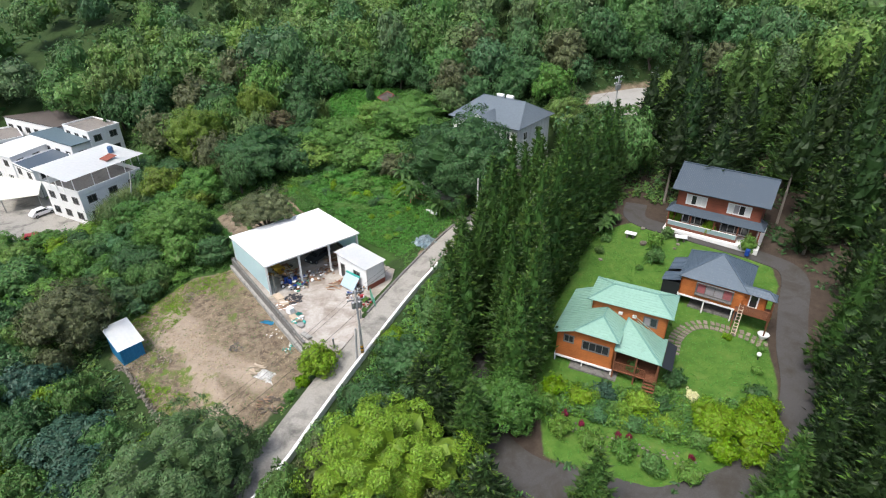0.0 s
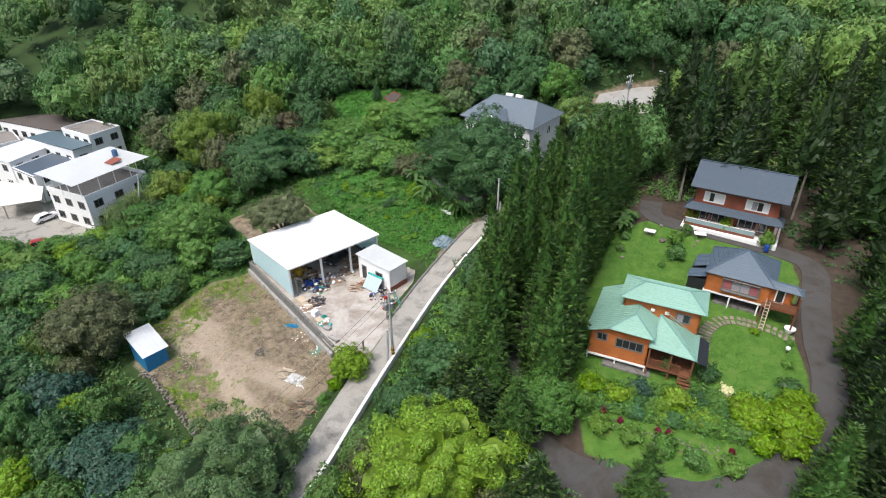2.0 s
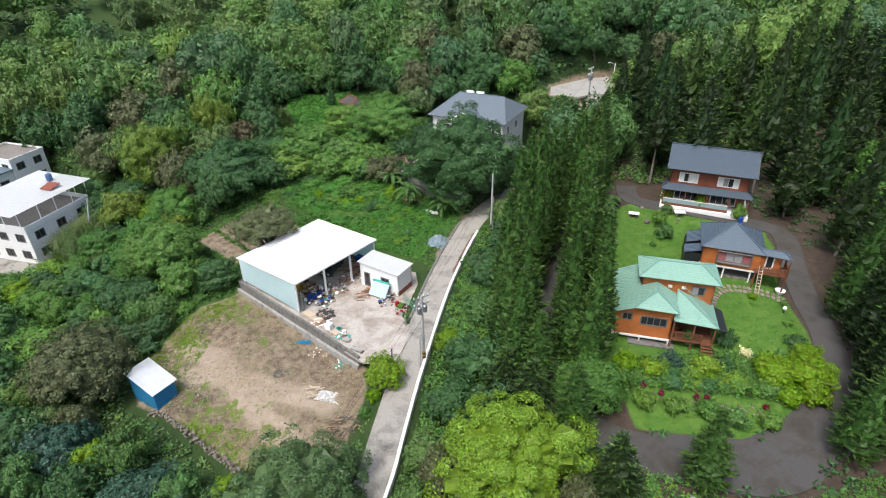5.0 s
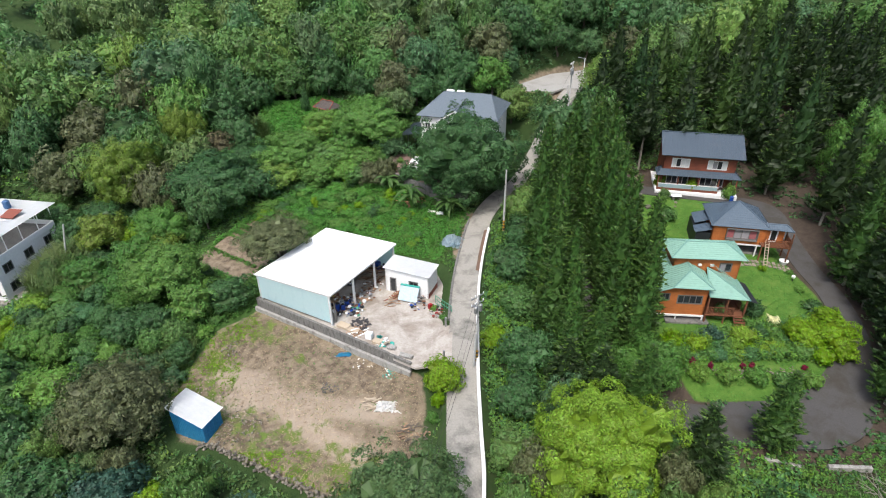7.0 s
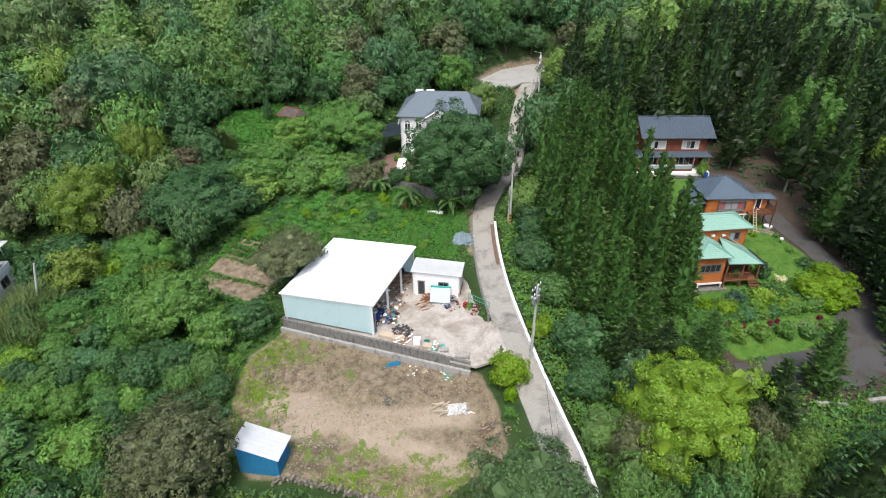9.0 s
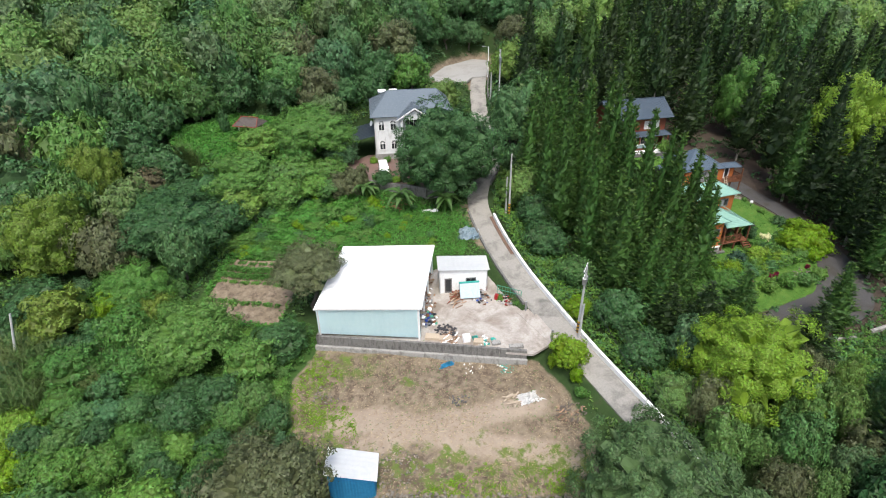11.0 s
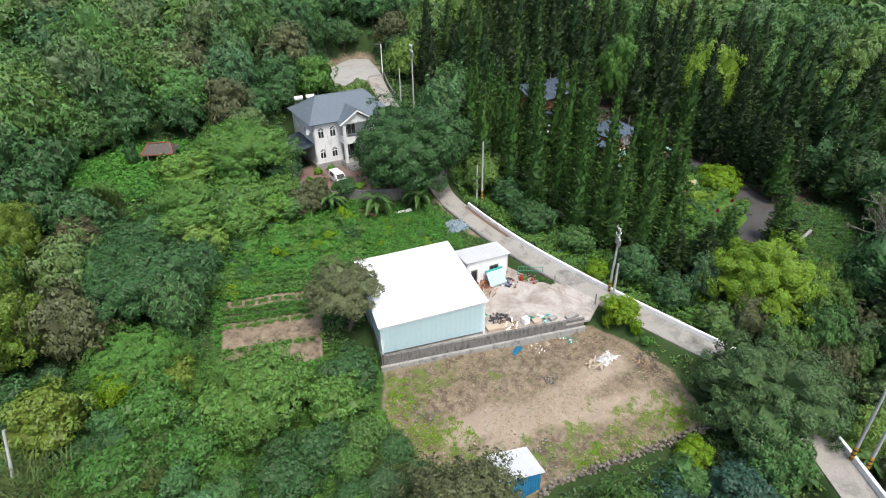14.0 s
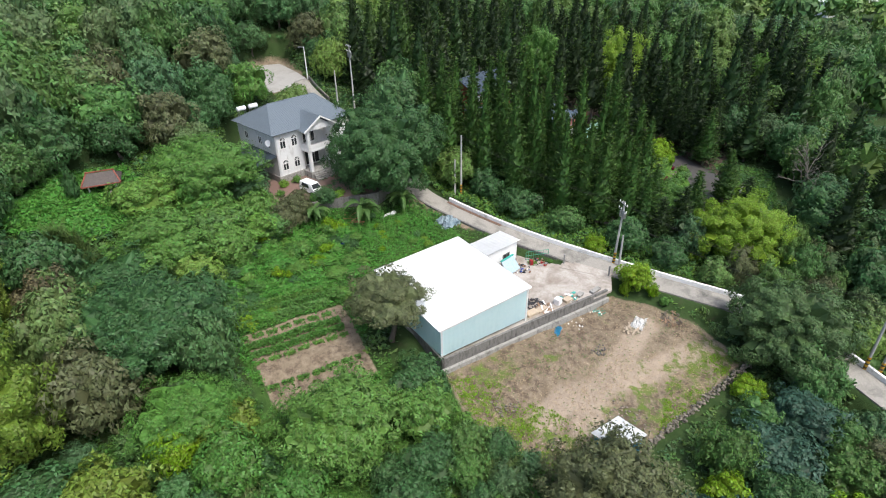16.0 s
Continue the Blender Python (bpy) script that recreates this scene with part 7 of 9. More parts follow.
undergrowth("villa_undergrowth", 3000, (-40, 12, 92, 118), None, 0.45, 0.7, LEAF_SHRUB, "leafy undergrowth round a villa", [(VILLA, 1.0), (FIELD, 0.0), (MEADOW, 0)], 8)
undergrowth("grass_tufts", 1500, (-43, -15, 36, 71), LOT, 0.1, 0.06, LEAF_WEED, "short grass tufts on bare earth", [(YARD, 0.4)], 9, 0.4, 4)
undergrowth("lot_grass_north", 1500, (-44, -29, 54, 71), [(-42, 54), (-37, 55), (-34, 60), (-31, 66.5), (-32, 69.5), (-37, 67), (-42, 59)], 0.16, 0.12, LEAF_LIME, "patches of bright grass on bare earth", [], 61, 0.7, 5)
undergrowth("lot_grass_south", 1500, (-38, -22, 36, 52), [(-37, 49.8), (-34, 48), (-29, 46.5), (-24, 40), (-24.5, 37.5), (-31, 43.4)], 0.16, 0.12, LEAF_LIME, "patches of bright grass beside a stone wall", [], 62, 0.7, 5)
undergrowth("lawn_tufts", 5000, (8, 42, 32, 73), LAWN, 0.13, 0.06, LEAF_CREEP, "trimmed lawn with short tufts", [], 10, None, 4)


def understory():
    """Saplings and climbers that close the gaps under the woods, as one mesh."""
    rng = np.random.default_rng(12)
    d = 340 * np.sqrt(rng.random(9000))
    a = rng.uniform(-0.75, 2.6, 9000)
    X, Y = -15 + d * np.cos(a), 70 + d * np.sin(a)
    far = (X < -66) | (Y > 112) | (X > 92) | ((X < -16) & (Y < 36)) | ((Y < 30) & (X > 30))
    keep = far & (Y > 8 - 0.2 * np.abs(X + 15))
    for p in (TOWN, COURT, MEADOW, VILLA):
        keep &= inside(p, X, Y) > 1.5
    keep &= along(ROAD, X, Y)[0] > 3.5
    X, Y, d = X[keep], Y[keep], d[keep]
    k = 5
    s = 0.55 + d / 220
    P = np.stack([X, Y, ground(X, Y)], -1)
    P = np.repeat(P, k, 0) + rng.normal(0, 1, (len(P) * k, 3)) * np.repeat(s, k)[:, None] * np.array([1, 1, 0])
    P[:, 2] += rng.uniform(0.3, 2.5, len(P))
    q = leaves(rng, P, np.tile(np.array([0, 0, 1.0]), (len(P), 1)), np.repeat(s, k) * 1.2, 0.7, 0.3, 0.5)
    # LEAF_DARK puts the deep shade between the crowns into the leaf colour.
    me = mesh_of("understory", q, np.zeros((0, 0, 3)), LEAF_DARK, tint=np.repeat(rng.random(len(X)), k * 4))
    tagged(new("understory", me), "dense leafy understory below the woods", "undergrowth", kind="stuff")


understory()
undergrowth("dry_weeds", 2500, (-43, -15, 36, 71), LOT, 0.1, 0.08, LEAF_DRY, "dry brown weeds on bare earth", [(YARD, 0.4)], 13, None, 3)
undergrowth("wood_floor_plants", 5000, (-30, 60, 76, 112), None, 0.5, 0.8, LEAF_WOOD, "leafy plants on a wood floor beside a lane", [(VILLA, 0.5), (FIELD, 0.3), (MEADOW, 0), (COURT, 0.5), (GARDEN, 1.0)], 14)
undergrowth("conifer_floor_plants", 4000, (-2, 96, 14, 92), None, 0.5, 0.6, LEAF_DARK, "dark ferns under conifers", [(GARDEN, 1.5)], 15, 0.25)
undergrowth("garden_bed_plants", 2600, (8, 31, 32, 44), [(9, 39), (10.5, 43), (15, 41.5), (18, 42), (22, 42.5), (24, 40), (30, 39), (29, 35), (24, 34.2), (21, 35.3), (16, 37.4), (11, 39.5)], 0.3, 1.1, LEAF_SHRUB, "dense mixed planting in a garden bed", [], 16)
undergrowth("slope_brush", 6000, (-86, 100, 84, 136), None, 0.42, 1.2, LEAF_DARK, "dense leafy brush on a wooded slope", [(VILLA, 0.6), (FIELD, 0.3), (MEADOW, -1.5), (COURT, 0.8), (GARDEN, 1.0), (TOWN, 0.2)], 17, None, 5)
undergrowth("village_brush", 1800, (-100, -52, 78, 138), None, 0.55, 1.6, LEAF_SHRUB, "rank green brush behind village houses", [([(-66, 88), (-62, 92), (-76, 101), (-90, 112), (-118, 128), (-122, 112), (-92, 92), (-80, 80)], -1.0)], 18, None, 5)
undergrowth("east_brush", 4000, (30, 96, -12, 40), None, 0.45, 1.4, LEAF_WOOD, "dense leafy brush under conifers", [(GARDEN, 1.5)], 19, None, 5)


def dead_tree(x, y, h):
    """A bare tree: a trunk that forks four times."""
    rng = np.random.default_rng(77)
    bm = B()

    def grow(p, d, ln, r, level):
        q = p + d * ln
        tube(bm, [p, p.lerp(q, 0.5) + Vector(rng.normal(0, 0.04 * ln, 3)), q], [r, r * 0.8, r * 0.6], 6 if level < 2 else 4)
        if level < 5:
            for k in range(3 if level < 4 else 2):
                grow(q, (d + Vector(rng.normal(0, 0.42, 3)) + Vector((0, 0, 0.12))).normalized(), ln * rng.uniform(0.6, 0.82), r * 0.6, level + 1)

    grow(Vector((0, 0, -0.4)), Vector((0, 0, 1)), h * 0.3, 0.24, 0)
    e = thing("dead_tree", pose(x, y, gz(x, y)), "bare grey dead tree with forked limbs", "tree")
    part("trunk", bm, BARK_PALE, e)


dead_tree(12.0, 16.0, 12.0)


def straw():
    """Dry stalks strewn over the bare lot, as one mesh."""
    rng = np.random.default_rng(21)
    X, Y = rng.uniform(-43, -15, 26000), rng.uniform(36, 71, 26000)
    keep = (inside(LOT, X, Y) < -0.4) & (inside(YARD, X, Y) > 0.5) & (np.sin(X * 0.6 + 1.2 * np.sin(Y * 0.35)) + np.cos(Y * 0.7 + X * 0.2) > rng.uniform(-1.2, 1.6, 26000))
    X, Y = X[keep][:12000], Y[keep][:12000]
    n = len(X)
    P = np.stack([X, Y, ground(X, Y) + rng.uniform(0.01, 0.09, n)], -1)
    d = unit(rng.normal(0, 1, (n, 3)) * np.array([1, 1, 0.12]) + np.array([0.5, -0.6, 0]))
    L = rng.uniform(0.2, 0.6, n)[:, None]
    s = unit(np.cross(d, np.array([0, 0, 1.0]))) * rng.uniform(0.01, 0.028, n)[:, None]
    q = np.stack([P - d * L / 2, P + s, P + d * L / 2, P - s], 1).reshape(-1, 3)
    tagged(new("straw", mesh_of("straw", q, np.zeros((0, 0, 3)), LEAF_DRY, tint=np.repeat(rng.random(n), 4))), "dry straw strewn over bare earth", "straw", kind="stuff")


straw()
undergrowth("street_brush", 1500, (-80, -56, 66, 92), None, 0.4, 1.4, LEAF_SHRUB, "rank green brush beside a village street", [([(-66, 88), (-62, 92), (-76, 101), (-90, 112), (-118, 128), (-122, 112), (-92, 92), (-80, 80)], 0.3)], 20, None, 6)
undergrowth("field_edge_plants", 900, (-16, 3, 62, 80), [(-8.6, 68.2), (-5.6, 64.8), (-0.6, 73.0), (2.6, 78.6), (0.5, 80), (-6, 73)], 0.26, 0.6, LEAF_WEED, "mixed weeds at a field edge", [(YARD, 0.3)], 22)
undergrowth("bank_grass", 1600, (4, 28, 14, 30), [(5, 21), (26, 15), (27, 25.5), (17, 24.6), (9, 28.2)], 0.26, 0.4, LEAF_WEED, "rough grass below a driveway", [], 23)
undergrowth("court_brush", 1000, (18, 68, 108, 134), [(22, 112), (28, 115), (40, 120), (52, 121), (58, 114), (66, 122), (42, 133), (20, 125)], 0.5, 2.2, LEAF_DARK, "tall leafy brush behind a paved court", [(COURT, 0.8)], 24)

# ---- smaller plants ----
def banana(x, y, h=2.6, seed=0, label="banana plant with broad arching leaves"):
    rng = np.random.default_rng(seed)
    e = thing("banana_plant", pose(x, y, gz(x, y), 0, 0, rng.uniform(0, 360)), label, "banana plant", "banana plants")
    for s in range(3):
        ox, oy = rng.normal(0, 0.35, 2)
        hh = h * rng.uniform(0.7, 1.0)
        part("stem", tube(B(), [(ox, oy, -0.2), (ox, oy, hh * 0.5), (ox * 1.2, oy * 1.2, hh * 0.75)], [0.16, 0.12, 0.07], 7), LEAF_WEED, e)
        for k in range(7):
            a = 2 * math.pi * k / 7 + rng.uniform(0, 0.7)
            o, sd = Vector((math.cos(a), math.sin(a), 0)), Vector((-math.sin(a), math.cos(a), 0))
            ln, up = hh * rng.uniform(0.6, 0.85), rng.uniform(0.5, 1.1)
            bm = B()
            prev = None
            for i in range(7):
                t = i / 6
                p = Vector((ox * 1.2, oy * 1.2, hh * 0.72)) + o * ln * t + Vector((0, 0, ln * (up * t - 1.0 * t * t)))
                w = 0.32 * math.sin(math.pi * (0.08 + 0.9 * t)) + 0.02
                cur = [bm.verts.new(p + sd * w + Vector((0, 0, 0.12 * w))), bm.verts.new(p - Vector((0, 0, 0.05))), bm.verts.new(p - sd * w + Vector((0, 0, 0.12 * w)))]
                if prev:
                    bm.faces.new((prev[0], cur[0], cur[1], prev[1]))
                    bm.faces.new((prev[1], cur[1], cur[2], prev[2]))
                prev = cur
            part("leaf", bm, LEAF_BANANA, e)


for i, (x, y, h) in enumerate(((-5.2, 84.0, 4.2), (-0.6, 79.2, 3.6), (-6.4, 90.2, 3.4), (22.6, 69.2, 2.4), (24.0, 70.8, 2.2), (-24.6, 24.2, 2.4), (-27.2, 31.0, 2.2), (-29.0, 29.4, 2.4))):
    banana(x, y, h, i)


def shrub(x, y, R, mat, h=None, label="clipped leafy garden shrub", group="garden shrubs", name="shrub"):
    k = BUSHES[int(RNG.integers(4))]
    return plant(k, mat, x, y, R, gz(x, y) + (h or R * 1.7), name, label, "shrub", group)


for x, y in ((10.6, 37.4), (13.1, 36.0), (15.8, 34.6), (18.0, 33.1), (20.9, 32.2)):
    shrub(x, y, 1.4, LEAF_SHRUB, 2.2, "round leafy shrub on grass beside a driveway")
for x, y, R, mat, h, lab in (
        (18.7, 39.5, 1.7, LEAF_BRIGHT, 2.6, "airy yellow-green garden shrub"), (15.6, 41.0, 1.4, LEAF_BLUISH, 2.4, "dense blue-green garden shrub"), (22.7, 42.0, 1.4, LEAF_DARK, 2.8, "dark leafy shrub beside porch steps"),
        (25.6, 37.4, 1.6, LEAF_LIME, 2.6, "lime-green leafy garden shrub"), (27.3, 36.2, 1.7, LEAF_LIME, 2.6, "lime-green leafy garden shrub"), (24.4, 34.2, 1.7, LEAF_LIME, 2.6, "lime-green leafy garden shrub"), (27.0, 33.6, 1.6, LEAF_LIME, 2.4, "lime-green leafy garden shrub"),
        (22.9, 35.4, 1.4, LEAF_SHRUB, 2.2, "leafy garden shrub in a flower bed"), (10.8, 42.0, 1.6, LEAF_LIME, 2.6, "lime-green leafy garden shrub"), (13.1, 40.6, 1.6, LEAF_LIME, 2.4, "lime-green leafy garden shrub"), (9.4, 40.2, 1.6, LEAF_SHRUB, 2.6, "leafy garden shrub in a flower bed"),
        (20.6, 36.6, 1.4, LEAF_SHRUB, 2.0, "leafy garden shrub in a flower bed"), (17.6, 37.4, 1.2, LEAF_SHRUB, 1.7, "leafy garden shrub in a flower bed"), (14.4, 38.6, 1.2, LEAF_SHRUB, 1.7, "leafy garden shrub in a flower bed"), (20.8, 39.4, 1.2, LEAF_DARK, 1.8, "dark leafy shrub in a garden bed"),
        (30.2, 40.0, 1.6, LEAF_DARK, 1.6, "dark spreading shrub on a lawn"), (31.6, 43.4, 0.8, LEAF_SHRUB, 1.0, "small shrub on a lawn"), (24.4, 50.6, 1.0, LEAF_SHRUB, 1.8, "leafy shrub between two timber houses"), (30.6, 48.2, 0.7, LEAF_LIME, 1.0, "small lime shrub beside a stone path"), (33.6, 46.6, 0.6, LEAF_SHRUB, 0.8, "small shrub beside a stone path"),
        (27.0, 62.2, 1.5, LEAF_SHRUB, 2.6, "young fruit tree on a lawn"), (28.2, 65.6, 1.3, LEAF_SHRUB, 2.4, "young fruit tree on a lawn"), (30.2, 67.0, 1.1, LEAF_WOOD, 2.2, "young fruit tree on a lawn"), (32.2, 70.6, 1.2, LEAF_LIME, 3.0, "young fruit tree before a porch"), (35.6, 67.2, 1.2, LEAF_LIME, 3.0, "young fruit tree before a porch"), (39.2, 63.2, 1.2, LEAF_SHRUB, 3.0, "young fruit tree before a porch"),
        (22.0, 67.6, 0.9, LEAF_SHRUB, 1.3, "leafy shrub at the edge of a wood"), (20.6, 65.0, 0.8, LEAF_WOOD, 1.2, "leafy shrub at the edge of a wood"), (24.8, 61.0, 0.6, LEAF_SHRUB, 0.8, "small shrub on a lawn"),
        (0.2, 97.2, 0.9, LEAF_SHRUB, 1.5, "potted greenery before a villa wall"), (2.0, 95.8, 0.9, LEAF_SHRUB, 1.5, "potted greenery before a villa wall"), (-7.6, 88.4, 1.2, LEAF_LIME, 2.0, "leafy shrub below a terrace wall"),
        (-8.4, 86.6, 1.4, LEAF_LIME, 2.0, "lime shrub on a vegetable field"), (-13.8, 90.4, 1.8, LEAF_SHRUB, 2.0, "leafy bush on a vegetable field"), (-17.2, 92.4, 2.0, LEAF_CREEP, 1.8, "leafy bush on a vegetable field"), (-20.2, 95.6, 1.8, LEAF_CREEP, 1.6, "leafy bush on a vegetable field"),
        (-10.6, 60.0, 0.7, LEAF_SHRUB, 0.8, "weedy shrub beside a yard gate"), (-10.2, 57.6, 0.6, LEAF_WEED, 0.7, "weedy shrub beside a yard gate"), (-20.3, 57.6, 0.55, LEAF_LIME, 0.8, "potted plant on a yard wall"), (-17.9, 54.2, 0.7, LEAF_LIME, 0.7, "trailing plant on a yard wall"), (-16.9, 52.9, 0.5, LEAF_SHRUB, 0.6, "trailing plant on a yard wall"), (-23.0, 61.2, 0.5, LEAF_SHRUB, 0.8, "weed at a warehouse corner"),
        (-15.6, 45.4, 1.0, LEAF_LIME, 2.4, "lime-green bush beside a lane"), (-15.0, 48.6, 0.9, LEAF_LIME, 2.6, "lime-green bush beside a lane"), (-16.6, 44.0, 0.9, LEAF_SHRUB, 1.6, "leafy bush beside a lane")):
    shrub(x, y, R, mat, h, lab)
for x, y, R in ((11.5, 39.2, 0.4), (12.8, 37.9, 0.35), (15.9, 36.5, 0.45), (16.8, 36.2, 0.35), (21.7, 33.9, 0.35)):
    shrub(x, y, R, FLOWER_RED, 1.0, "crimson flowering plant in a garden bed", "flowers", "flowering_plant")
shrub(23.9, 40.2, 0.9, FLOWER_CREAM, 1.7, "cream plumed plant beside a lawn", "", "flowering_plant")
shrub(18.9, 43.4, 0.9, LEAF_BANANA, 2.6, "papaya-like plant before a porch", "", "papaya")

BED = [(9, 39), (10.5, 43), (15, 41.5), (18, 41.6), (22, 42), (24, 40), (30, 39), (29, 35), (24, 34.2), (21, 35.3), (16, 37.4), (11, 39.5)]
br = np.random.default_rng(36)
for k in range(120):
    x, y = br.uniform(9, 30), br.uniform(34, 43)
    if inside(BED, np.array([x]), np.array([y]))[0] < -0.3 and k % 3:
        shrub(x, y, br.uniform(0.7, 1.35), (LEAF_SHRUB, LEAF_LIME, LEAF_WEED, LEAF_SHRUB, LEAF_BRIGHT)[k % 5], br.uniform(1.0, 2.0), "leafy garden shrub in a mixed bed", "bed shrubs")

fr = np.random.default_rng(31)
for k in range(110):
    x, y = fr.uniform(-28, 1), fr.uniform(69, 97)
    if inside(FIELD, np.array([x]), np.array([y]))[0] < -0.8 and inside(BEDS, np.array([x]), np.array([y]))[0] > 0.8 and inside(YARD, np.array([x]), np.array([y]))[0] > 1.5:
        shrub(x, y, fr.uniform(0.5, 1.0 + 1.1 * (y > 84)), (LEAF_CREEP, LEAF_SHRUB, LEAF_WEED, LEAF_LIME)[k % 4], fr.uniform(0.5, 1.1 + 0.8 * (y > 84)), "leafy vegetable plant on a field", "vegetable plants", "vegetable_plant")
for k in range(60):
    x, y = fr.uniform(-28, -7), fr.uniform(83, 98)
    if inside(FIELD, np.array([x]), np.array([y]))[0] < -0.3 and inside(BEDS, np.array([x]), np.array([y]))[0] > 1.2:
        shrub(x, y, fr.uniform(1.0, 2.2), (LEAF_CREEP, LEAF_FRESH, LEAF_WEED, LEAF_DARK)[k % 4], fr.uniform(0.9, 2.0), "tall leafy weeds in a mound on a field", "weed mounds", "weed_mound")
for x, y, R, h in ((-6.6, 97.4, 1.4, 3.0), (-5.4, 93.8, 1.2, 1.6), (-4.2, 91.2, 1.1, 1.4), (-2.6, 88.0, 1.1, 1.4), (-5.6, 98.8, 1.6, 2.6), (-1.6, 85.6, 1.0, 1.4), (-3.0, 96.6, 0.8, 1.2)):
    shrub(x, y, R, LEAF_SHRUB, h, "leafy shrub along a forecourt wall", "forecourt shrubs")

cyp = plant(BUSHES[1], LEAF_DARK, -15.6, 118.2, 1.1, gz(-15.6, 118.2) + 5.0, "cypress", "narrow dark cypress beside a pavilion", "tree")


def reeds(name, x, y, R, n, h, seed):
    """A stand of tall arching grass as one mesh."""
    rng = np.random.default_rng(seed)
    a, r = rng.uniform(0, 6.28, n), R * np.sqrt(rng.random(n))
    X, Y = x + r * np.cos(a), y + r * np.sin(a)
    P = np.stack([X, Y, ground(X, Y)], -1)
    d = unit(rng.normal(0, 1, (n, 3)) * np.array([1, 1, 0]))
    hh = (h * rng.uniform(0.5, 1.1, n))[:, None]
    up = np.array([0, 0, 1.0])
    mid, tip = P + up * hh * 0.7 + d * hh * 0.12, P + up * hh * 0.95 + d * hh * 0.5
    s = np.cross(d, up) * 0.04
    q = np.stack([P - s * 0.5, mid - s, mid + s, P + s * 0.5], 1)
    q2 = np.stack([mid - s, tip, tip + s * 0.3, mid + s], 1)
    me = mesh_of(name, np.concatenate([q, q2], 1).reshape(-1, 3), np.zeros((0, 0, 3)), LEAF_REED)
    return tagged(new(name, me), "stand of tall pale green reeds", "reeds", kind="stuff")


for i, (x, y, R, h) in enumerate(((-55.5, 86.5, 4.5, 3.4), (-58.5, 91.5, 3.6, 3.6), (-51.0, 83.0, 3.0, 2.6), (-60.0, 96.0, 3.0, 3.6), (-41.5, 65.0, 2.6, 2.0), (-26.0, 112.6, 2.4, 3.0))):
    reeds("reeds", x, y, R, 1300, h, 100 + i)


def beds():
    """Rows of leafy vegetables on bare earth."""
    rng = np.random.default_rng(8)
    o, u, v = Vector((-23.6, 84.2, 0)), Vector((-0.57, 0.82, 0)), Vector((-0.82, -0.57, 0))
    for row, (off, wid, mat, h) in enumerate(((-5.4, 0.9, LEAF_CREEP, 1.0), (-4.2, 0.8, LEAF_CREEP, 0.9), (-3.0, 0.75, LEAF_WEED, 1.1), (-1.9, 0.75, LEAF_WEED, 1.1), (-0.8, 0.7, LEAF_SHRUB, 1.0), (0.9, 0.5, LEAF_WEED, 0.2), (2.5, 0.5, LEAF_WEED, 0.8), (3.9, 0.45, LEAF_WEED, 0.75),
                                              (5.0, 0.4, LEAF_WEED, 0.2), (8.8, 0.4, LEAF_WEED, 0.45))):
        n = 2400 if h > 0.7 else 800
        t = rng.uniform(-0.3, 10.2, n)
        if h < 0.5:
            t = t[np.sin(t * 4.0 + row) > -0.75]
        w = rng.normal(0, wid * 0.45, len(t))
        X, Y = o.x + u.x * t + v.x * (off + w), o.y + u.y * t + v.y * (off + w)
        P = np.stack([X, Y, ground(X, Y) + h * rng.uniform(0.25, 1, len(t)) * np.exp(-(w / wid) ** 2)], -1)
        q = leaves(rng, P, np.tile(np.array([0, 0, 1.0]), (len(P), 1)), 0.3)
        e = tagged(new("vegetable_row", mesh_of("vegetable_row", q, np.zeros((0, 0, 3)), mat)), "row of leafy green vegetables on bare earth", "vegetable row", "vegetable rows", "stuff")


beds()

# ---- poles and cables ----
STRIPE = surface("black_stripe", (0.03, 0.03, 0.03), (0.05, 0.05, 0.05))


def utility_pole(x, y, h, lean=(0, 0), band=True, arms=1, cans=2, label="grey concrete utility pole with yellow-black bands at its foot", z=None, turn=0):
    z = gz(x, y) if z is None else z
    e = thing("utility_pole", pose(x, y, z, lean[0], lean[1], turn), label, "utility pole", "utility poles")
    part("shaft", tube(B(), [(0, 0, -0.6), (0, 0, h)], [0.17, 0.11], 12), POLE_GREY, e)
    if band:
        part("yellow_band", tube(B(), [(0, 0, 0.15), (0, 0, 1.75)], [0.185, 0.18], 12), YELLOW, e)
        for k in range(3):
            part("black_band", tube(B(), [(0, 0, 0.3 + 0.5 * k), (0, 0, 0.5 + 0.5 * k)], [0.19, 0.19], 12), STRIPE, e)
    for k in range(arms):
        a = part("cross_arm", bar(B(), (-0.95, 0.12, h - 0.3 - 0.9 * k), (0.95, 0.12, h - 0.3 - 0.9 * k), 0.09), STEEL, e)
        for s in (-0.85, -0.3, 0.3, 0.85):
            part("insulator", tube(B(), [(s, 0.12, h - 0.26 - 0.9 * k), (s, 0.12, h - 0.18 - 0.9 * k), (s, 0.12, h - 0.02 - 0.9 * k)], [0.03, 0.07, 0.05], 8), WHITE_PAINT, a)
    for k in range(cans):
        part("transformer", tube(B(), [(0.34 - 0.68 * k, 0, h - 2.2), (0.34 - 0.68 * k, 0, h - 2.15), (0.34 - 0.68 * k, 0, h - 1.4), (0.34 - 0.68 * k, 0, h - 1.3)], [0.18, 0.24, 0.24, 0.12], 12), STEEL, e)
    return e


def cable(a, b, sag, r=0.022):
    a, b = Vector(a), Vector(b)
    pts = [a.lerp(b, t / 16) - Vector((0, 0, sag * 4 * (t / 16) * (1 - t / 16))) for t in range(17)]
    tagged(part("cable", tube(B(), pts, [r * 0.6] * 17, 5), BLACK), "black overhead cable between utility poles", "cable", "overhead cables")


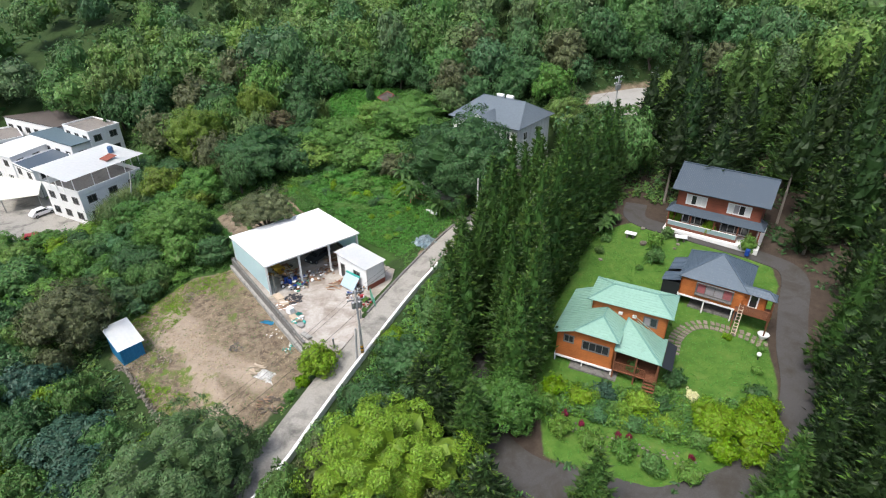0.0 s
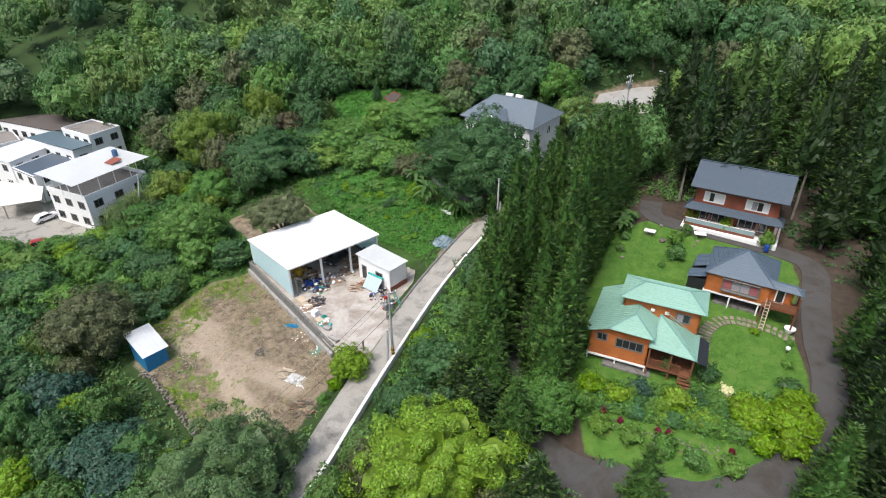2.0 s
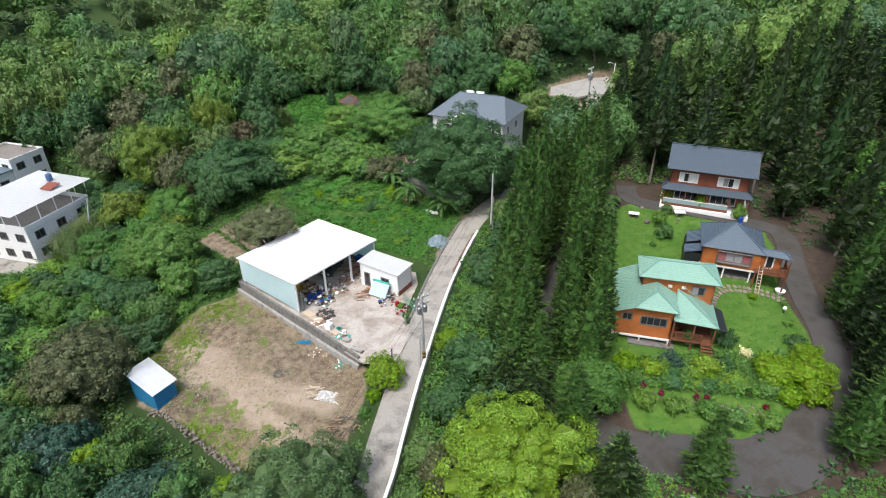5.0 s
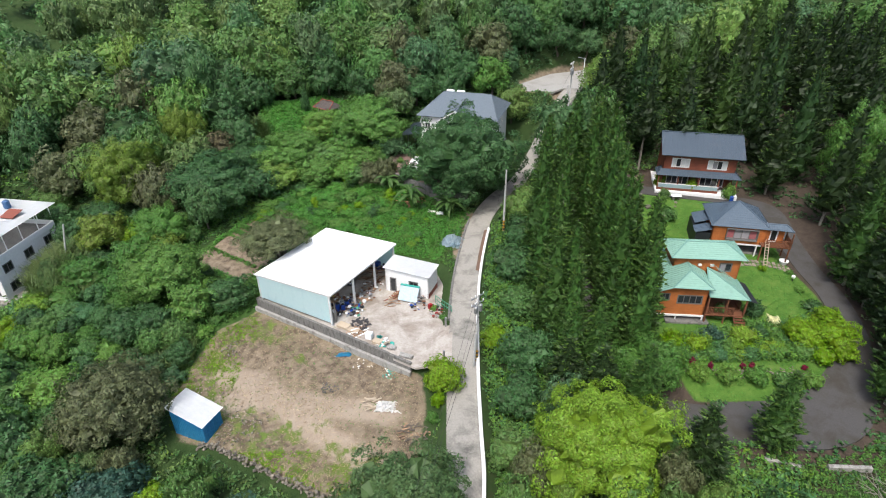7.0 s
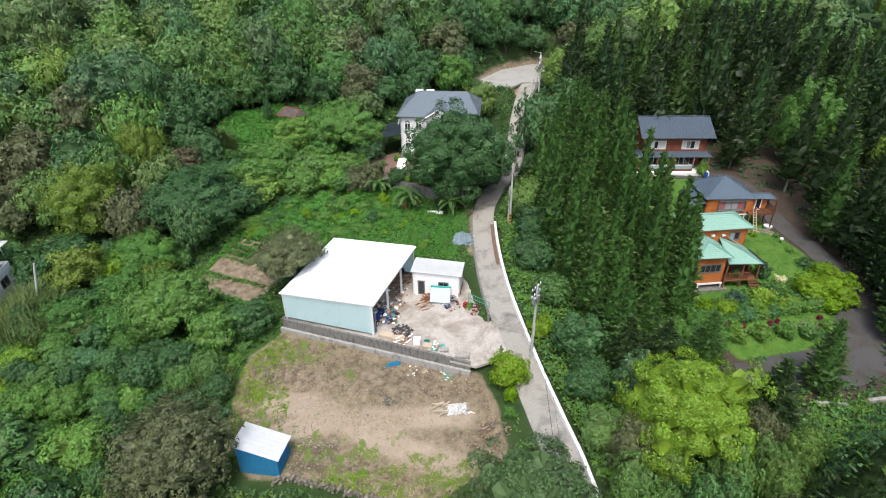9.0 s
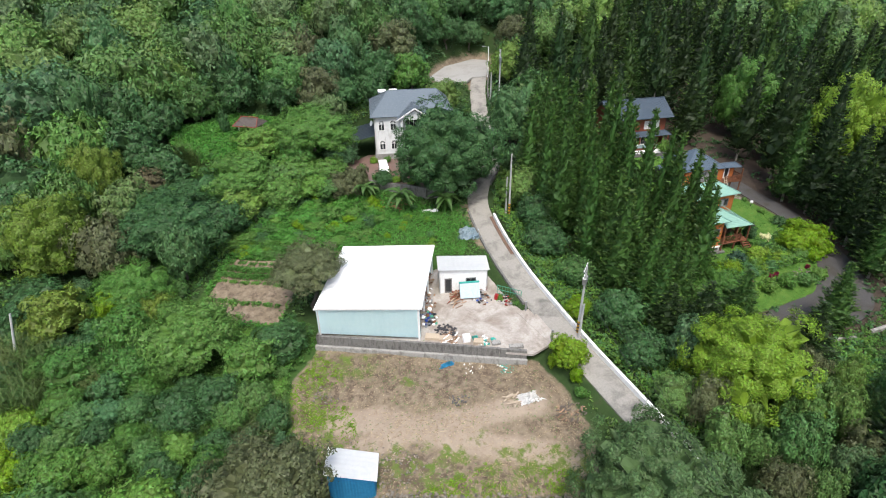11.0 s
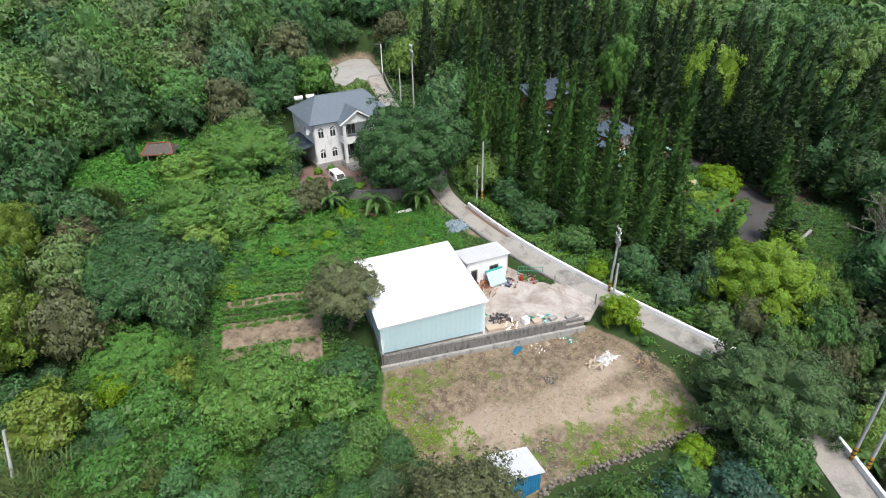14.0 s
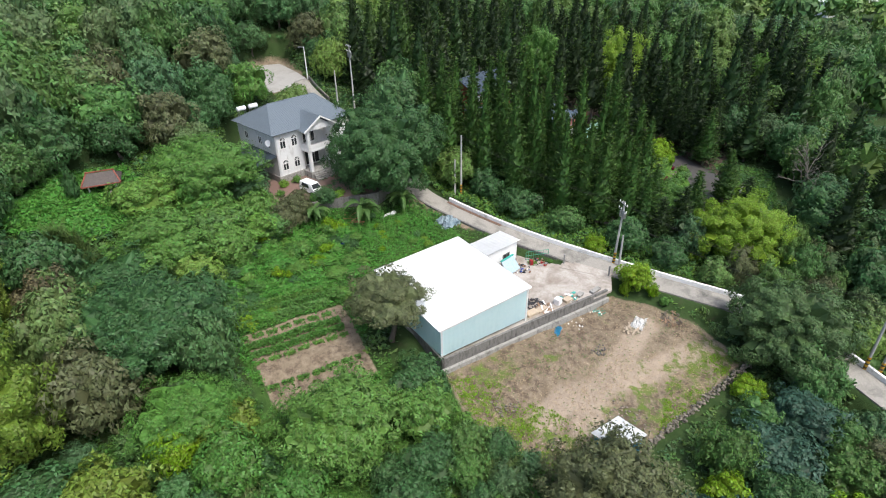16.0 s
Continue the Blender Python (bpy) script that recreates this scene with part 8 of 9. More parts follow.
utility_pole(-9.45, 49.2, 9.2, (1.0, -1.0), cans=2, arms=2, z=12.5, turn=20)
p = utility_pole(-10.1, 48.6, 4.6, (0, 3), False, 0, 0, "slim grey prop beside a utility pole", 12.5)
utility_pole(4.5, 70.6, 9.6, (0, 0), z=15.6, arms=0, cans=0)
utility_pole(5.0, 71.6, 5.6, (0, 0), False, 0, 0, "slim grey concrete pole beside a lane", 15.6)
utility_pole(28.3, 92.5, 12.0, (0, 0), False, 2, 2, "tall grey utility pole with transformers among trees", 21.6, 40)
utility_pole(30.2, 96.2, 6.0, (0, 0), False, 0, 0, "short grey pole beside a court", 22.6)
utility_pole(-26.4, 25.6, 8.6, (0, 0), z=10.7, arms=0, cans=0)
utility_pole(-27.2, 24.6, 8.8, (0, 0), z=10.7, arms=0, cans=0)
utility_pole(-57.0, 91.8, 9.0, (0, 13), False, 0, 0, "leaning pale concrete pole above bushes", 9.5)
lp = thing("street_lamp", pose(39.2, 104.6, 25.0, 0, 0, 150), "white street lamp post beside a concrete court", "street lamp")
part("post", tube(B(), [(0, 0, -0.3), (0, 0, 6.2)], [0.13, 0.09], 10), WHITE_PAINT, lp)
part("arm", tube(B(), [(0, 0, 6.0), (0.9, 0, 6.3)], [0.05, 0.04], 8), STEEL, lp)
part("lamp_head", box(B(), (0.8, -0.12, 6.22), (1.4, 0.12, 6.36), bevel=0.04), STEEL, lp)
for dx in (0.3, -0.3):
    cable((-9.6 + dx, 49.0, 21.4), (4.4 + dx, 70.5, 25.0), 0.8)
    cable((-9.6 + dx, 49.0, 21.4), (-26.5 + dx, 25.6, 19.0), 0.9)
cable((4.5, 70.6, 24.9), (28.3, 92.4, 32.5), 1.0)
cable((28.3, 92.4, 32.9), (39.2, 104.6, 31.0), 0.6)
cable((-9.5, 48.9, 19.0), (-26.4, 25.6, 17.4), 0.9, 0.035)

# ---- vehicles ----
def car(x, y, z, turn, paint, label, van=False, length=4.2):
    e = thing("van" if van else "car", pose(x, y, z, 0, 0, turn), label, "van" if van else "car")
    w = 0.78
    L = length / 2
    prof = [(-L, 0.35), (-L, 0.8), (-L * 0.82, 0.95), (-L * 0.62, 1.45), (L * 0.2, 1.48), (L * 0.5, 0.98), (L * 0.94, 0.85), (L, 0.6), (L, 0.35)] if not van else [(-L, 0.35), (-L, 1.0), (-L * 0.95, 1.75), (L * 0.55, 1.8), (L * 0.85, 1.1), (L, 0.95), (L, 0.35)]
    bm = B()
    a = [bm.verts.new((px, -w * (0.86 if pz > 1.2 else 1), pz)) for px, pz in prof]
    b = [bm.verts.new((px, w * (0.86 if pz > 1.2 else 1), pz)) for px, pz in prof]
    bm.faces.new(a)
    bm.faces.new(b[::-1])
    for i in range(len(prof)):
        j = (i + 1) % len(prof)
        bm.faces.new((a[i], b[i], b[j], a[j]))
    bmesh.ops.bevel(bm, geom=bm.edges[:], offset=0.05, segments=2, affect='EDGES')
    part("body", bm, paint, e)
    k = 3 if not van else 2
    bm = B()
    p0, p1 = prof[4 if not van else 3], prof[5 if not van else 4]
    slab(bm, [(p0[0] + 0.03, -w * 0.74, p0[1] - 0.06), (p0[0] + 0.03, w * 0.74, p0[1] - 0.06), (p1[0] + 0.03, w * 0.86, p1[1] + 0.07), (p1[0] + 0.03, -w * 0.86, p1[1] + 0.07)], 0.03)
    part("windscreen", bm, GLASS_DARK, e)
    for s in (-1, 1):
        bm = B()
        zt, zb = (1.38, 1.0) if not van else (1.66, 1.12)
        slab(bm, [(-L * 0.55, s * w * 0.90, zt), (L * 0.18, s * w * 0.90, zt), (L * 0.42, s * w * 1.005, zb), (-L * 0.7, s * w * 1.005, zb)], 0.03, (0, s * 0.8, 0))
        part("side_window", bm, GLASS_DARK, e)
        for fx in (-0.62, 0.62):
            wheel = part("wheel", tube(B(), [(fx * L, s * (w - 0.16), 0.31), (fx * L, s * (w + 0.03), 0.31)], [0.31, 0.31], 16), BLACK, e)
            part("rim", tube(B(), [(fx * L, s * (w + 0.0), 0.31), (fx * L, s * (w + 0.045), 0.31)], [0.18, 0.16], 12), STEEL, wheel)
    for s in (-0.5, 0.5):
        part("headlight", box(B(), (L - 0.06, s - 0.14, 0.62), (L + 0.02, s + 0.14, 0.76), bevel=0.02), WHITE_PAINT, e)


car(-1.6, 92.4, 18.12, 235, WHITE_PAINT, "small white van on a villa forecourt", True, 3.4)
car(-70.6, 84.8, 8.26, 30, RED_PAINT, "red car on a village street")
car(-18.6, 70.6, 12.76, -120, plain("dark_paint", (0.03, 0.035, 0.04), 0.3), "dark car parked inside an open warehouse")
car(-75.8, 95.0, 8.26, 60, WHITE_PAINT, "white car in front of a village house")


# ---- yard and lot ----
def blockish(name, x, y, z, size, turn, mat, label, category, group="", bevel=0.02, tilt=0.0):
    o = part(name, box(B(), (-size[0] / 2, -size[1] / 2, 0), (size[0] / 2, size[1] / 2, size[2]), bevel=bevel), mat)
    o.matrix_basis = pose(x, y, z, tilt, 0, turn)
    return tagged(o, label, category, group)


def chunk_mesh(name, seed, mat):
    rng = np.random.default_rng(seed)
    v = ICO[0] * (0.75 + 0.3 * rng.random((len(ICO[0]), 1))) * np.array([1, 0.8, 0.65])
    me = bpy.data.meshes.new(name)
    me.from_pydata(v.tolist(), [], ICO[1].tolist())
    me.materials.append(mat)
    return me


def pile(name, x, y, z, R, n, mats, label, category, size=(0.15, 0.5), h=0.5, seed=0, long=False):
    """A heap of single pieces under one thing."""
    rng = np.random.default_rng(seed)
    e = thing(name, pose(x, y, z), label, category)
    meshes = []
    for i, m in enumerate(mats):
        if long:
            meshes.append(("plank", part("plank", box(B(), (-0.5, -0.06, -0.02), (0.5, 0.06, 0.02)), m)))
        else:
            meshes.append(("piece", chunk_mesh("piece", seed * 10 + i, m)))
    for k in range(n):
        nm, src = meshes[int(rng.integers(len(meshes)))]
        me = src.data if long else src
        o = new(nm, me)
        o.parent = e
        a, r = rng.uniform(0, 6.28), R * math.sqrt(rng.random())
        s = rng.uniform(*size)
        hh = h * max(0, 1 - (r / R) ** 2) * rng.random()
        q = pose(r * math.cos(a), r * math.sin(a), hh + 0.03, rng.uniform(-15, 15), rng.uniform(-15, 15), rng.uniform(0, 360) if not long else rng.normal(0, 25))
        o.matrix_basis = q @ Matrix.Diagonal((s, s * rng.uniform(0.6, 1) if not long else 1.2, s * rng.uniform(0.4, 0.9) if not long else 1.2, 1))
    if long:
        for nm, src in meshes:
            bpy.data.objects.remove(src)
    return e


Y0 = 12.75
pile("scrap_heap", -20.9, 65.2, Y0, 1.8, 60, [RUST, WOOD_PLANK, BLUE_PLASTIC, STEEL, WHITE_PAINT, DARK_METAL], "heap of mixed scrap and tools under a warehouse roof", "scrap heap", (0.15, 0.5), 0.8, 21)
pile("scrap_heap", -23.0, 66.8, Y0, 2.0, 50, [RUST, WOOD_PLANK, DARK_METAL, YELLOW, WOOD_PALE], "heap of mixed scrap inside a warehouse", "scrap heap", (0.2, 0.6), 0.9, 22)
pile("timber_heap", -15.2, 70.4, Y0, 2.0, 60, [WOOD_PLANK, RUST, WOOD_PALE], "heap of broken brown timber inside a warehouse", "timber heap", (0.8, 2.0), 1.0, 23, True)
pile("scrap_heap", -16.4, 67.6, Y0, 1.5, 40, [RUST, WOOD_PLANK, STEEL, WHITE_PAINT], "heap of scrap beside an outbuilding", "scrap heap", (0.12, 0.35), 0.4, 24)
pile("brick_heap", -13.6, 64.4, Y0, 1.0, 40, [BRICK_RED, WOOD_PLANK, RUST], "heap of bricks and planks in a yard", "brick heap", (0.15, 0.35), 0.5, 25)
pile("scrap_heap", -12.2, 61.6, Y0, 1.3, 40, [STEEL, RUST, BLUE_PLASTIC, DARK_METAL, WHITE_PAINT], "heap of metal scrap in a yard", "scrap heap", (0.12, 0.32), 0.4, 26)
pile("scrap_heap", -11.6, 63.2, Y0, 1.2, 50, [STEEL, RUST, WHITE_PAINT, DARK_METAL, BLUE_PLASTIC, WOOD_PLANK], "heap of metal scrap and buckets beside a tarpaulin", "scrap heap", (0.15, 0.4), 0.7, 51)
pile("board_heap", -14.6, 63.4, Y0, 1.2, 26, [WOOD_PLANK, BRICK_RED, WOOD_PALE, RUST], "heap of broken boards before an outbuilding", "board heap", (0.6, 1.5), 0.5, 52, True)
pile("scrap_heap", -20.0, 63.6, Y0, 1.5, 60, [BLUE_PLASTIC, STEEL, WOOD_PALE, RUST, GREEN_PAINT, DARK_METAL, WHITE_PAINT], "heap of mixed scrap at a warehouse edge", "scrap heap", (0.15, 0.5), 0.9, 53)
pile("scrap_heap", -18.2, 66.0, Y0, 1.6, 45, [RUST, WOOD_PLANK, STEEL, WHITE_PAINT], "heap of rusty scrap under a warehouse roof", "scrap heap", (0.15, 0.45), 0.7, 54)
pile("scrap_heap", -10.4, 59.2, Y0, 1.2, 34, [STEEL, RUST, DARK_METAL, RED_PAINT], "heap of metal pipes and scrap among weeds", "scrap heap", (0.12, 0.35), 0.4, 55)
pile("board_heap", -20.6, 59.0, Y0, 1.0, 18, [WOOD_PALE, WOOD_PLANK, WHITE_TARP], "heap of pale boards along a yard wall", "board heap", (0.8, 1.6), 0.4, 56, True)
pile("rubble_heap", -18.2, 55.6, Y0, 1.0, 30, [CONCRETE_PALE, WOOD_PALE, WHITE_TARP, TEAL_PAINT], "heap of rubble and boards along a yard wall", "rubble", (0.15, 0.45), 0.4, 57)
pile("coal_patch", -19.9, 60.4, Y0, 1.3, 110, [plain("coal", (0.05, 0.05, 0.055), 0.9)], "flat heap of dark cinders on concrete", "cinder heap", (0.1, 0.28), 0.15, 27)
pile("rubble_heap", -35.2, 51.8, gz(-35.2, 51.8), 2.4, 110, [RUBBLE, STONE], "scattered brick rubble on bare earth", "rubble", (0.06, 0.2), 0.25, 31)
pile("rubble_heap", -33.3, 53.4, gz(-33.3, 53.4), 2.2, 70, [RUBBLE, STONE], "scattered brick rubble on bare earth", "rubble", (0.06, 0.18), 0.2, 32)
pile("rubble_heap", -37.4, 58.6, gz(-37.4, 58.6), 2.0, 50, [RUBBLE, STONE], "scattered stone rubble on bare earth", "rubble", (0.07, 0.2), 0.2, 33)
pile("rubble_heap", -34.6, 63.8, gz(-34.6, 63.8), 1.6, 50, [STONE], "scattered stones at a field edge", "rubble", (0.07, 0.2), 0.2, 34)
pile("brush_heap", -18.4, 43.8, gz(-18.4, 43.8), 1.8, 60, [WOOD_PLANK, BARK], "heap of dry brush on bare earth", "brush heap", (0.25, 0.7), 0.2, 35, True)
pile("rubbish_scatter", -21.2, 55.0, gz(-21.2, 55.0), 1.3, 16, [WHITE_TARP], "white litter on bare earth", "litter", (0.06, 0.18), 0.05, 36)
pile("glass_scatter", -18.6, 52.4, gz(-18.6, 52.4), 1.1, 36, [TEAL_PAINT, GREEN_PAINT, WHITE_TARP], "scattered green bottles on bare earth", "bottles", (0.08, 0.2), 0.1, 37)
pile("ash_patch", -25.3, 53.3, gz(-25.3, 53.3), 1.1, 60, [plain("ash", (0.1, 0.1, 0.1), 0.9)], "patch of dark ash on bare earth", "ash heap", (0.08, 0.2), 0.06, 38)
pile("plank_pile", -2.6, 87.2, gz(-2.6, 87.2), 1.9, 26, [surface("orange_plank", (0.3, 0.13, 0.07), (0.42, 0.2, 0.12), 1.5, 0.8)], "pile of long reddish planks below a terrace wall", "plank pile", (3.0, 5.5), 0.4, 39, True).matrix_basis = pose(-4.2, 85.8, gz(-4.6, 85.6), 0, 0, -64)
dz = gz(-20.9, 48.4)
pile("board_heap", -21.6, 48.9, dz, 0.9, 12, [WOOD_PALE], "heap of pale plywood boards on bare earth", "board heap", (0.9, 1.6), 0.3, 40, True)


def crumpled(name, x, y, z, rx, ry, h, mat, label, category, seed=0, n=14):
    """A crumpled sheet, thick enough to see."""
    rng = np.random.default_rng(seed)
    bm = B()
    grid = []
    for i in range(n + 1):
        row = []
        for j in range(n + 1):
            u, v = 2 * i / n - 1, 2 * j / n - 1
            q = max(abs(u), abs(v))
            zz = h * (1 - q ** 2) * (0.5 + 0.8 * rng.random()) + 0.02
            row.append(bm.verts.new((u * rx * (1 + 0.12 * rng.standard_normal()), v * ry * (1 + 0.12 * rng.standard_normal()), zz)))
        grid.append(row)
    for i in range(n):
        for j in range(n):
            bm.faces.new((grid[i][j], grid[i + 1][j], grid[i + 1][j + 1], grid[i][j + 1]))
    bmesh.ops.solidify(bm, geom=bm.faces[:], thickness=0.02)
    o = part(name, bm, mat)
    o.matrix_basis = pose(x, y, z, 0, 0, rng.uniform(0, 360))
    return tagged(o, label, category)


crumpled("plastic_sheet", -20.3, 47.9, dz, 1.2, 0.8, 0.4, WHITE_TARP, "crumpled white plastic sheet on bare earth", "plastic sheet", 1)
crumpled("blue_sheet", -22.8, 57.6, gz(-22.8, 57.6), 0.9, 0.45, 0.06, BLUE_TARP, "bright blue sheet lying on bare earth", "plastic sheet", 2, 6)
crumpled("tarpaulin_cover", -2.8, 72.2, gz(-2.8, 72.2), 1.7, 1.5, 1.0, PALE_TARP, "stack under a shiny pale blue tarpaulin", "tarpaulin", 3)
crumpled("teal_cloth", -18.6, 56.9, Y0, 0.5, 0.35, 0.3, TEAL_PAINT, "teal cloth bundle on a yard wall", "cloth", 4, 8)
blockish("white_slab", -2.3, 80.9, gz(-2.3, 80.9), (2.6, 0.5, 0.35), -40, WHITE_WALL, "white concrete trough on a field", "trough")
for i, (x, y, s, mat, lab) in enumerate(((-21.9, 60.6, (1.6, 0.9, 0.35), WOOD_PALE, "pale plywood sheets stacked by a wall"), (-21.0, 59.4, (1.5, 0.8, 0.25), WOOD_PALE, "pale plywood sheets stacked by a wall"), (-19.6, 57.4, (0.8, 0.7, 0.8), WHITE_PAINT, "white appliance box beside a wall"),
                                         (-18.9, 56.2, (1.1, 0.8, 0.35), WOOD_PALE, "pale crate beside a wall"), (-16.6, 52.6, (1.6, 0.6, 0.3), CONCRETE_PALE, "pale concrete slab on a wall"), (-17.7, 54.6, (1.0, 0.6, 0.3), CONCRETE_PALE, "pale concrete block beside a wall"),
                                         (-23.6, 67.2, (1.8, 0.9, 0.9), YELLOW, "yellow machine casing inside a warehouse"), (-24.6, 68.4, (1.2, 0.8, 1.3), YELLOW, "yellow machine casing inside a warehouse"), (-26.4, 70.6, (2.2, 0.8, 1.8), STEEL, "steel shelving inside a warehouse"), (-22.6, 74.6, (2.6, 0.9, 1.6), WOOD_PLANK, "wooden shelving inside a warehouse"), (-14.6, 72.0, (1.0, 0.8, 1.1), BLUE_PLASTIC, "blue plastic crate inside a warehouse"))):
    blockish("box" if i > 5 else "stacked_sheet", x, y, Y0, s, -50 + 7 * (i % 3), mat, lab, "box" if i > 5 else "building material")
for x, y in ((-21.2, 64.0), (-21.8, 64.4), (-20.6, 64.6), (-13.6, 71.4)):
    d = thing("barrel", pose(x, y, Y0), "blue plastic barrel under a warehouse roof", "barrel", "blue barrels")
    part("drum", tube(B(), [(0, 0, 0), (0, 0, 0.08), (0, 0, 0.8), (0, 0, 0.88)], [0.26, 0.29, 0.29, 0.24], 14), BLUE_PLASTIC, d)
    part("lid", tube(B(), [(0, 0, 0.88), (0, 0, 0.93)], [0.22, 0.2], 14), BLACK, d)
for x, y in ((-11.2, 85.6), (-10.4, 85.0)):
    d = thing("water_bucket", pose(x, y, gz(x, y)), "blue plastic bucket on a vegetable field", "bucket", "blue buckets")
    part("body", tube(B(), [(0, 0, 0), (0, 0, 0.5)], [0.22, 0.3], 14), BLUE_PLASTIC, d)
t = thing("tyre", pose(-21.9, 63.0, Y0 + 0.3, 90, 0, 30), "old black tyre leaning beside a post", "tyre")
part("tread", tube(B(), [(0, 0, -0.1), (0, 0, 0.1)], [0.32, 0.32], 20), BLACK, t)
part("rim", tube(B(), [(0, 0, -0.11), (0, 0, 0.11)], [0.18, 0.18], 14), WHITE_PAINT, t)
post = tagged(part("post", tube(B(), [(0, 0, 0), (0, 0, 3.0)], [0.09, 0.07], 8), BARK_PALE), "bare wooden post at a warehouse corner", "post")
post.matrix_basis = pose(-22.6, 61.9, Y0, 3, 0, 0)
for x, y in ((-12.9, 50.4), (-10.5, 55.9)):
    g = tagged(part("gate_post", box(B(), (-0.1, -0.1, -0.2), (0.1, 0.1, 1.5), bevel=0.02), STEEL), "grey steel gate post at a yard entrance", "gate post", "gate posts")
    g.matrix_basis = pose(x, y, Y0)


def tarp_lean():
    e = thing("tarpaulin_screen", pose(-12.9, 62.9, Y0, 0, 0, -36), "pale blue tarpaulin on a leaning frame with a teal edge", "tarpaulin")
    bm = B()
    slab(bm, [(-1.3, -0.5, 0.3), (1.2, -0.6, 0.25), (1.3, 0.7, 1.75), (-1.2, 0.8, 1.8)], 0.03)
    part("sheet", bm, PALE_TARP, e)
    part("edge", bar(B(), (-1.25, 0.82, 1.82), (1.35, 0.72, 1.78), 0.25, 0.12), TEAL_PAINT, e)
    for s in (-1.2, 1.25):
        part("leg", bar(B(), (s, 0.75, 0), (s, 0.75, 1.75), 0.06), STEEL, e)


tarp_lean()


def metal_gate():
    e = thing("metal_gate", pose(-9.9, 60.9, Y0, 0, 0, -72), "green tubular gate leaning among weeds", "gate")
    for a, b in (((0, 0, 0.1), (3.2, 0, 0.1)), ((0, 0, 1.3), (3.2, 0, 1.3)), ((0, 0, 0.1), (0, 0, 1.3)), ((3.2, 0, 0.1), (3.2, 0, 1.3)), ((0, 0, 0.7), (3.2, 0, 0.7))):
        part("gate_frame", tube(B(), [a, b], [0.04, 0.04], 8), GREEN_PAINT, e)
    for k in range(1, 9):
        part("bar", tube(B(), [(0.355 * k, 0, 0.1), (0.355 * k, 0, 1.3)], [0.02, 0.02], 6), GREEN_PAINT, e)
    r = blockish("red_box", -10.9, 60.2, Y0, (0.5, 0.4, 0.7), 20, RED_PAINT, "red machine box among scrap", "machine")


metal_gate()
tw = thing("terrace_wall", Matrix.Identity(4), "dark grey stained retaining wall below a forecourt", "wall", kind="structure")
for a, b in zip([(-8.4, 99.4), (-6.7, 94.6), (-5.0, 90.8), (-3.1, 86.8), (-1.2, 82.6)], [(-6.7, 94.6), (-5.0, 90.8), (-3.1, 86.8), (-1.2, 82.6), (3.4, 81.2)]):
    part("wall_panel", bar(B(), (*a, 15.6), (*b, 15.6), 0.35, 5.3), CONCRETE_WALL, tw)
wp = tagged(part("pillar", box(B(), (-0.25, -0.25, -0.5), (0.25, 0.25, 3.0), bevel=0.04), CONCRETE_PALE), "pale concrete pillar at the end of a terrace wall", "pillar")
wp.matrix_basis = pose(-8.6, 95.4, 15.0)
for a, b in (((9.6, 27.4), (12.3, 25.5)), ((14.2, 24.6), (17.3, 22.9))):
    w = rail_wall("low_wall", [(*a, gz(*a)), (*b, gz(*b))], 0, 0.4, -0.8, 0.55, CONCRETE_PALE, "low pale concrete wall beside a driveway", "wall")


# ---- garden furniture ----
for i, (x, y) in enumerate(((25.5, 68.0), (31.6, 66.0))):
    z = gz(x, y)
    e = thing("garden_table", pose(x, y, z, 0, 0, -30 + 12 * i), "white stone garden table on a lawn", "table", "garden tables")
    part("tabletop", box(B(), (-0.75, -0.45, 0.62), (0.75, 0.45, 0.72), bevel=0.02), WHITE_WALL, e)
    for s in (-0.4, 0.4):
        part("leg", box(B(), (s - 0.12, -0.25, -0.1), (s + 0.12, 0.25, 0.62), bevel=0.02), STONE, e)
for i, (x, y, s) in enumerate(((33.0, 68.2, 0.75), (26.8, 66.4, 0.7), (27.6, 69.4, 0.45), (20.4, 63.4, 0.4), (31.0, 65.2, 0.35), (30.4, 64.6, 0.3))):
    o = new("boulder", chunk_mesh("boulder", 60 + i, STONE))
    o.matrix_basis = pose(x, y, gz(x, y) + 0.1, 0, 0, 40 * i) @ Matrix.Diagonal((s, s, s * 0.8, 1))
    tagged(o, "pale rounded boulder on a lawn", "boulder", "boulders")
for x, y in ((32.6, 45.2), (30.6, 39.8)):
    e = thing("garden_lamp", pose(x, y, gz(x, y)), "small white globe lamp on a lawn", "garden lamp", "garden lamps")
    part("post", tube(B(), [(0, 0, -0.1), (0, 0, 0.5)], [0.05, 0.05], 8), DARK_METAL, e)
    part("globe", tube(B(), [(0, 0, 0.45), (0, 0, 0.52), (0, 0, 0.7), (0, 0, 0.86), (0, 0, 0.92)], [0.06, 0.18, 0.25, 0.18, 0.05], 12), WHITE_PAINT, e)
tub = thing("wash_tub", pose(34.6, 48.4, gz(34.6, 48.4)), "white wash tub under a deck", "tub")
part("bowl", tube(B(), [(0, 0, 0.1), (0, 0, 0.5), (0, 0, 0.65)], [0.35, 0.55, 0.6], 16), WHITE_PAINT, tub)
d = thing("barrel", pose(38.6, 62.0, gz(38.6, 62.0) + 0.3), "blue plastic barrel at a porch corner", "barrel")
part("drum", tube(B(), [(0, 0, 0), (0, 0, 0.08), (0, 0, 0.85)], [0.26, 0.3, 0.28], 14), BLUE_PLASTIC, d)
part("lid", tube(B(), [(0, 0, 0.85), (0, 0, 0.9)], [0.28, 0.24], 14), BLUE_PLASTIC, d)

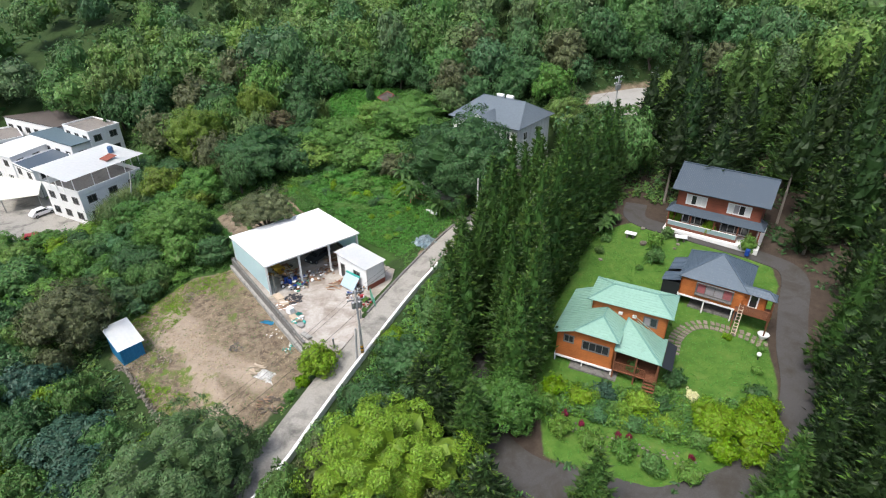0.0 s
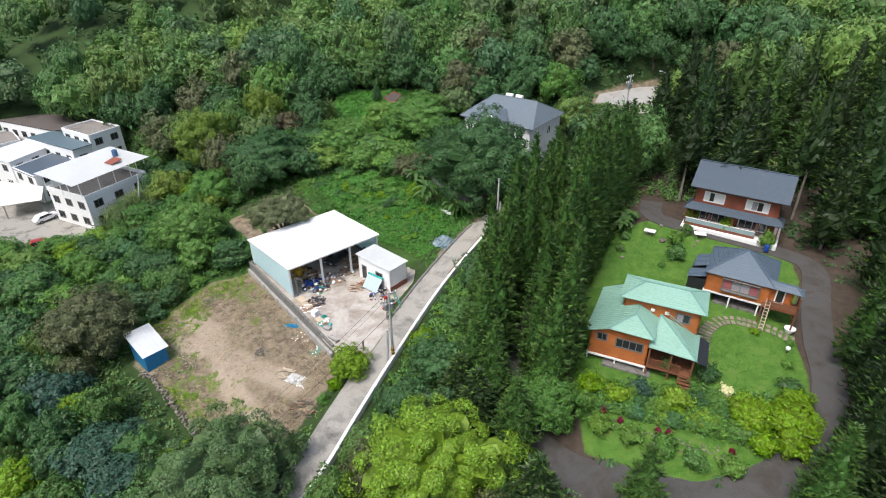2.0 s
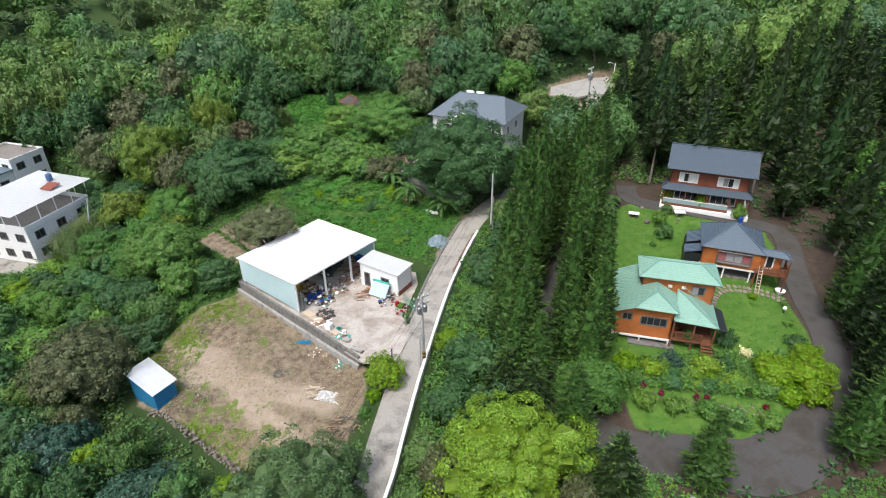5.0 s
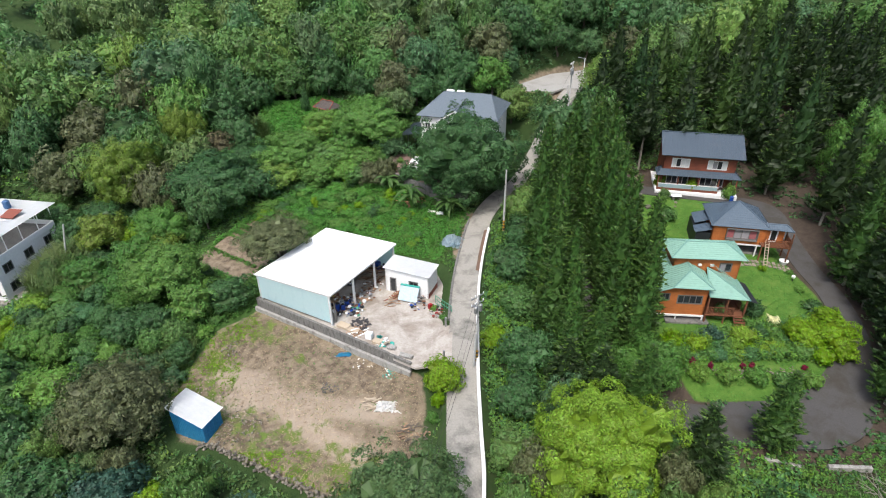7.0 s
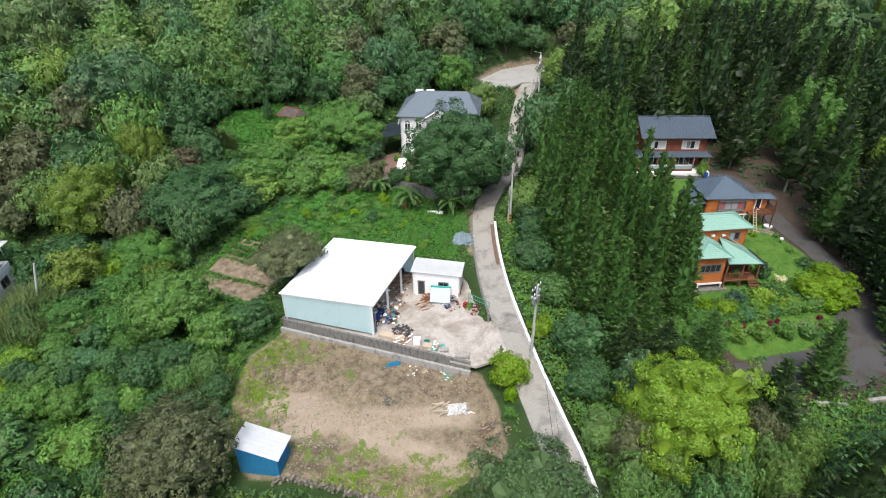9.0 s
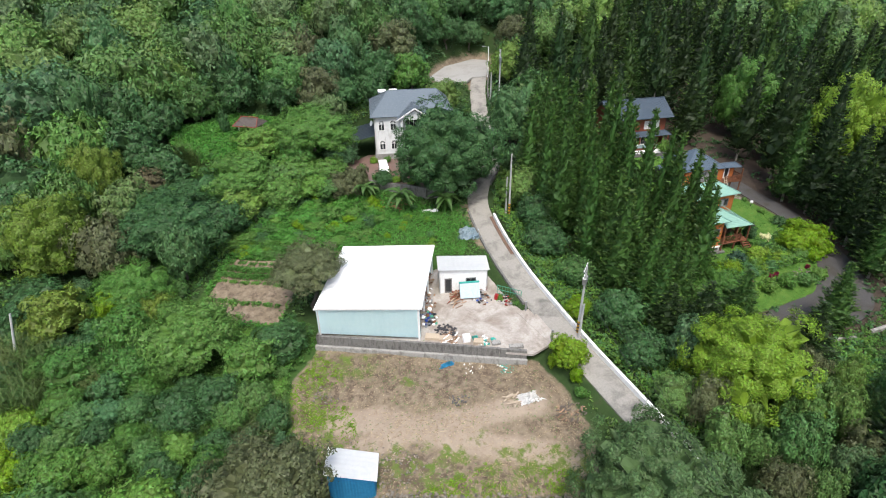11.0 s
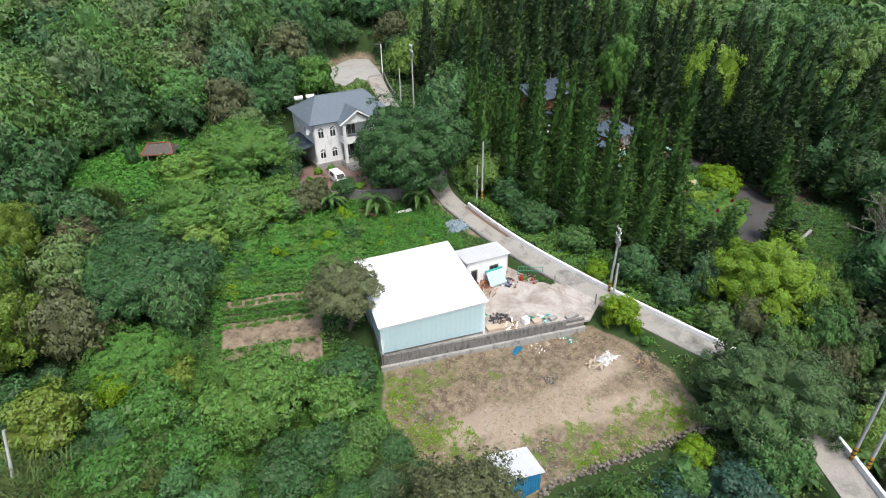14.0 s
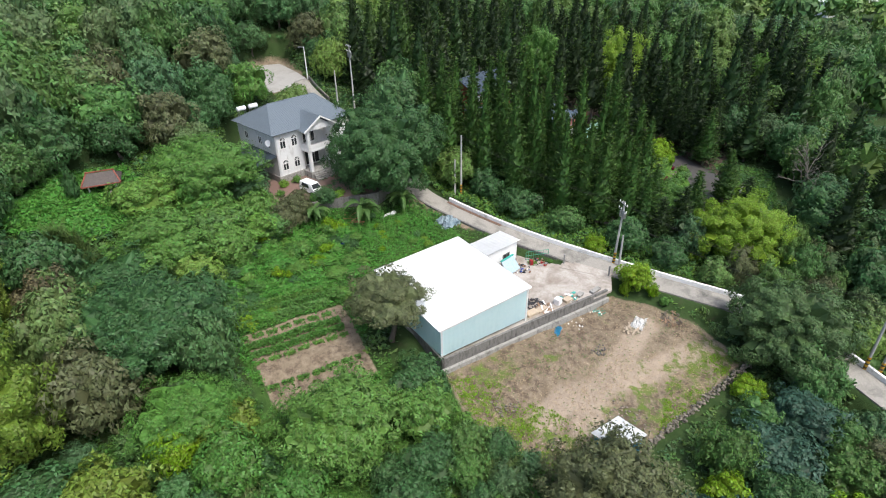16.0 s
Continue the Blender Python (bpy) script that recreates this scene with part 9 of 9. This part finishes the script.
# ---- single pieces of paths and walls ----
def stone_path():
    e = thing("garden_path", Matrix.Identity(4), "curved path of reddish stone pavers across a lawn", "path", kind="structure")
    line = spline([(24.2, 46.6, 0), (25.4, 48.8, 0), (27.4, 50.3, 0), (29.4, 50.4, 0), (31.6, 49.2, 0), (33.4, 48.0, 0), (34.8, 46.9, 0)], 10)
    meshes = []
    for i in range(3):
        bm = B()
        box(bm, (-0.21, -0.34, -0.06), (0.21, 0.34, 0.05), bevel=0.03)
        o = part("paver", bm, PAVER)
        meshes.append(o.data)
        bpy.data.objects.remove(o)
    rng = np.random.default_rng(2)
    last = None
    for a, b in zip(line, line[1:]):
        a, b = Vector(a), Vector(b)
        if last is not None and (a - last).length < 0.5:
            continue
        last = a
        d = (b - a).normalized()
        n = Vector((-d.y, d.x, 0))
        for s in (-0.38, 0.38):
            p = a + n * s
            o = new("paver", meshes[int(rng.integers(3))])
            o.parent = e
            o.matrix_basis = pose(p.x, p.y, gz(p.x, p.y) + 0.02, 0, 0, math.degrees(math.atan2(d.y, d.x)) + rng.normal(0, 6))


stone_path()


def rubble_line(name, line, n, label, size=(0.2, 0.4), rows=2, seed=0, wid=0.25):
    e = thing(name, Matrix.Identity(4), label, "wall", kind="structure")
    rng = np.random.default_rng(seed)
    meshes = [chunk_mesh("stone", 80 + seed * 5 + i, STONE) for i in range(4)]
    P = [Vector(p) for p in line]
    total = sum((b - a).length for a, b in zip(P, P[1:]))
    for k in range(n):
        s = total * (k % (n // rows) + rng.random()) / (n // rows)
        for a, b in zip(P, P[1:]):
            if s <= (b - a).length:
                break
            s -= (b - a).length
        q = a.lerp(b, min(1, s / (b - a).length))
        x, y = q.x + rng.normal(0, wid), q.y + rng.normal(0, wid)
        o = new("stone", meshes[int(rng.integers(4))])
        o.parent = e
        r = rng.uniform(*size)
        o.matrix_basis = pose(x, y, gz(x, y) + 0.08 + 0.26 * (k // (n // rows)), rng.uniform(-20, 20), rng.uniform(-20, 20), rng.uniform(0, 360)) @ Matrix.Diagonal((r, r, r * 0.9, 1))


rubble_line("stone_wall", [(-24.2, 36.2, 0), (-26.2, 37.6, 0), (-31.4, 43.4, 0), (-37.4, 49.8, 0), (-39.4, 51.0, 0)], 250, "low rough wall of pale field stones", (0.14, 0.27), 3, 1, 0.16)
rubble_line("stone_edging", [(10.2, 38.6, 0), (12.6, 37.4, 0), (14.8, 36.2, 0), (17.2, 35.2, 0), (19.6, 34.4, 0), (21.5, 33.6, 0)], 90, "edging of pebbles along a flower bed", (0.1, 0.2), 1, 2, 0.35)
